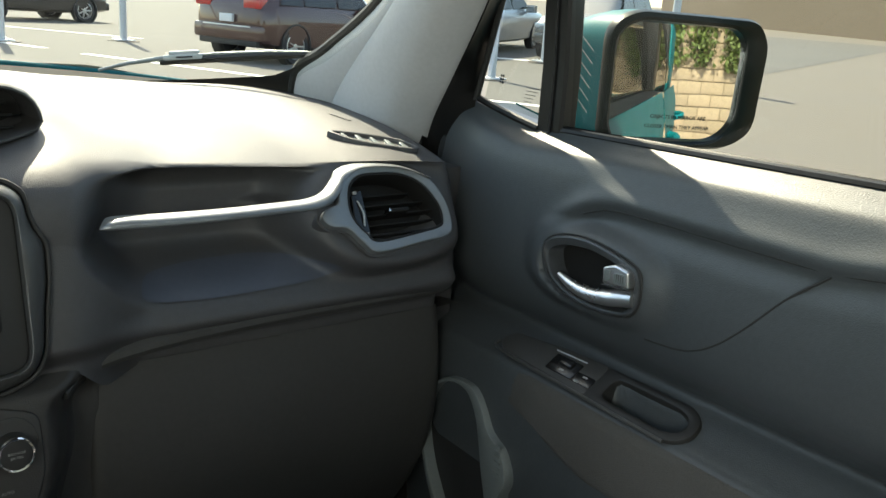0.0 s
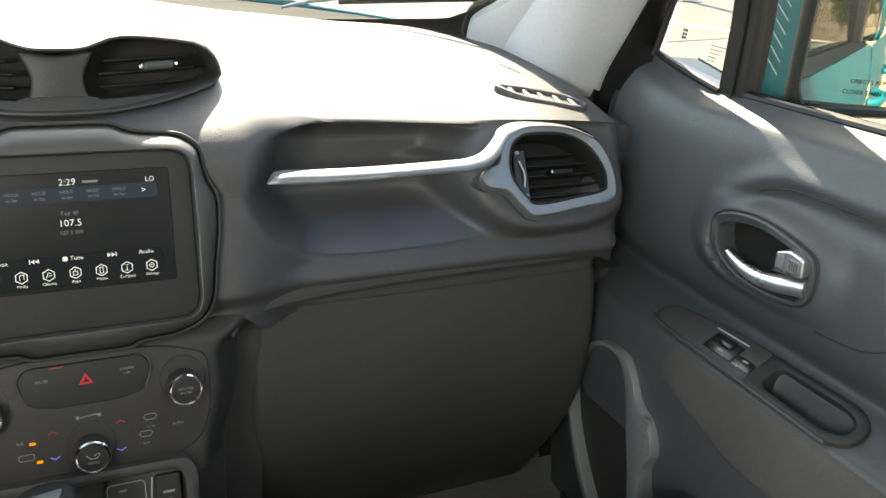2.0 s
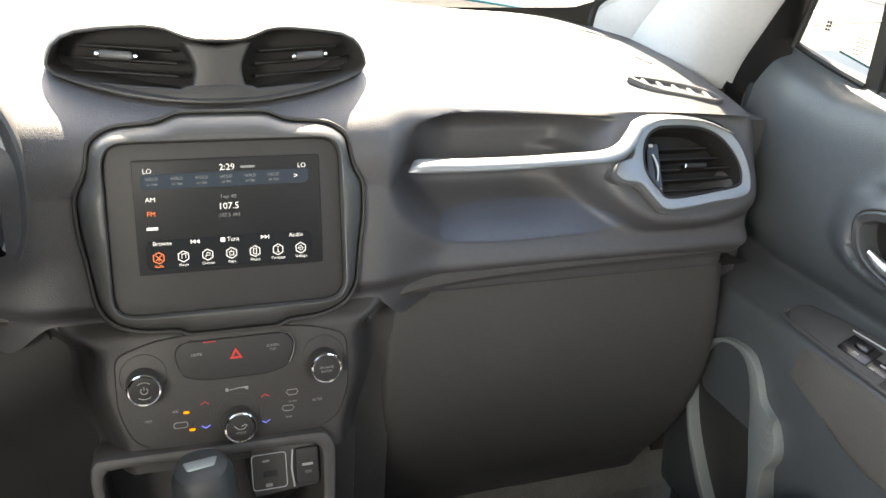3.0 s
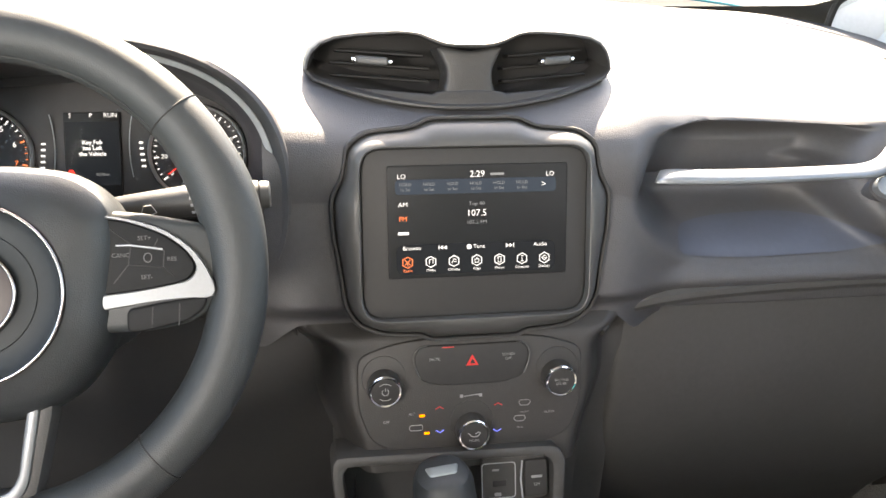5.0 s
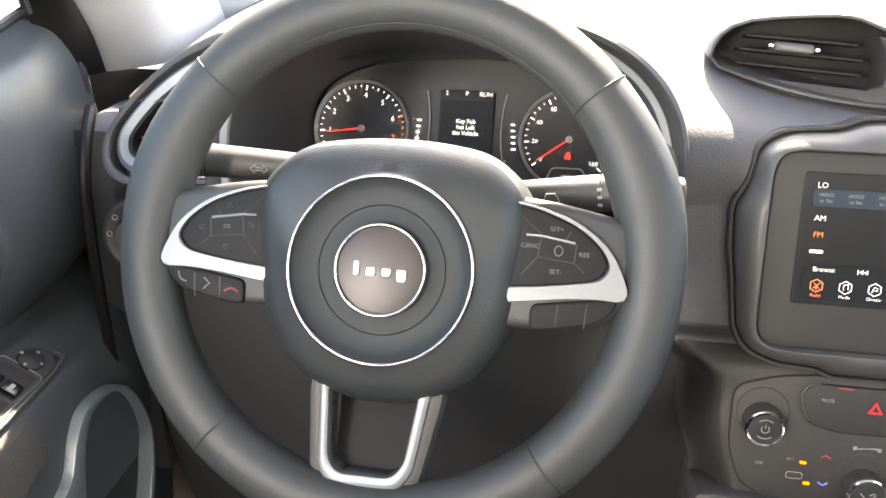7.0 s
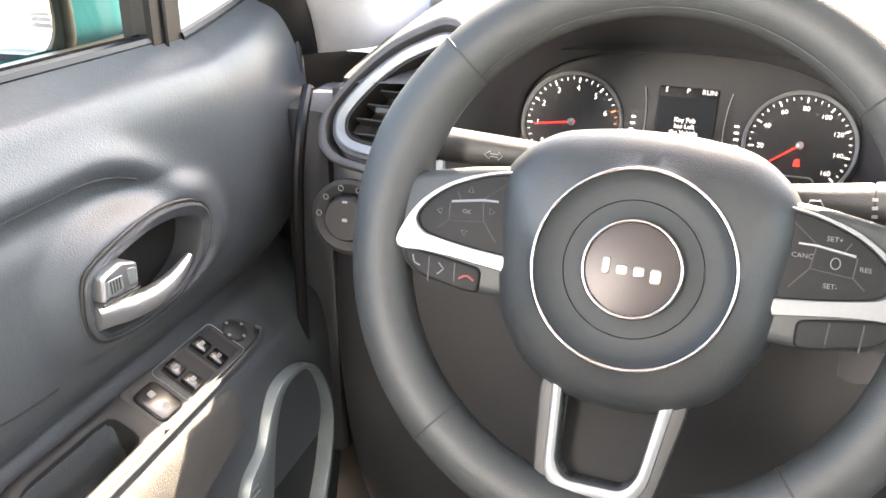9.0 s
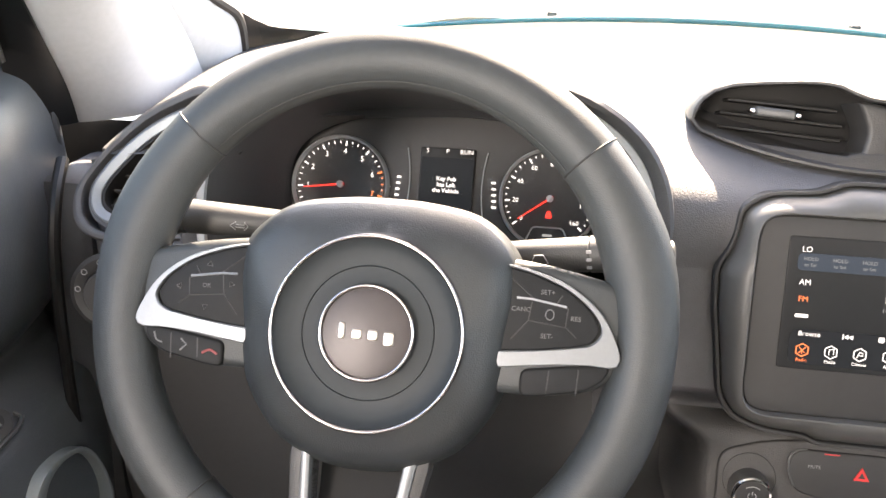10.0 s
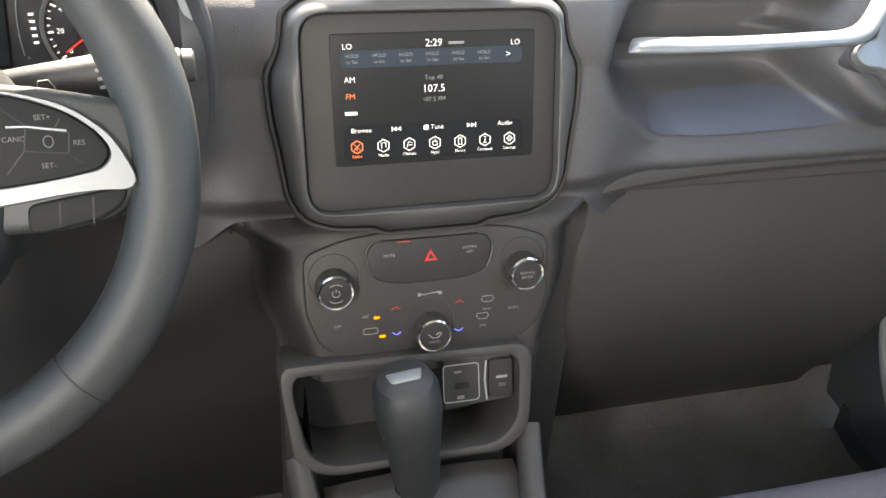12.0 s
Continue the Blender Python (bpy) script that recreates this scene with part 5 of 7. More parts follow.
# ---- doors ----
DOOR = [(1.128, 0.724), (1.118, 0.713), (1.106, 0.6985), (1.09, 0.6915), (1.072, 0.6880), (1.045, 0.6855), (1.01, 0.6830), (0.97, 0.6805), (0.93, 0.685), (0.90, 0.697), (0.880, 0.713), (0.866, 0.727),
        (0.858, 0.726), (0.848, 0.709), (0.838, 0.692), (0.8285, 0.675), (0.819, 0.664), (0.79, 0.656), (0.74, 0.652), (0.66, 0.655), (0.55, 0.668), (0.42, 0.685)]
DOOR_CURVE = smooth_loop(DOOR, 13, False)


def belt(y):
    return 1.1195 - 0.030 * y + 0.21 * max(0, y)


def crease_z(y):
    """Height of the crease below the upper pad, along the door."""
    return 1.055 + 0.010 * step(-0.43, -0.52, y) + 0.010 * step(-0.55, -0.80, y) - 0.055 * step(-0.20, -0.05, y) ** 1.3


def door_point(y, k, ahead=0.0):
    """A point of the right-hand door's inner skin: y along the car, k along its section; ahead moves the handle and pull cup."""
    i = min(int(k), len(DOOR_CURVE) - 2)
    q = DOOR_CURVE[i].lerp(DOOR_CURVE[i + 1], k - i)
    z, x = q.x, q.y
    z += (belt(y) - 1.128) * step(0.98, 1.128, z)
    if z > 0.9:
        r = oval(y, z, -0.168 + ahead, 0.976, 0.078, 0.040)
        x -= 0.014 * (1 - step(1.0, 1.55, r)) - 0.046 * (1 - step(0.78, 0.95, r))
        d = z - crease_z(y)
        w = step(-0.03, -0.16, y)
        x -= w * 0.0068 * (d / 0.0125) * math.exp(0.5 - 0.5 * (d / 0.0125) ** 2)
    pocket = oval(y, x, -0.262 + ahead, 0.693, 0.060, 0.017, 4)
    if 0.82 < z < 0.87:
        z -= 0.045 * (1 - step(0.8, 1.0, pocket))
    x += 0.02 * step(0.05, 0.17, y)
    return Vector((x, y, z))


def build_door(s):
    side = "passenger" if s > 0 else "driver"
    d = thing("front_door", (s * 0.72, -0.3, 0.45), "black vinyl front door panel with a silver handle, %s side" % side, "car door", "front doors")
    F = Matrix.Identity(4) if s > 0 else LEFT

    def dp(name, bm, material, parent, label="", smooth=40):
        bm.transform(F)
        return part(name, bm, material, parent, label, smooth)

    n = len(DOOR_CURVE) - 1
    ahead = 0.0 if s > 0 else 0.018
    dp("door_skin", sheet(250, n, lambda i, j: door_point(0.17 - 1.17 * i, j * n, ahead)), PAD, d, "soft dark grey grained vinyl", 60)

    def on_skin(y, z, off=0.0):
        k = min(range(n), key=lambda q: abs(DOOR_CURVE[q].x + (belt(y) - 1.128) * step(0.98, 1.128, DOOR_CURVE[q].x) - z) + (10 if (DOOR_CURVE[q].x < 0.86) != (z < 0.86) else 0))
        p = door_point(y, k, ahead)
        return Vector((p.x - off, y, z))

    dp("door_edge", box((0.705, 0.155, 0.42), (0.79, 0.169, 1.10), 0.004), RUBBER, d)
    # creases in the skin, their dark shade lines laid in as black tubes
    crease = [on_skin(y, crease_z(y)) for y in [-0.11 - 0.01 * k for k in range(79)]]
    for _ in range(3):
        crease = [(a + b + c) / 3 for a, b, c in zip(crease, crease[1:], crease[2:])]
    dp("upper_crease_shade", tube([p + Vector((0.0010, 0, 0)) for p in crease], 0.0013, 8), MATTE, d)
    curve = smooth_loop([on_skin(y, z, 0.0002) for y, z in ((-0.44, 1.052), (-0.405, 1.02), (-0.37, 0.978), (-0.335, 0.945), (-0.30, 0.928), (-0.25, 0.922))], 5, False)
    dp("insert_crease_shade", tube([p + Vector((0.0010, 0, 0)) for p in curve], 0.0015, 8), MATTE, d)
    # handle
    A = frame_at((0.668, -0.168 + ahead, 0.976), (0, -1, 0), (-1, 0, 0))
    bowl_o = resample(smooth_loop([(-0.066, 0.022), (-0.044, 0.036), (-0.005, 0.0425), (0.032, 0.039), (0.066, 0.031), (0.079, 0.022), (0.083, -0.003), (0.077, -0.022), (0.060, -0.031), (0.022, -0.036), (-0.021, -0.033), (-0.053, -0.019), (-0.066, 0.002)], 5), 90)
    inner_o = [p + Vector((0.0, -0.004)) for p in inset_of(bowl_o, 0.0085)]
    handle = dp("handle_bezel", hollow(bowl_o, inner_o, A, 0.0045, -0.012, -0.03, 0.003, 0.0005), HANDLE_FRAME, d, "satin dark handle surround")
    dp("bezel_groove", tube([A @ Vector((p.x, p.y, 0.0008)) for p in inset_of(bowl_o, -0.0012)], 0.0014, 6, True), MATTE, handle)
    dp("handle_bowl", plate(inset_of(inner_o, -0.001), A, -0.026, -0.030), VENT, handle)
    path = smooth_loop([A @ Vector(p) for p in ((0.074, -0.006, -0.002), (0.058, -0.010, 0.000), (0.040, -0.015, 0.002), (0.012, -0.0195, 0.002), (-0.016, -0.0175, 0.001), (-0.041, -0.0115, -0.002))], 5, False)
    m = len(path) - 1
    dp("door_lever", tube(path, [0.0118 - 0.0030 * (k / m) - 0.0055 * (k / m) ** 3 for k in range(m + 1)], 18, flat=0.75), SATIN, handle, "satin chrome pull lever")
    block = dp("lever_pivot", plate(rounded([(0.036, 0.0015), (0.073, 0.005), (0.070, 0.0245), (0.051, 0.0275), (0.034, 0.0205)], 0.003, 4), A, 0.0105, -0.02, 0.003), SATIN, handle, "faceted chrome lever block")
    for x0, x1 in ((0.0375, 0.0465), (0.0515, 0.0680)):
        dp("block_facet", plate(rounded([(x0, 0.0055), (x1, 0.0075), (x1, 0.0205), (x0, 0.0185)], 0.002, 3), A, 0.0110, 0.008, 0.0008), SPEAKER, block)
    for k in range(4):
        dp("block_groove", tube([A @ Vector((0.056 + 0.003 * k, 0.0095, 0.0112)), A @ Vector((0.056 + 0.003 * k, 0.0185, 0.0112))], 0.0005, 5), MATTE, block)
    dp("block_seam", tube([A @ Vector((0.036, 0.0005, 0.0100)), A @ Vector((0.0745, 0.0040, 0.0100))], 0.0009, 6), MATTE, block)
    # switch panel on the armrest
    B = frame_at((0.693, -0.19 + ahead, 0.8415), (0, -1, 0), Vector((-0.50, 0, 0.866)))
    front = rounded([(-0.165, -0.006), (-0.150, -0.022), (0.0, -0.0275), (0.0, 0.0265), (-0.06, 0.024), (-0.155, 0.012)], 0.008, 4)
    panel = dp("switch_panel", plate(front, B, 0.004, -0.01, 0.002), HARD, d, "black switch panel")
    po = resample(rounded([(-0.004, -0.0275), (0.120, -0.0300), (0.142, -0.015), (0.142, 0.012), (0.122, 0.0275), (-0.004, 0.0265)], [0.001, 0.02, 0.02, 0.02, 0.02, 0.001], 5), 90)
    pi = resample(rounded([(0.018, -0.0165), (0.110, -0.0185), (0.128, -0.010), (0.128, 0.008), (0.110, 0.0165), (0.018, 0.0160)], 0.010, 5), 90)
    dp("pull_cup", hollow(po, pi, B, 0.0042, -0.012, -0.045, 0.004), MATTE, panel, "black pull cup")
    dp("cup_floor", plate(pi, B, -0.040, -0.046), VENT, panel)
    dp("inner_edge", tube(smooth_loop([B @ Vector(p) for p in ((-0.165, -0.010, 0.003), (-0.148, -0.0235, 0.004), (0.0, -0.0285, 0.004), (0.120, -0.031, 0.004))], 5, False), 0.0022, 8), BEZEL, panel)
    if s > 0:
        sw = dp("window_switch", box((-0.074, -0.016, 0.002), (-0.030, 0.010, 0.006), 0.002, B), GLOSSY, panel)
        dp("switch_tab", box((-0.060, -0.004, 0.005), (-0.040, 0.008, 0.010), 0.002, B), GLOSSY, sw)
        dp("switch_edge", tube([B @ Vector((-0.080, 0.014, 0.0045)), B @ Vector((-0.030, 0.016, 0.0045))], 0.0010, 6), SILVER_DULL, panel)
        for x, y in ((-0.050, -0.010), (-0.022, -0.014), (-0.016, -0.004)):
            bm = plate(rect(0.008, 0.0028, 0.001, x, y), B, 0.0066 if x < -0.03 else 0.0048, 0.003)
            dp("marking", bm, PRINT, panel, smooth=0)
        dp("lock_switch", plate(rect(0.030, 0.016, 0.004, -0.016, -0.008), B, 0.0046, 0.002, 0.001), GLOSSY, panel)
    else:
        for k, x in enumerate((-0.106, -0.066)):
            well = dp("window_switch", box((x - 0.018, -0.018, 0.001), (x + 0.018, 0.018, 0.005), 0.002, B), MATTE, panel)
            for y in (-0.0095, 0.0095):
                dp("rocker", box((x + 0.002, y - 0.008, 0.004), (x + 0.016, y + 0.008, 0.010), 0.002, B), GLOSSY, well)
                dp("marking", plate(rect(0.006, 0.004, 0.001, x + 0.009, y), B, 0.0106, 0.009), PRINT, well, smooth=0)
        rimp = [B @ Vector((p.x, p.y, 0.0045)) for p in rect(0.090, 0.044, 0.006, -0.084, 0.0)]
        dp("switch_edge", tube(rimp, 0.0006, 5, True), SPEAKER, panel)
        lock = dp("lock_switch", plate(rect(0.030, 0.036, 0.008, -0.020, -0.002), B, 0.0065, 0.002, 0.0025), GLOSSY, panel)
        for y in (-0.010, 0.006):
            dp("marking", plate(rect(0.007, 0.006, 0.002, -0.020, y), B, 0.0070, 0.006), PRINT, lock, smooth=0)
        adj = dp("mirror_switch", turned([(0.013, 0.002), (0.0125, 0.006), (0.011, 0.007), (0.0, 0.0072)], B @ Matrix.Translation((-0.140, -0.001, 0)), 24), MATTE, panel)
        for a in range(4):
            dp("marking", plate(rect(0.0028, 0.0028, 0.0008, -0.140 + 0.0105 * math.cos(a * math.pi / 2), -0.001 + 0.0105 * math.sin(a * math.pi / 2)), B, 0.0076, 0.006), PRINT, adj, smooth=0)
    # cloth on the inner side of the armrest
    def cloth(i, j):
        y = -0.075 - 0.52 * i
        z = 0.822 - 0.085 * j * (0.55 + 0.45 * step(0.0, 0.3, i))
        p = on_skin(y, z)
        return Vector((p.x - 0.0035 + 0.004 * (1 - step(0.0, 0.06, min(i, 1 - i))) + 0.004 * (1 - step(0, 0.08, min(j, 1 - j))), y, z))
    dp("cloth_insert", sheet(80, 14, cloth), CLOTH, d, "grey woven cloth insert")
    # speaker surround
    S = frame_at((0.602, 0.0, 0.0), (0, -1, 0), Vector((-1, 0, 0.06)))
    so = [(-0.062, 0.69), (-0.060, 0.73), (-0.042, 0.77), (-0.012, 0.79), (0.03, 0.793), (0.055, 0.775), (0.072, 0.750), (0.084, 0.741), (0.102, 0.732), (0.116, 0.708), (0.118, 0.688), (0.110, 0.664), (0.117, 0.62), (0.130, 0.56), (0.10, 0.515), (0.06, 0.525), (0.005, 0.57), (-0.04, 0.63)]
    si = [(-0.058, 0.69), (-0.0555, 0.7285), (-0.0375, 0.767), (-0.0085, 0.7845), (0.024, 0.783), (0.046, 0.759), (0.060, 0.726), (0.072, 0.69), (0.084, 0.66), (0.094, 0.63), (0.106, 0.58), (0.104, 0.550), (0.090, 0.534), (0.056, 0.541), (0.010, 0.582), (-0.034, 0.637)]
    def polar(pts):
        return even([Vector(q) for q in smooth_loop(pts, 5)], 130)
    if s > 0:
        so, si = ([(x - 0.012, z - 0.016) for x, z in q] for q in (so, si))
    so2, si2 = polar(so), polar(si)
    spk = dp("speaker_surround", hollow(so2, si2, S, 0.006, -0.03, -0.04, 0.002), SPEAKER, d, "dull silver speaker surround")
    dp("speaker_grille", plate(si2, S, -0.012, -0.02), MATTE, spk)
    rib = 0.012 if s > 0 else 0.0
    for k in range(7):
        dp("grip_rib", box((0.094 - rib, 0.676 + 0.0075 * k, 0.005), (0.106 - rib, 0.679 + 0.0075 * k, 0.0075), 0.0006, S), SPEAKER, spk)
    # belt seal, window divider, window glass
    seal = [Vector((0.7285, y, belt(y) + 0.001)) for y in [-0.03 - 0.05 * k for k in range(20)]]
    dp("belt_seal", tube(seal, 0.0055, 8), SEAL, d)
    dp("seal_edge", tube([p + Vector((0.007, 0, 0.0035)) for p in seal], 0.0028, 6), GLOSSY, d)
    div = [(0.722, -0.031, 1.108), (0.722, -0.029, 1.20), (0.716, -0.028, 1.28), (0.695, -0.029, 1.42), (0.655, -0.031, 1.56)]
    bm = bmesh.new()
    loft(bm, [[Vector((x + a, y + b, z)) for a, b in ((0.0, -0.019), (0.004, -0.022), (0.03, -0.018), (0.03, 0.018), (0.004, 0.022), (0.0, 0.019))] for x, y, z in div], cap=(True, True))
    dp("window_divider", bm, SEAL, d, "black window divider")
    dp("divider_channel", tube([Vector((x - 0.001, y - 0.004, z)) for x, y, z in div], 0.0022, 6), GLOSSY, d)
    g = dp("window_glass", sheet(20, 10, lambda i, j: Vector((0.742 - 0.075 * j ** 1.6, -0.04 - 0.95 * i, belt(-0.04 - 0.95 * i) - 0.01 + 0.46 * j))), SIDEGLASS, d)
    g.visible_shadow = False
    q = dp("quarter_glass", sheet(6, 10, lambda i, j: Vector((0.738 - 0.070 * j ** 1.6, 0.115 - 0.13 * j - (0.14 - 0.13 * j) * i, 1.125 + 0.44 * j + 0.015 * (1 - i)))), SIDEGLASS, d)
    q.visible_shadow = False
    sq = smooth_loop([(0.724, 0.112, 1.143), (0.724, 0.05, 1.130), (0.724, -0.012, 1.1195)], 5, False)
    dp("quarter_seal", tube(sq, 0.005, 8), SEAL, d)
    dp("quarter_front_seal", tube([(0.722, 0.114, 1.140), (0.716, 0.071, 1.276), (0.690, -0.018, 1.46), (0.662, -0.035, 1.55)], 0.0045, 8), RUBBER, d)
    # small print on the quarter glass
    if s > 0:
        G = frame_at((0.7335, 0.045, 1.155), (0, -1, 0), (-1, 0, 0.1))
        for k in range(5):
            dp("glass_print", plate(rect(0.026 - 0.003 * k, 0.0008, 0.0003, 0.030 - 0.002 * k, 0.012 - 0.0045 * k), G, 0.0004, 0), MATTE, d, smooth=0)
        for k in range(6):
            dp("glass_print", plate(rect(0.0032, 0.0032, 0.0005, -0.036 + 0.0045 * (k % 2), 0.022 - 0.0045 * (k // 2)), G, 0.0004, 0), MATTE, d, smooth=0)
    # outer skin below the window
    body = sheet(30, 12, lambda i, j: Vector((0.775 + 0.075 * math.sin(math.pi * min(1, 0.12 + j * 0.75)), 0.12 - 1.15 * i, belt(0.12 - 1.15 * i) - 0.006 - 0.72 * j)))
    dp("outer_skin", body, TEAL, d, "teal painted outer skin")
    ledge = sheet(30, 1, lambda i, j: Vector((0.728 + 0.070 * j, 0.12 - 1.15 * i, belt(0.12 - 1.15 * i) - 0.004 - 0.003 * j)))
    dp("outer_ledge", ledge, SEAL, d)
    return d


def build_mirror(s):
    m = thing("side_mirror", (s * 0.80, -0.03, 1.13), "teal door mirror with a black frame, %s" % ("passenger side" if s > 0 else "driver side"), "side mirror", "side mirrors")
    F = Matrix.Identity(4) if s > 0 else LEFT

    def mp(name, bm, material, parent, label="", smooth=40):
        bm.transform(F)
        return part(name, bm, material, parent, label, smooth)
    nrm = Vector((-0.385, -0.92, 0.03)) if s > 0 else Vector((-0.25, -0.955, 0.02))
    u = Vector((0.92, -0.385, 0))
    M = frame_at((0.918, -0.095, 1.186), u if s > 0 else Vector((0.955, -0.25, 0)), nrm)
    outline = resample(rounded([(-0.128, -0.072), (-0.115, -0.090), (0.068, -0.084), (0.104, -0.060), (0.110, 0.060), (0.090, 0.090), (-0.095, 0.092), (-0.130, 0.070)], [0.02, 0.03, 0.04, 0.03, 0.03, 0.04, 0.03, 0.03], 5), 96)
    inner = resample(rounded([(-0.116, -0.058), (-0.104, -0.078), (0.044, -0.074), (0.070, -0.050), (0.074, 0.058), (0.058, 0.077), (-0.088, 0.079), (-0.116, 0.060)], 0.024, 5), 96)
    P = lambda lp, h, sc=1.0: [M @ Vector((p.x * sc, p.y * sc, h)) for p in lp]
    Q = lambda h, sc, dx: [M @ Vector((p.x * sc + dx, p.y * sc, h)) for p in outline]
    mp("rim", loft(bmesh.new(), [P(outline, -0.012), P(outline, -0.004), P(inset_of(outline, 0.003), 0.003), P(inset_of(inner, -0.004), 0.004), P(inner, 0.001), P(inner, -0.016)]), MIRROR_FRAME, m, "satin black mirror frame")
    mp("shell", loft(bmesh.new(), [P(outline, -0.012), Q(-0.035, 1.0, -0.005), Q(-0.058, 0.985, -0.012), Q(-0.085, 0.93, -0.024), Q(-0.112, 0.78, -0.034), Q(-0.128, 0.5, -0.036), Q(-0.133, 0.2, -0.036)], cap=(False, True)), TEAL, m, "teal painted shell")
    bm = bmesh.new()
    R = 1.6
    n = len(inner)
    # the glass is turned a little in its frame
    G = M if s < 0 else frame_at(M @ Vector((0, 0, -0.004)), Vector((0.886, -0.463, 0)), Vector((-0.463, -0.886, 0.03)))
    rings = [[G @ Vector((p.x * t, p.y * t, -0.005 - (p.length * t) ** 2 / (2 * R))) for p in inner] for t in (1.0, 0.85, 0.7, 0.55, 0.4, 0.25, 0.12)]
    loft(bm, rings, cap=(False, True))
    mp("mirror_glass", bm, MIRROR, m, "slightly domed mirror glass", 180)
    foot = loft(bmesh.new(), [[Vector((x, -0.005 + a * w, z + b * hgt)) for a, b in ((-1, -1), (1, -1), (1, 1), (-1, 1))] for x, w, z, hgt in ((0.742, 0.034, 1.085, 0.014), (0.79, 0.030, 1.088, 0.014), (0.86, 0.024, 1.100, 0.014))], cap=(True, True))
    mp("foot", foot, RUBBER, m, "black mirror foot")
    if s > 0:
        for text, y in (("OBJECTS IN MIRROR ARE", -0.045), ("CLOSER THAN THEY APPEAR", -0.058)):
            bm = lettering(text, 0.0072, Matrix.Translation((-0.008, y, 0)), 0)
            for v in bm.verts:
                v.co = G @ Vector((v.co.x, v.co.y, -0.0045 - (v.co.x ** 2 + v.co.y ** 2) / (2 * R)))
            part("mirror_print", bm, MATTE, m, smooth=0)
        for k in range(6):
            part("lamp_rib", tube([M @ Vector((-0.1365, -0.045 + 0.016 * k, -0.024)), M @ Vector((-0.1405, -0.026 + 0.016 * k, -0.056))], 0.0006, 5), SPEAKER, m)
    return m


# ---- pillars, windscreen, roof, floor, seat ----
def build_pillar(s):
    p = thing("windscreen_pillar", (s * 0.66, 0.25, 1.12), "light grey plastic windscreen pillar trim", "pillar", "windscreen pillars")
    F = Matrix.Identity(4) if s > 0 else LEFT
    front = smooth_loop([(0.604, 0.425, 1.085), (0.600, 0.400, 1.148), (0.613, 0.338, 1.184), (0.626, 0.218, 1.262), (0.600, 0.07, 1.37), (0.555, -0.06, 1.53)], 6, False)
    seam = smooth_loop([(0.632, 0.370, 1.080), (0.627, 0.330, 1.125), (0.625, 0.285, 1.170), (0.616, 0.175, 1.264), (0.592, 0.04, 1.38), (0.552, -0.075, 1.53)], 6, False)
    bulge = smooth_loop([(0.650, 0.24, 1.070), (0.646, 0.215, 1.120), (0.640, 0.18, 1.170), (0.622, 0.10, 1.265), (0.592, -0.01, 1.39), (0.552, -0.12, 1.53)], 6, False)
    rear = smooth_loop([(0.700, 0.195, 1.065), (0.694, 0.172, 1.108), (0.687, 0.130, 1.165), (0.670, 0.050, 1.268), (0.634, -0.05, 1.39), (0.585, -0.16, 1.53)], 6, False)
    a, b = bmesh.new(), bmesh.new()
    n = len(front)
    loft(a, [smooth_loop([front[k] + Vector((0.006, 0.003, 0)), front[k], front[k].lerp(seam[k], 0.5) + Vector((-0.004, 0, 0)), seam[k] + Vector((0.0, 0, -0.001)), seam[k] + Vector((0.004, 0, -0.001))], 4, False) for k in range(n)], closed=False)
    loft(b, [smooth_loop([seam[k] + Vector((0.006, 0.002, 0)), seam[k], seam[k].lerp(bulge[k], 0.5) + Vector((-0.010, -0.004, 0)), bulge[k] + Vector((-0.007, -0.008, 0)), bulge[k].lerp(rear[k], 0.5) + Vector((-0.004, -0.012, 0)), rear[k], rear[k] + Vector((0.004, 0.010, 0))], 4, False) for k in range(n)], closed=False)
    for bm, nm, mt in ((a, "glass_side_trim", TRIM), (b, "trim_cover", TRIM)):
        bm.transform(F)
        part(nm, bm, mt, p, smooth=70)
    c = bmesh.new()
    win = smooth_loop([(0.727, 0.132, 1.07), (0.725, 0.120, 1.115), (0.722, 0.110, 1.170), (0.716, 0.070, 1.276), (0.690, -0.012, 1.40), (0.640, -0.11, 1.53)], 6, False)
    loft(c, [[rear[k] + Vector((0.002, 0.006, 0)), rear[k] + Vector((0.001, -0.003, 0)), rear[k].lerp(win[k], 0.5) + Vector((-0.006, -0.002, 0)), win[k], win[k] + Vector((0.012, 0.012, 0))] for k in range(n)], closed=False)
    c.transform(F)
    part("door_frame", c, SEAL, p, "black door frame", 70)
    # black edge of the glass
    e = tube([v + Vector((0.0, 0.006, 0.004)) for v in front], 0.007, 8)
    e.transform(F)
    part("glass_edge", e, RUBBER, p)
    return p


def glass_y(x, z):
    """The windscreen: leaning back and bowed."""
    return front_y(x) - (z - 1.10) * 1.25


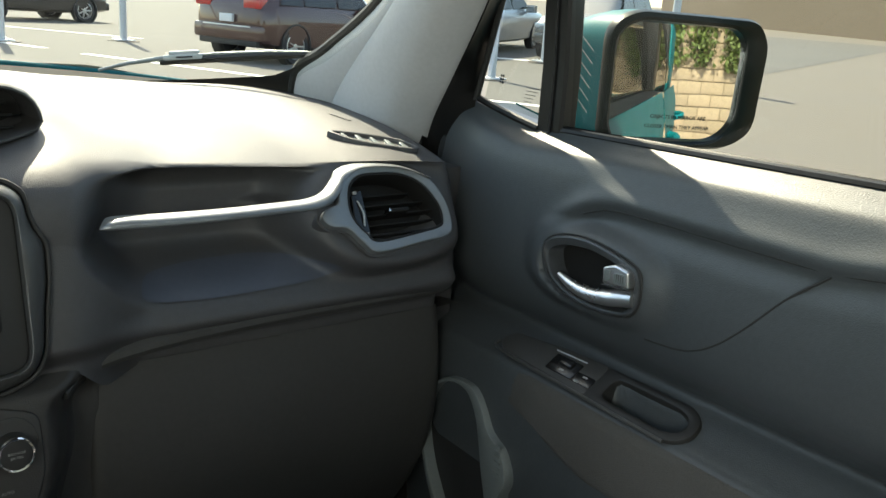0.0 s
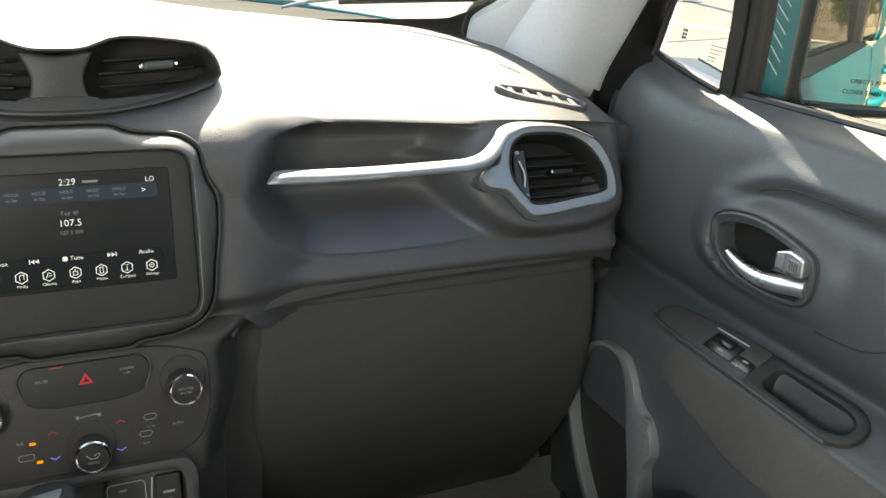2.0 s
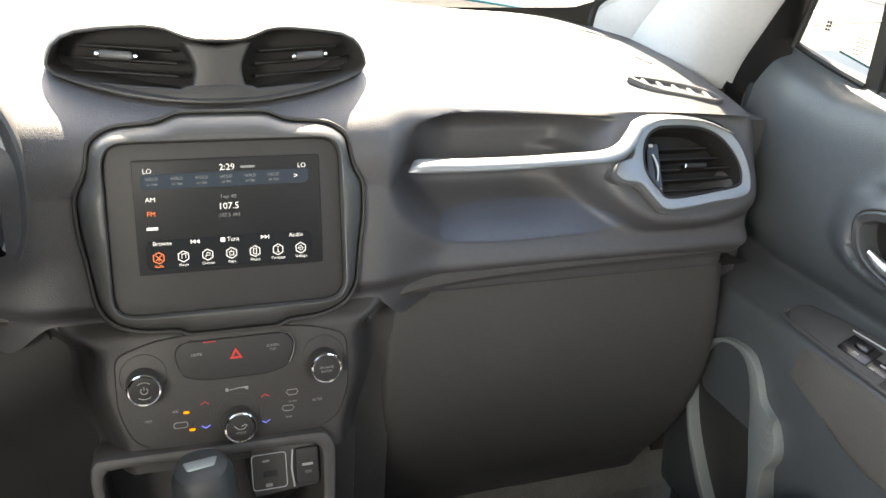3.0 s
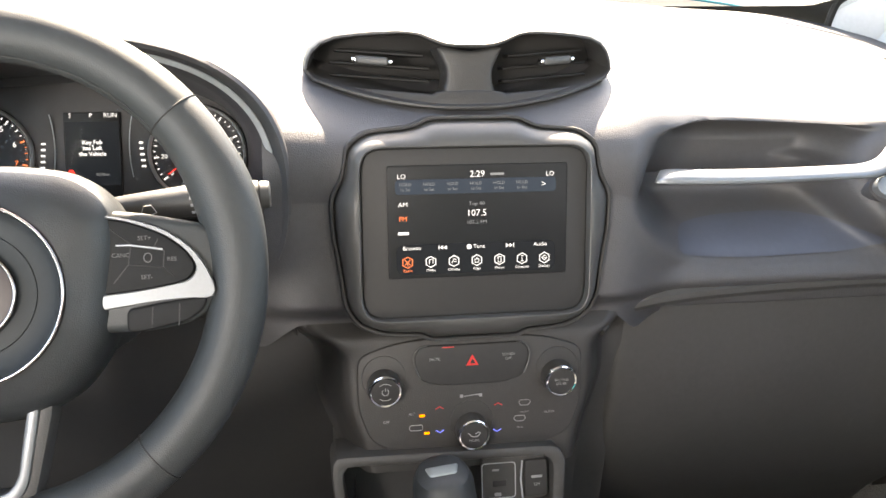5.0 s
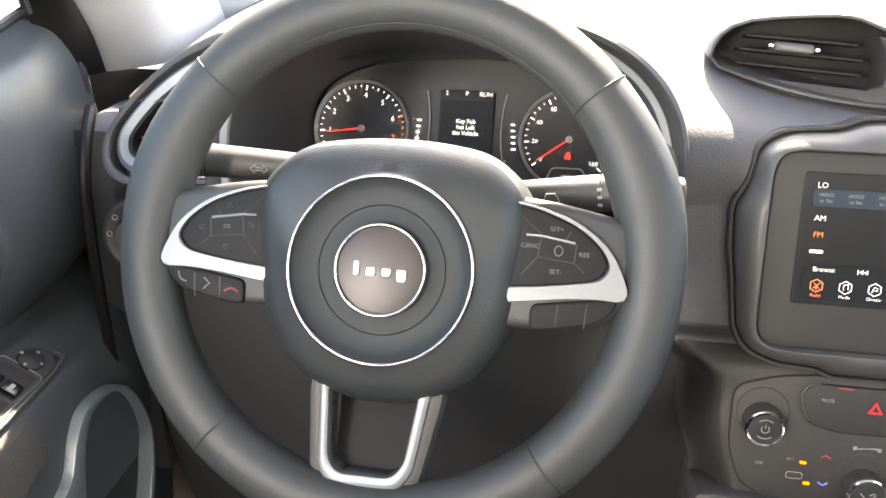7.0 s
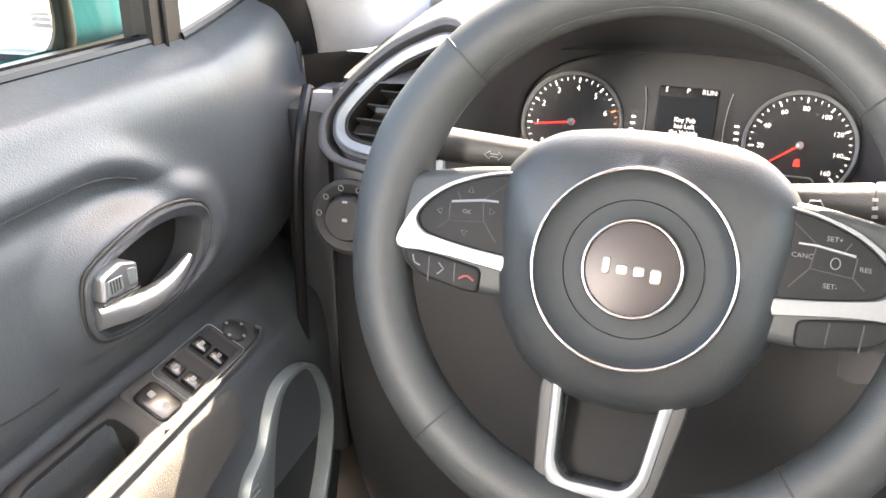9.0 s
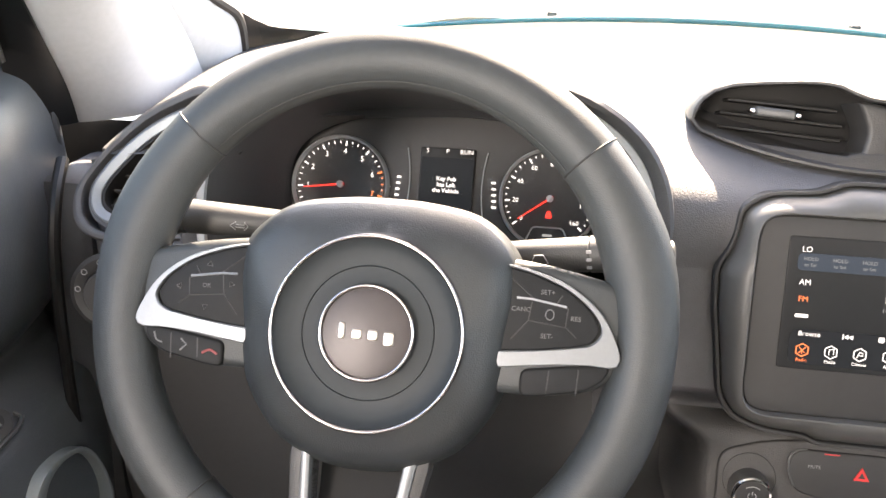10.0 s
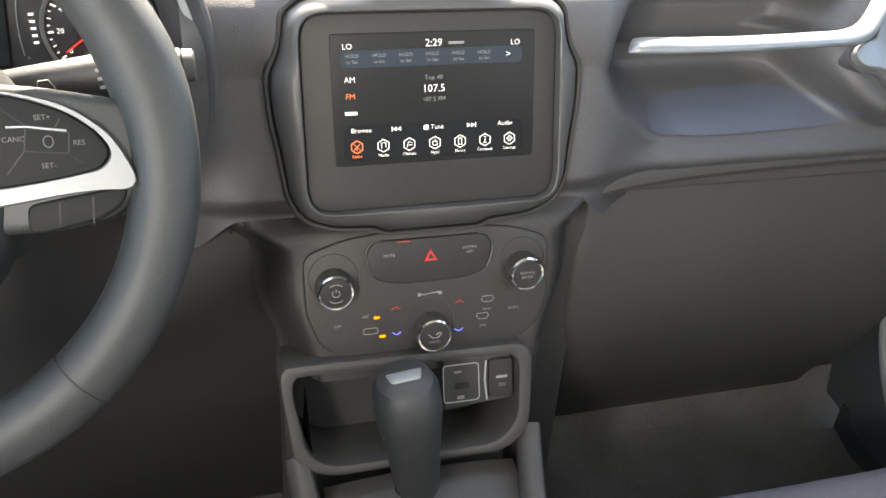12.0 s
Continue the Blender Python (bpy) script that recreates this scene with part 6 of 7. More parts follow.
def build_shell():
    w = thing("windscreen", (0, 0.68, 1.10), "clear windscreen", "windscreen", kind="structure")
    g = part("pane", sheet(30, 14, lambda i, j: Vector(((-0.66 + 1.32 * i) * (1 - 0.14 * j), glass_y((-0.66 + 1.32 * i), 1.085 + 0.44 * j) + 0.035, 1.085 + 0.44 * j))), WINDSCREEN, w)
    g.visible_shadow = False
    def band(i, j):
        x = -0.684 + 1.306 * i
        a = x if x > 0 else max(0.0, -x - 0.062)
        # the foot of the glass turns up in a round corner at the pillars
        z = 1.085 + (0.012 + 0.057 * max(0.0, (a - 0.22) / 0.42) ** 2.4 + 0.065 * max(0.0, (a - 0.575) / 0.05) ** 1.5) * j
        return Vector((x, glass_y(x, z) + 0.028, z))
    part("black_edge_band", sheet(120, 4, band), RUBBER, w, "black band along the foot of the glass")
    cowl = tagged(new("windscreen_cowl"), "black plastic cowl below the windscreen", "cowl")
    cowl.location = (0, 0.8, 1.05)
    part("cowl_panel", sheet(40, 6, lambda i, j: Vector((-0.72 + 1.44 * i, front_y(-0.66 + 1.32 * i) - 0.01 + (1.03 - 0.20 * (-1 + 2 * i) ** 2 - front_y(-0.66 + 1.32 * i)) * j, 1.098 - 0.030 * (-1 + 2 * i) ** 2 - 0.010 * math.sin(math.pi * j)))), COWL, cowl)
    for x, w in ((-0.16, 0.05), (0.02, 0.11), (0.20, 0.02)):
        part("cowl_rib", box((x, 0.86, 1.085), (x + w, 0.868, 1.0935), 0.001), SPEAKER, cowl)
    roof = tagged(new("ceiling", None), "grey fabric headliner", "ceiling", kind="structure")
    roof.location = (0, -0.8, 1.58)
    part("headliner", sheet(20, 20, lambda i, j: Vector(((-0.62 + 1.24 * i), -0.02 - 2.36 * j - 0.10 * (-1 + 2 * i) ** 2, 1.565 + 0.04 * math.sin(math.pi * i) + 0.03 * math.sin(math.pi * j)))), HEADLINER, roof)
    part("roof_skin", sheet(20, 20, lambda i, j: Vector(((-0.66 + 1.32 * i), 0.02 - 2.42 * j - 0.10 * (-1 + 2 * i) ** 2, 1.60 + 0.05 * math.sin(math.pi * i) + 0.03 * math.sin(math.pi * j)))), TEAL, roof)
    part("header", tube([Vector((-0.60 + 1.2 * k / 20, -0.02 - 0.10 * (-1 + 2 * k / 20) ** 2, 1.578 + 0.03 * math.sin(math.pi * k / 20))) for k in range(21)], 0.03, 10), HEADLINER, roof)
    fl = tagged(new("floor"), "black carpeted car floor", "floor", kind="structure")
    fl.location = (0, -0.5, 0.38)
    part("carpet", sheet(20, 30, lambda i, j: Vector((-0.72 + 1.44 * i, 0.42 - 2.6 * j, 0.38 + 0.40 * step(0.12, 0.0, j) + 0.06 * math.exp(-((i - 0.5) / 0.1) ** 2)))), CARPET, fl)
    part("firewall", box((-0.72, 0.40, 0.40), (0.72, 0.43, 1.08)), MATTE, fl)
    for s, nm in ((-1, "wall_left"), (1, "wall_right")):
        kick = tagged(new(nm), "black plastic footwell side wall", "side wall", kind="structure")
        kick.location = (s * 0.7, 0.3, 0.4)
        part("kick_panel", box((0.690 if s > 0 else -0.800, 0.19, 0.38), (0.760 if s > 0 else -0.703, 0.52 if s > 0 else 0.44, 1.088 if s > 0 else 1.066)), SEAL, kick)
        if s < 0:
            # black tube added beside the dash end to stop sun on the door
            part("sun_stop_tube", tube(smooth_loop([(-0.728, 0.05, 0.60), (-0.724, 0.032, 0.80), (-0.718, 0.028, 0.95), (-0.716, 0.040, 1.02), (-0.724, 0.075, 1.055)], 5, False), 0.006, 10), SEAL, kick, "black tube added to stop sun between dash and door")
        part("sill", box((0.690 if s > 0 else -0.80, -1.10, 0.30), (0.80 if s > 0 else -0.690, 0.12, 0.44)), HARD, kick)
    # rear body of the car, seen in the door mirror
    body = thing("rear_body", (0, -1.6, 0.3), "teal painted rear body of the car with dark windows", "car body")
    for s in (-1, 1):
        F = Matrix.Identity(4) if s > 0 else LEFT
        def sp(name, bm, material, parent, label="", smooth=40):
            bm.transform(F)
            return part(name, bm, material, parent, label, smooth)
        sp("side_skin", sheet(40, 14, lambda i, j: Vector((0.775 + 0.085 * math.sin(math.pi * min(1, 0.12 + j * 0.75)) - 0.058 * i, -1.035 - 1.6 * i, belt(-0.9) - 0.006 - 0.75 * j + 0.02 * i))), TEAL, body, "teal painted side")
        sp("rear_window", sheet(10, 8, lambda i, j: Vector((0.763 - 0.026 * i - 0.035 * j ** 1.6, -1.10 - 0.72 * i, belt(-0.9) + 0.01 * i + 0.42 * j))), TINTED, body, "dark tinted window").visible_shadow = False
        sp("quarter_window", sheet(6, 8, lambda i, j: Vector((0.733 - 0.015 * i - 0.035 * j ** 1.6, -1.90 - (0.42 - 0.15 * j) * i, belt(-0.9) + 0.02 + 0.02 * i + 0.36 * j))), TINTED, body, "dark tinted window").visible_shadow = False
        sp("door_post", box((0.70, -1.09, 1.12), (0.765, -1.0, 1.56), 0.01), SEAL, body)
        sp("rear_post", box((0.68, -1.90, 1.12), (0.736, -1.82, 1.56), 0.01), SEAL, body)
        sp("corner_post", box((0.56, -2.62, 1.10), (0.722, -2.30, 1.60), 0.05), TEAL, body)
        sp("roof_rail", tube([(0.655, -0.2, 1.59), (0.675, -0.9, 1.605), (0.67, -1.8, 1.60), (0.64, -2.5, 1.58)], 0.03, 10), TEAL, body)
        sp("door_handle", tube(smooth_loop([(0.842, -1.55, 1.00), (0.875, -1.58, 1.005), (0.878, -1.68, 1.01), (0.840, -1.73, 1.01)], 4, False), 0.014, 10), TEAL, body, "teal door handle")
        sp("front_handle", tube(smooth_loop([(0.860, -0.78, 0.985), (0.890, -0.80, 0.99), (0.893, -0.90, 0.995), (0.862, -0.94, 0.995)], 4, False), 0.014, 10), TEAL, body, "teal door handle")
        sp("fender", sheet(16, 10, lambda i, j: Vector((0.775 + 0.075 * math.sin(math.pi * min(1, 0.12 + j * 0.75)), 0.125 + 1.5 * i, 1.085 - 0.09 * i - 0.60 * j))), TEAL, body, "teal painted fender")
        sp("fender_top", sheet(16, 4, lambda i, j: Vector((0.803 - (0.063 + 0.02 * i) * j, 0.45 + 1.17 * i, 1.085 - 0.09 * (0.325 + 1.17 * i) / 1.5 - 0.010 * j))), TEAL, body, "teal painted fender top")
    part("tailgate", box((-0.72, -2.66, 0.40), (0.72, -2.60, 1.05), 0.03), TEAL, body)
    part("rear_glass", sheet(8, 6, lambda i, j: Vector((-0.62 + 1.24 * i, -2.62 + 0.25 * j, 1.06 + 0.5 * j))), TINTED, body).visible_shadow = False
    # bonnet
    bon = thing("bonnet", (0, 1.4, 1.0), "teal painted bonnet with two black washer jets", "bonnet")
    part("panel", sheet(40, 24, lambda i, j: Vector((-0.74 + 1.48 * i, 1.045 - 0.20 * (-1 + 2 * i) ** 2 + 0.95 * j, 1.106 - 0.040 * (-1 + 2 * i) ** 2 - 0.150 * j - 0.04 * j * j + 0.006 * math.exp(-((abs(-0.74 + 1.48 * i) - 0.45) / 0.06) ** 2)))), TEAL, bon, "teal painted panel", 60)
    part("rear_edge", tube([Vector((-0.70 + 1.40 * k / 40, 1.046 - 0.20 * (-0.946 + 1.892 * k / 40) ** 2, 1.101 - 0.040 * (-0.946 + 1.892 * k / 40) ** 2)) for k in range(41)], 0.006, 10), TEAL, bon)
    for x in (-0.285, 0.285):
        part("washer_jet", box((x - 0.010, 1.08, 1.086), (x + 0.010, 1.10, 1.103), 0.004), RUBBER, bon)
    # wiper; the sun on arm, clip and spoiler edge is in their grey
    wp = thing("windscreen_wiper", (0.5, 0.7, 1.10), "windscreen wiper with a black blade at the glass foot, sunlit parts painted grey", "wiper")
    A, B = Vector((0.449, 0.580, 1.139)), Vector((0.617, 0.368, 1.175))
    W = Matrix.Translation(A.lerp(B, 0.16)) @ pose(0, 0, 0, 0, -7.5, -51.5)
    part("blade", tube([A, A.lerp(B, 0.3) + Vector((0, 0, 0.003)), A.lerp(B, 0.7) + Vector((0, 0, 0.003)), B], [0.0040, 0.0065, 0.0060, 0.0035], 8), SEAL, wp)
    part("spoiler", tube([A.lerp(B, 0.02) + Vector((0, 0, 0.005)), A.lerp(B, 0.35) + Vector((0, 0, 0.010)), A.lerp(B, 0.7) + Vector((0, 0, 0.009)), A.lerp(B, 0.93) + Vector((0, 0, 0.006))], [0.0018, 0.0030, 0.0028, 0.0014], 6), SPEAKER, wp, "spoiler edge on the blade, sun on it painted grey")
    part("end_cap", tube([A.lerp(B, 0.90) + Vector((0, 0, 0.002)), A.lerp(B, 0.97) + Vector((0, 0, 0.002)), B + (B - A) * 0.02], [0.0040, 0.0048, 0.0025], 8), SEAL, wp)
    part("arm", tube([Vector((0.375, 0.66, 1.118)), Vector((0.408, 0.617, 1.134)), A + Vector((0, 0, 0.007)), A.lerp(B, 0.14) + Vector((0, 0, 0.011))], [0.0025, 0.0032, 0.0042, 0.0045], 8), SPEAKER, wp)
    clip = part("clip", box((-0.036, -0.007, 0.003), (0.034, 0.007, 0.012), 0.003, W), SILVER_DULL, wp)
    part("clip_ridge", box((-0.026, -0.005, 0.011), (0.026, 0.005, 0.0175), 0.003, W), SILVER_DULL, clip)
    part("clip_slot", box((-0.012, -0.0074, 0.006), (0.018, 0.0074, 0.009), 0.001, W), SEAL, clip)


def build_seat():
    st = thing("front_seat", (0.36, -0.55, 0.40), "charcoal grey cloth front passenger seat", "car seat", "front seats")
    def cushion(i, j):
        a = -1 + 2 * i
        y = -0.150 - 0.52 * j
        front = math.exp(-j / 0.05)
        return Vector((0.375 + a * (0.255 - 0.01 * front), y, 0.676 + 0.020 * abs(a) ** 3 - 0.05 * front - 0.03 * j + (-0.05 if abs(a) > 0.97 else 0)))
    part("cushion", sheet(40, 30, cushion), SEAT, st, "charcoal cloth cushion", 60)
    part("cushion_front", sheet(40, 8, lambda i, j: Vector((0.375 + (-1 + 2 * i) * 0.245, -0.150 + 0.01 * math.sin(j * 3.0) - 0.03 * j, 0.626 + 0.028 * abs(-1 + 2 * i) ** 3 - 0.18 * j))), SEAT, st)
    part("base", box((0.15, -0.70, 0.40), (0.60, -0.22, 0.60), 0.03), MATTE, st)
    def back(i, j):
        a = -1 + 2 * i
        z = 0.64 + 0.62 * j
        return Vector((0.375 + a * (0.25 - 0.03 * j), -0.80 - 0.20 * j + 0.05 * abs(a) ** 3, z - 0.03 * a * a * j))
    part("backrest", sheet(30, 30, back), SEAT, st)
    return st


# ---- outdoors ----
ASPHALT = surface("asphalt", (0.090, 0.084, 0.076), 0.9, vary=0.25, scale=0.6, fine=40, grain=0.004, grain_scale=120)
CONCRETE = surface("pale_concrete", (0.125, 0.107, 0.088), 0.9, vary=0.12, scale=0.5, fine=20, grain=0.002, grain_scale=90)
LINE_AND_SUN = surface("white_lines_and_sun", (0.75, 0.73, 0.68), 0.8, vary=0.15, fine=30)
BLOCK = surface("tan_wall_block", (0.29, 0.225, 0.155), 0.9, vary=0.2, scale=2, fine=40, grain=0.006, grain_scale=60, rand=0.12)
MORTAR = surface("wall_mortar", (0.22, 0.17, 0.12), 0.95, vary=0.15)
LEAF = surface("ivy_leaf", (0.075, 0.105, 0.022), 0.6, vary=0.5, scale=3, fine=20)
TWIG = surface("dry_twig", (0.16, 0.11, 0.06), 0.9, vary=0.3)
POST = surface("galvanised_post", (0.50, 0.52, 0.54), 0.5, metal=0.2, vary=0.1)
CAR_DARK = surface("dark_maroon_paint", (0.060, 0.022, 0.018), 0.25, metal=0.3, vary=0.05, coat=0.8)
CAR_SILVER = surface("silver_car_paint", (0.42, 0.44, 0.46), 0.3, metal=0.5, vary=0.05, coat=0.6)
CAR_GREY = surface("warm_grey_paint", (0.16, 0.15, 0.13), 0.25, metal=0.3, vary=0.05, coat=0.8)
CAR_BLACK = surface("black_car_paint", (0.012, 0.012, 0.012), 0.25, vary=0.05, coat=0.8)
TYRE = surface("tyre_rubber", (0.02, 0.02, 0.02), 0.8, vary=0.2)
ALLOY = surface("alloy_wheel", (0.55, 0.55, 0.55), 0.3, metal=0.9, vary=0.05)
TAIL = surface("red_lamp_lens", (0.45, 0.02, 0.02), 0.2, vary=0.1, coat=0.5)
CLEAR_LAMP = surface("clear_lamp_lens", (0.6, 0.62, 0.64), 0.15, metal=0.3, vary=0.1)
PLATE = surface("white_plate", (0.7, 0.7, 0.7), 0.5, vary=0.05)


def ground_z(x, y):
    return 0.05 * max(0, x - 9) * step(8, 14, x)


def build_ground():
    tagged(part("ground", sheet(120, 120, lambda i, j: Vector(((-1 + 2 * i) ** 3 * 240 + (-1 + 2 * i) * 30, (-1 + 2 * j) ** 3 * 240 + (-1 + 2 * j) * 30, ground_z((-1 + 2 * i) ** 3 * 240 + (-1 + 2 * i) * 30, 0) if (-1 + 2 * i) < 0.6 else 0.05 * 40))), CONCRETE, None), "pale sunlit concrete ground", "ground", kind="structure")
    # asphalt of the parking rows
    def asph(i, j):
        x = -14 + 46 * i
        y0 = 5.4 + 0.25 * max(0, x)
        y = y0 + (60 - y0) * j
        return Vector((x, y, ground_z(x, y) + 0.006))
    tagged(part("road", sheet(46, 20, asph), ASPHALT, None), "grey asphalt of the parking rows", "asphalt", kind="structure")
    marks = thing("parking_lines", (5, 14, 0), "worn white parking lines, and strips of sun painted white", "road marking", kind="structure")
    # strips of sun on the asphalt are painted white among the lines
    for a, b, w in (((1.0, 21.6), (2.9, 18.2), 0.20), ((3.05, 17.8), (3.9, 15.9), 0.20), ((4.3, 14.9), (6.5, 10.6), 0.22), ((-6, 17.6), (3.2, 17.0), 0.10), ((6.0, 15.6), (8.5, 15.9), 0.10), ((7.6, 9.5), (9.0, 7.4), 0.22), ((12.6, 16.4), (14.2, 12.6), 0.25), ((3.6, 23.5), (7.0, 19.8), 0.2)):
        A, B = Vector(a), Vector(b)
        d = (B - A).normalized()
        q = Vector((-d.y, d.x)) * w / 2
        bm = bmesh.new()
        n = 12
        L = [[Vector((*(A.lerp(B, k / n) + s * q * (1 + 0.1 * noise.noise(Vector((k, s * 3, a[0]))))), 0)) for s in (-1, 1)] for k in range(n + 1)]
        for row in L:
            for v in row:
                v.z = ground_z(v.x, v.y) + 0.012
        loft(bm, L, closed=False)
        part("line", bm, LINE_AND_SUN, marks, smooth=0)


def build_wheel_of(car, M, r, face):
    wh = part("wheel", turned([(r * 0.70, -0.10), (r * 0.94, -0.11), (r, -0.08), (r, 0.08), (r * 0.94, 0.11), (r * 0.70, 0.10)], M, 40), TYRE, car, "black tyre")
    part("rim_ring", turned([(r * 0.70, 0.0), (r * 0.72, 0.10), (r * 0.66, 0.105), (r * 0.63, 0.08), (r * 0.62, 0.0)], M, 40), ALLOY, wh)
    part("hub_disc", turned([(r * 0.63, 0.0), (0.0, 0.01)], M, 24), MATTE, wh)
    for k in range(7):
        a = 2 * math.pi * k / 7
        part("spoke", box((0.02, -r * 0.055, 0.05), (r * 0.66, r * 0.055, 0.095), 0.008, M @ pose(0, 0, 0, 0, 0, math.degrees(a))), ALLOY, wh)
    part("hub_cap", turned([(r * 0.16, 0.04), (r * 0.15, 0.10), (0.0, 0.105)], M, 20), ALLOY, wh)


def build_car(name, M, paint, label, group="parked cars", scale=1.0, length=4.6):
    """A parked estate or off-road car that heads along +x of M, standing on z = 0."""
    car = thing(name, M.translation, label, "parked car", group)
    L = length / 2
    # half sections along the car: x, sill height, shoulder height, roof height, width, roof width
    def P(v):
        return M @ (Vector(v) * scale)
    stations = [(-L, 0.42, 0.95, 1.02, 0.78, 0.60), (-L + 0.06, 0.34, 1.02, 1.18, 0.86, 0.64), (-L + 0.35, 0.30, 1.05, 1.52, 0.91, 0.66), (-L + 0.9, 0.28, 1.05, 1.64, 0.92, 0.68), (0.0, 0.27, 1.03, 1.66, 0.92, 0.68),
                (L - 1.75, 0.27, 1.01, 1.60, 0.92, 0.66), (L - 1.15, 0.28, 0.99, 1.08, 0.92, 0.72), (L - 0.5, 0.30, 0.93, 0.98, 0.90, 0.72), (L - 0.08, 0.34, 0.80, 0.84, 0.82, 0.66), (L, 0.42, 0.70, 0.72, 0.70, 0.6)]
    rings = []
    for x, a, b, c, w, rw in stations:
        half = [(0, a - 0.03), (w * 0.8, a - 0.02), (w * 0.97, a + 0.05), (w, (a + b) / 2), (w * 0.98, b - 0.06), (w * 0.94, b)]
        if c > b + 0.2:
            half += [(rw + (w * 0.94 - rw) * 0.5, (b + c) / 2), (rw, c - 0.06), (rw * 0.85, c - 0.01)]
        else:
            half += [(w * 0.88, b + 0.02), (w * 0.75, c), (rw * 0.7, c)]
        half.append((0, c))
        full = [P((x, -y, z)) for y, z in half] + [P((x, y, z)) for y, z in half[::-1][1:-1]]
        rings.append(full)
    part("body", loft(bmesh.new(), rings, cap=(True, True)), paint, car, smooth=45)
    for s in (-1, 1):
        for x0, x1, t0, t1 in ((-L + 0.45, -L + 1.05, -L + 0.62, -L + 1.05), (-L + 1.12, -L + 2.05, -L + 1.12, -L + 2.05), (-L + 2.12, L - 1.45, -L + 2.12, L - 1.85)):
            pts = [P((x0, s * 0.875, 1.08)), P((x1, s * 0.875, 1.08)), P((t1, s * 0.735, 1.52)), P((t0, s * 0.735, 1.52))]
            bm = bmesh.new()
            bm.faces.new([bm.verts.new(p) for p in pts])
            part("side_window", bm, GLOSSY, car, "dark side window")
        for x in (-L + 0.85, L - 0.9):
            Wm = M @ Matrix.Scale(scale, 4) @ frame_at((x, s * 0.80, 0.345), (1, 0, 0), (0, s, 0))
            part("wheel_arch", turned([(0.40, -0.05), (0.405, 0.135), (0.38, 0.137), (0.37, 0.0)], Wm, 36), MATTE, car)
            build_wheel_of(car, Wm, 0.345, s)
        part("tail_lamp", box((-L - 0.01, s * 0.62 - 0.17, 0.98), (-L + 0.22, s * 0.62 + 0.24, 1.16), 0.03, M @ Matrix.Scale(scale, 4)), TAIL, car, "red tail lamp")
        part("rear_reflector", box((-L - 0.015, s * 0.60 - 0.10, 0.60), (-L + 0.05, s * 0.60 + 0.10, 0.64), 0.01, M @ Matrix.Scale(scale, 4)), TAIL, car)
        part("headlamp", box((L - 0.32, s * 0.66 - 0.16, 0.70), (L - 0.02, s * 0.66 + 0.16, 0.82), 0.04, M @ Matrix.Scale(scale, 4)), CLEAR_LAMP, car, "clear headlamp")
        part("mirror", box((L - 1.70, s * 0.93, 1.02), (L - 1.52, s * 1.10, 1.14), 0.03, M @ Matrix.Scale(scale, 4)), paint, car)
    part("rear_bumper", box((-L - 0.06, -0.86, 0.40), (-L + 0.12, 0.86, 0.68), 0.06, M @ Matrix.Scale(scale, 4)), paint, car)
    part("bumper_trim", box((-L - 0.065, -0.60, 0.64), (-L + 0.0, 0.60, 0.668), 0.01, M @ Matrix.Scale(scale, 4)), ALLOY, car)
    part("rear_valance", box((-L - 0.03, -0.75, 0.30), (-L + 0.2, 0.75, 0.42), 0.04, M @ Matrix.Scale(scale, 4)), MATTE, car)
    part("plate", box((-L - 0.075, -0.16, 0.72), (-L - 0.01, 0.16, 0.86), 0.005, M @ Matrix.Scale(scale, 4)), PLATE, car, "white plate")
    part("rear_glass", loft(bmesh.new(), [[P((-L + 0.06, -0.62, 1.14)), P((-L + 0.06, 0.62, 1.14))], [P((-L + 0.30, -0.56, 1.46)), P((-L + 0.30, 0.56, 1.46))]], closed=False), GLOSSY, car)
    part("front_bumper", box((L - 0.15, -0.80, 0.36), (L + 0.05, 0.80, 0.60), 0.06, M @ Matrix.Scale(scale, 4)), paint, car)
    return car


def build_posts():
    for x, y, h in ((3.47, 17.3, 3.0), (6.2, 18.7, 3.0), (10.6, 11.3, 3.0), (13.8, 13.2, 3.0), (13.6, 9.6, 3.0)):
        z = ground_z(x, y)
        p = thing("carport_post", (x, y, z), "grey steel carport post on a bolted base plate", "post", "carport posts")
        T = Matrix.Translation((x, y, z))
        part("pole", turned([(0.075, 0.0), (0.075, h)], T, 16), POST, p)
        part("base_plate", box((-0.20, -0.20, 0.0), (0.20, 0.20, 0.05), 0.008, T), POST, p)
        part("footing", turned([(0.36, 0.0), (0.34, 0.035), (0.0, 0.04)], T @ Matrix.Translation((0, 0, -0.012)), 24), CONCRETE, p)
        for a in range(4):
            part("bolt", turned([(0.018, 0.05), (0.018, 0.075), (0.0, 0.08)], T @ Matrix.Translation((0.15 * math.cos(a * math.pi / 2 + 0.785), 0.15 * math.sin(a * math.pi / 2 + 0.785), 0)), 8), POST, p)


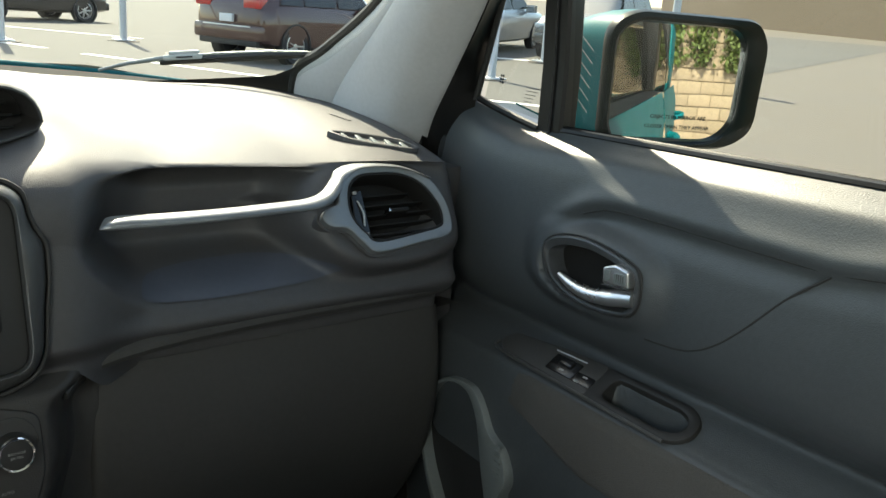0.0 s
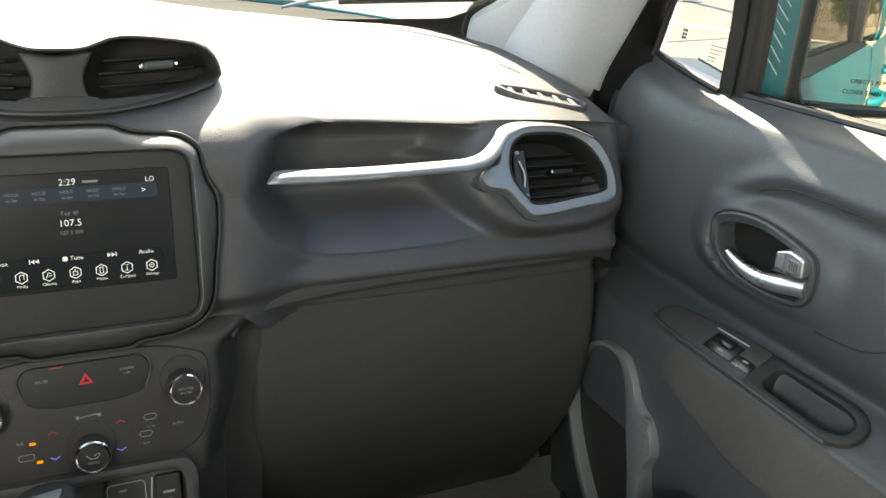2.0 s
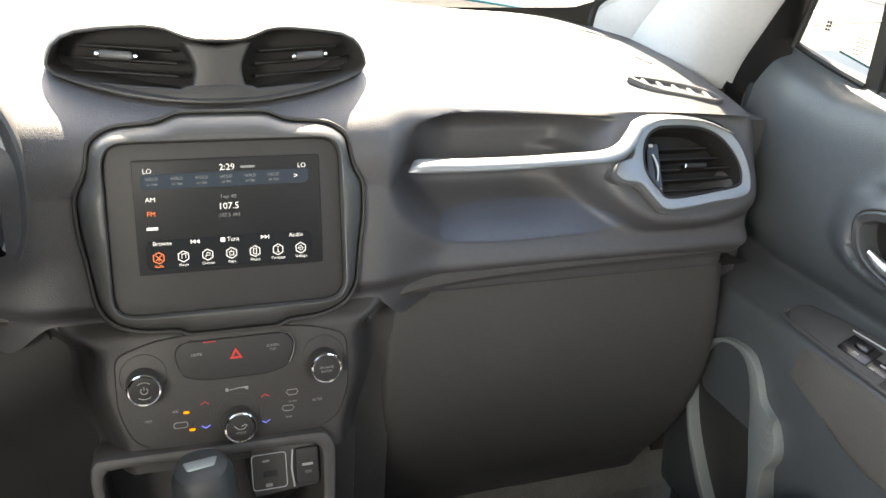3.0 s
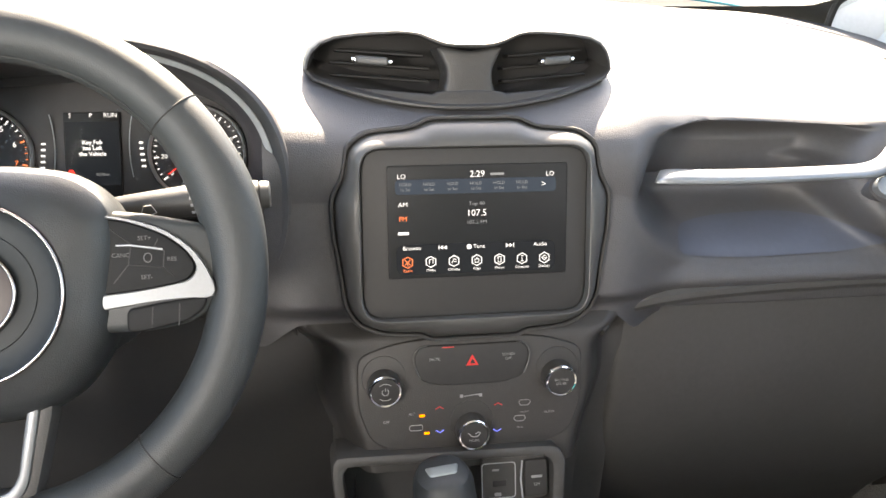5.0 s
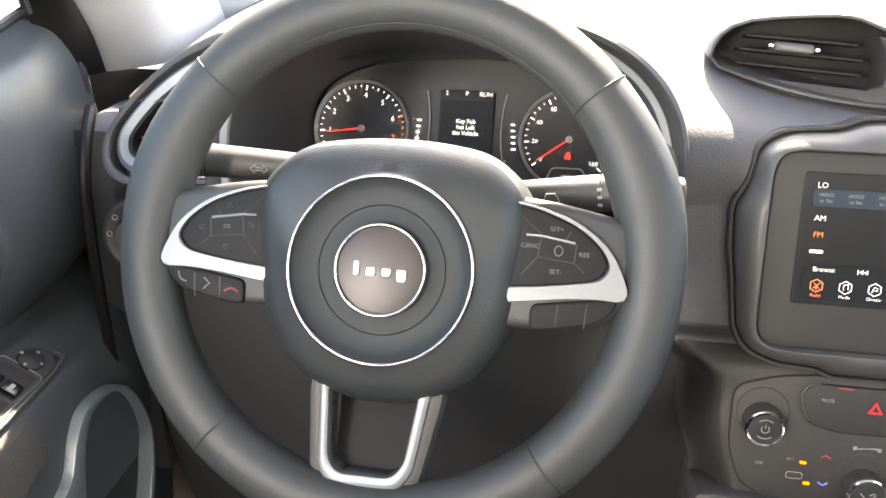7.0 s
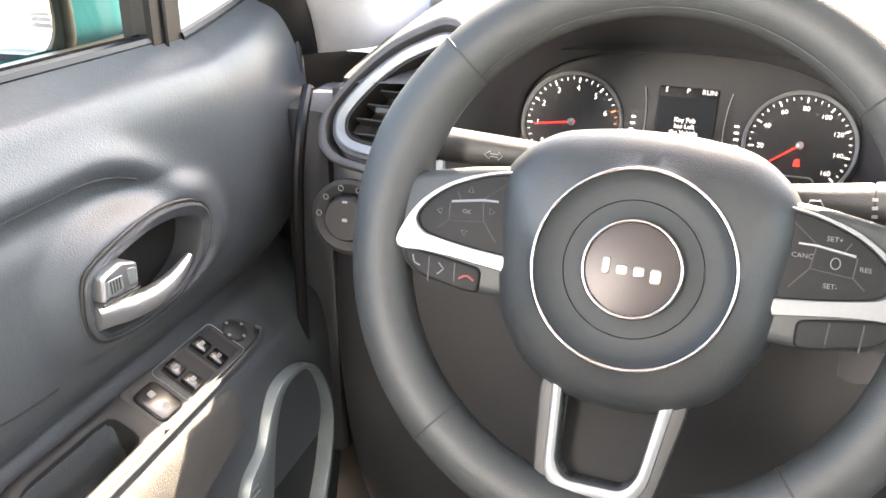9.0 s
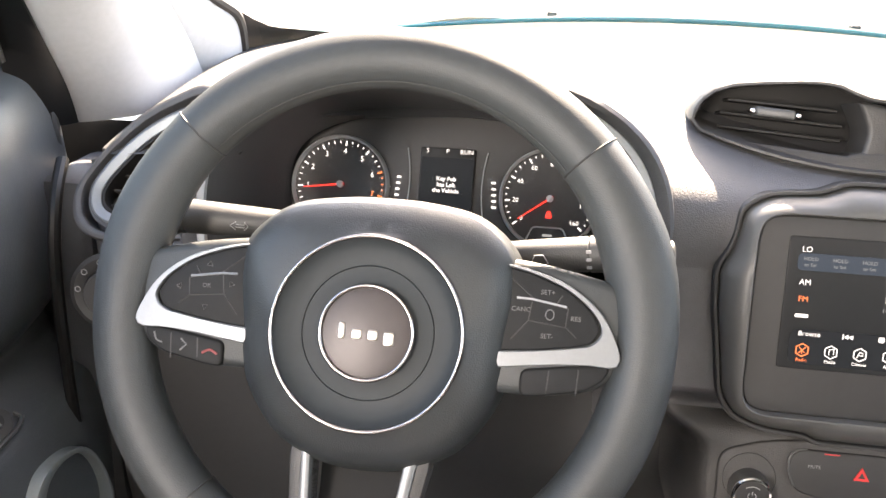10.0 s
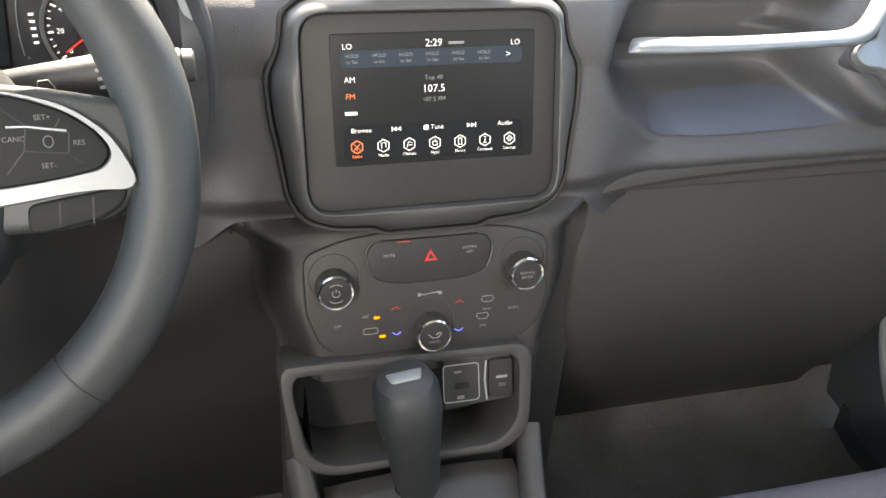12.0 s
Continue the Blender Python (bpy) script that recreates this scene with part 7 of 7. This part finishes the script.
def block_wall(name, origin, u, length, height, rows, label, group, pieces=True, block=(0.40, 0.20)):
    """A wall of blocks: a mortar core with the blocks standing proud of it on the side that faces the car."""
    u = Vector(u).normalized()
    n = Vector((u.y, -u.x, 0))
    M = Matrix(((u.x, n.x, 0, origin[0]), (u.y, n.y, 0, origin[1]), (0, 0, 1, origin[2]), (0, 0, 0, 1)))
    w = thing(name, origin, label, "wall", group, kind="structure")
    part("core", box((0, -0.18, -0.2), (length, -0.006, height - 0.01), 0, M), MORTAR, w)
    bw, bh = block
    me = mesh_of("block", box((0.009, -0.10, 0.009), (bw - 0.009, 0.014, bh - 0.009), 0.006), BLOCK, 30)
    nrow, ncol = int(height / bh), int(length / bw)
    for r in range(nrow):
        for k in range(ncol):
            ob = put("block", me, w)
            ob.matrix_parent_inverse = Matrix.Identity(4)
            ob.matrix_local = Matrix.Translation(-Vector(origin)) @ M @ Matrix.Translation((k * bw + (bw / 2 if r % 2 else 0), random.uniform(-0.003, 0.003), r * bh))
    part("coping", box((-0.02, -0.22, height), (length + 0.02, 0.04, height + 0.06), 0.01, M), BLOCK, w)
    return w, M


def ivy(name, M, length, top, n, label, seed):
    rnd = random.Random(seed)
    iv = thing(name, M @ Vector((length / 2, 0, 0)), label, "ivy")
    strands = [(rnd.uniform(0, length), rnd.uniform(0.5, 1.5)) for _ in range(int(length * 5))]
    verts, faces = [], []
    for _ in range(n):
        if rnd.random() < 0.55:
            x, d, z = rnd.uniform(0, length), rnd.uniform(-0.25, 0.35), top + rnd.gauss(0.02, 0.26)
            x += 0.3 * math.sin(z * 5)
        else:
            sx, dl = rnd.choice(strands)
            z = top - dl * rnd.random() ** 1.3
            x, d = sx + rnd.gauss(0, 0.05 + 0.05 * (z < top)), 0.06 + abs(rnd.gauss(0, 0.07))
        c = M @ Vector((x, d, z))
        q = Euler((rnd.uniform(-0.9, 0.9) + 1.2, rnd.uniform(-0.9, 0.9), rnd.uniform(0, 6.28))).to_matrix()
        s = rnd.uniform(0.022, 0.048)
        k = len(verts)
        for p in ((0, -1, 0), (0.75, -0.2, 0.15), (0.45, 0.7, 0), (0, 1.1, -0.15), (-0.45, 0.7, 0), (-0.75, -0.2, 0.15)):
            verts.append(c + q @ (Vector(p) * s))
        faces += [(k, k + 1, k + 2, k + 3), (k, k + 3, k + 4, k + 5)]
    me = bpy.data.meshes.new("leaves")
    me.from_pydata(verts, [], faces)
    me.materials.append(LEAF)
    tagged(put("leaves", me, iv), "green hanging leaves", kind="stuff")
    stems = []
    for sx, dl in strands[::2]:
        stems.append(tube([M @ Vector((sx + 0.05 * math.sin(3 * t + sx), 0.05, top - dl * t)) for t in (0, 0.3, 0.6, 1.0)], [0.010, 0.008, 0.006, 0.003], 5))
    tagged(part("stems", joined(*stems), TWIG, iv), kind="stuff")
    return iv


# ---- put everything in its place ----
build_dashboard()
build_glove_box()
build_lower_panels()
build_center_vents()
build_infotainment()
build_center_stack()
build_console()
build_shifter()
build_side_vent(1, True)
build_side_vent(-1, False)
build_defroster(1)
build_wheel()
build_column()
build_cluster()
build_light_switch()
build_door(1)
build_door(-1)
build_mirror(1)
build_mirror(-1)
build_pillar(1)
build_pillar(-1)
build_shell()
passenger_seat = build_seat()
bpy.context.view_layer.update()
# unseen driver seat, added to keep rear light off the footwell
driver_seat = copy_thing(passenger_seat, Matrix.Translation((-0.42, -0.61, 0.40)))
tagged(driver_seat, "charcoal grey cloth driver seat, out of view, blocks rear light", "car seat", "front seats")
build_ground()
build_posts()
build_car("parked_car", Matrix.Translation((8.87, 15.12, 0)) @ pose(0, 0, 0, 0, 0, 20), CAR_DARK, "dark maroon off-road car parked with its tail showing")
build_car("parked_car", Matrix.Translation((14.96, 16.7, ground_z(14.96, 0))) @ pose(0, 0, 0, 0, -2.6, 24), CAR_SILVER, "silver car parked beyond the carport posts")
build_car("parked_car", Matrix.Translation((16.7, 14.3, ground_z(16.7, 0))) @ pose(0, 0, 0, 0, 2.6, 204), CAR_GREY, "warm grey car parked beyond the carport posts")
build_car("parked_car", Matrix.Translation((6.0, 27.0, 0)) @ pose(0, 0, 0, 0, 0, 20), CAR_BLACK, "black car parked far off in the shade")
wall_far, MF = block_wall("wall_east", (31.5, 4.0, ground_z(31.5, 0)), (0.35, 0.94, 0), 30, 3.0, 7, "tan concrete block wall along the drive", "walls", block=(1.9, 0.75))
wall_back, MB = block_wall("wall_south", (8.4, -6.4, 0), (-1, 0.10, 0), 10.0, 2.8, 14, "tan concrete block wall behind the car", "walls", block=(0.4, 0.2))
ivy("hanging_ivy", MB, 10.0, 2.85, 52000, "green ivy hanging over the tan block wall", 5)
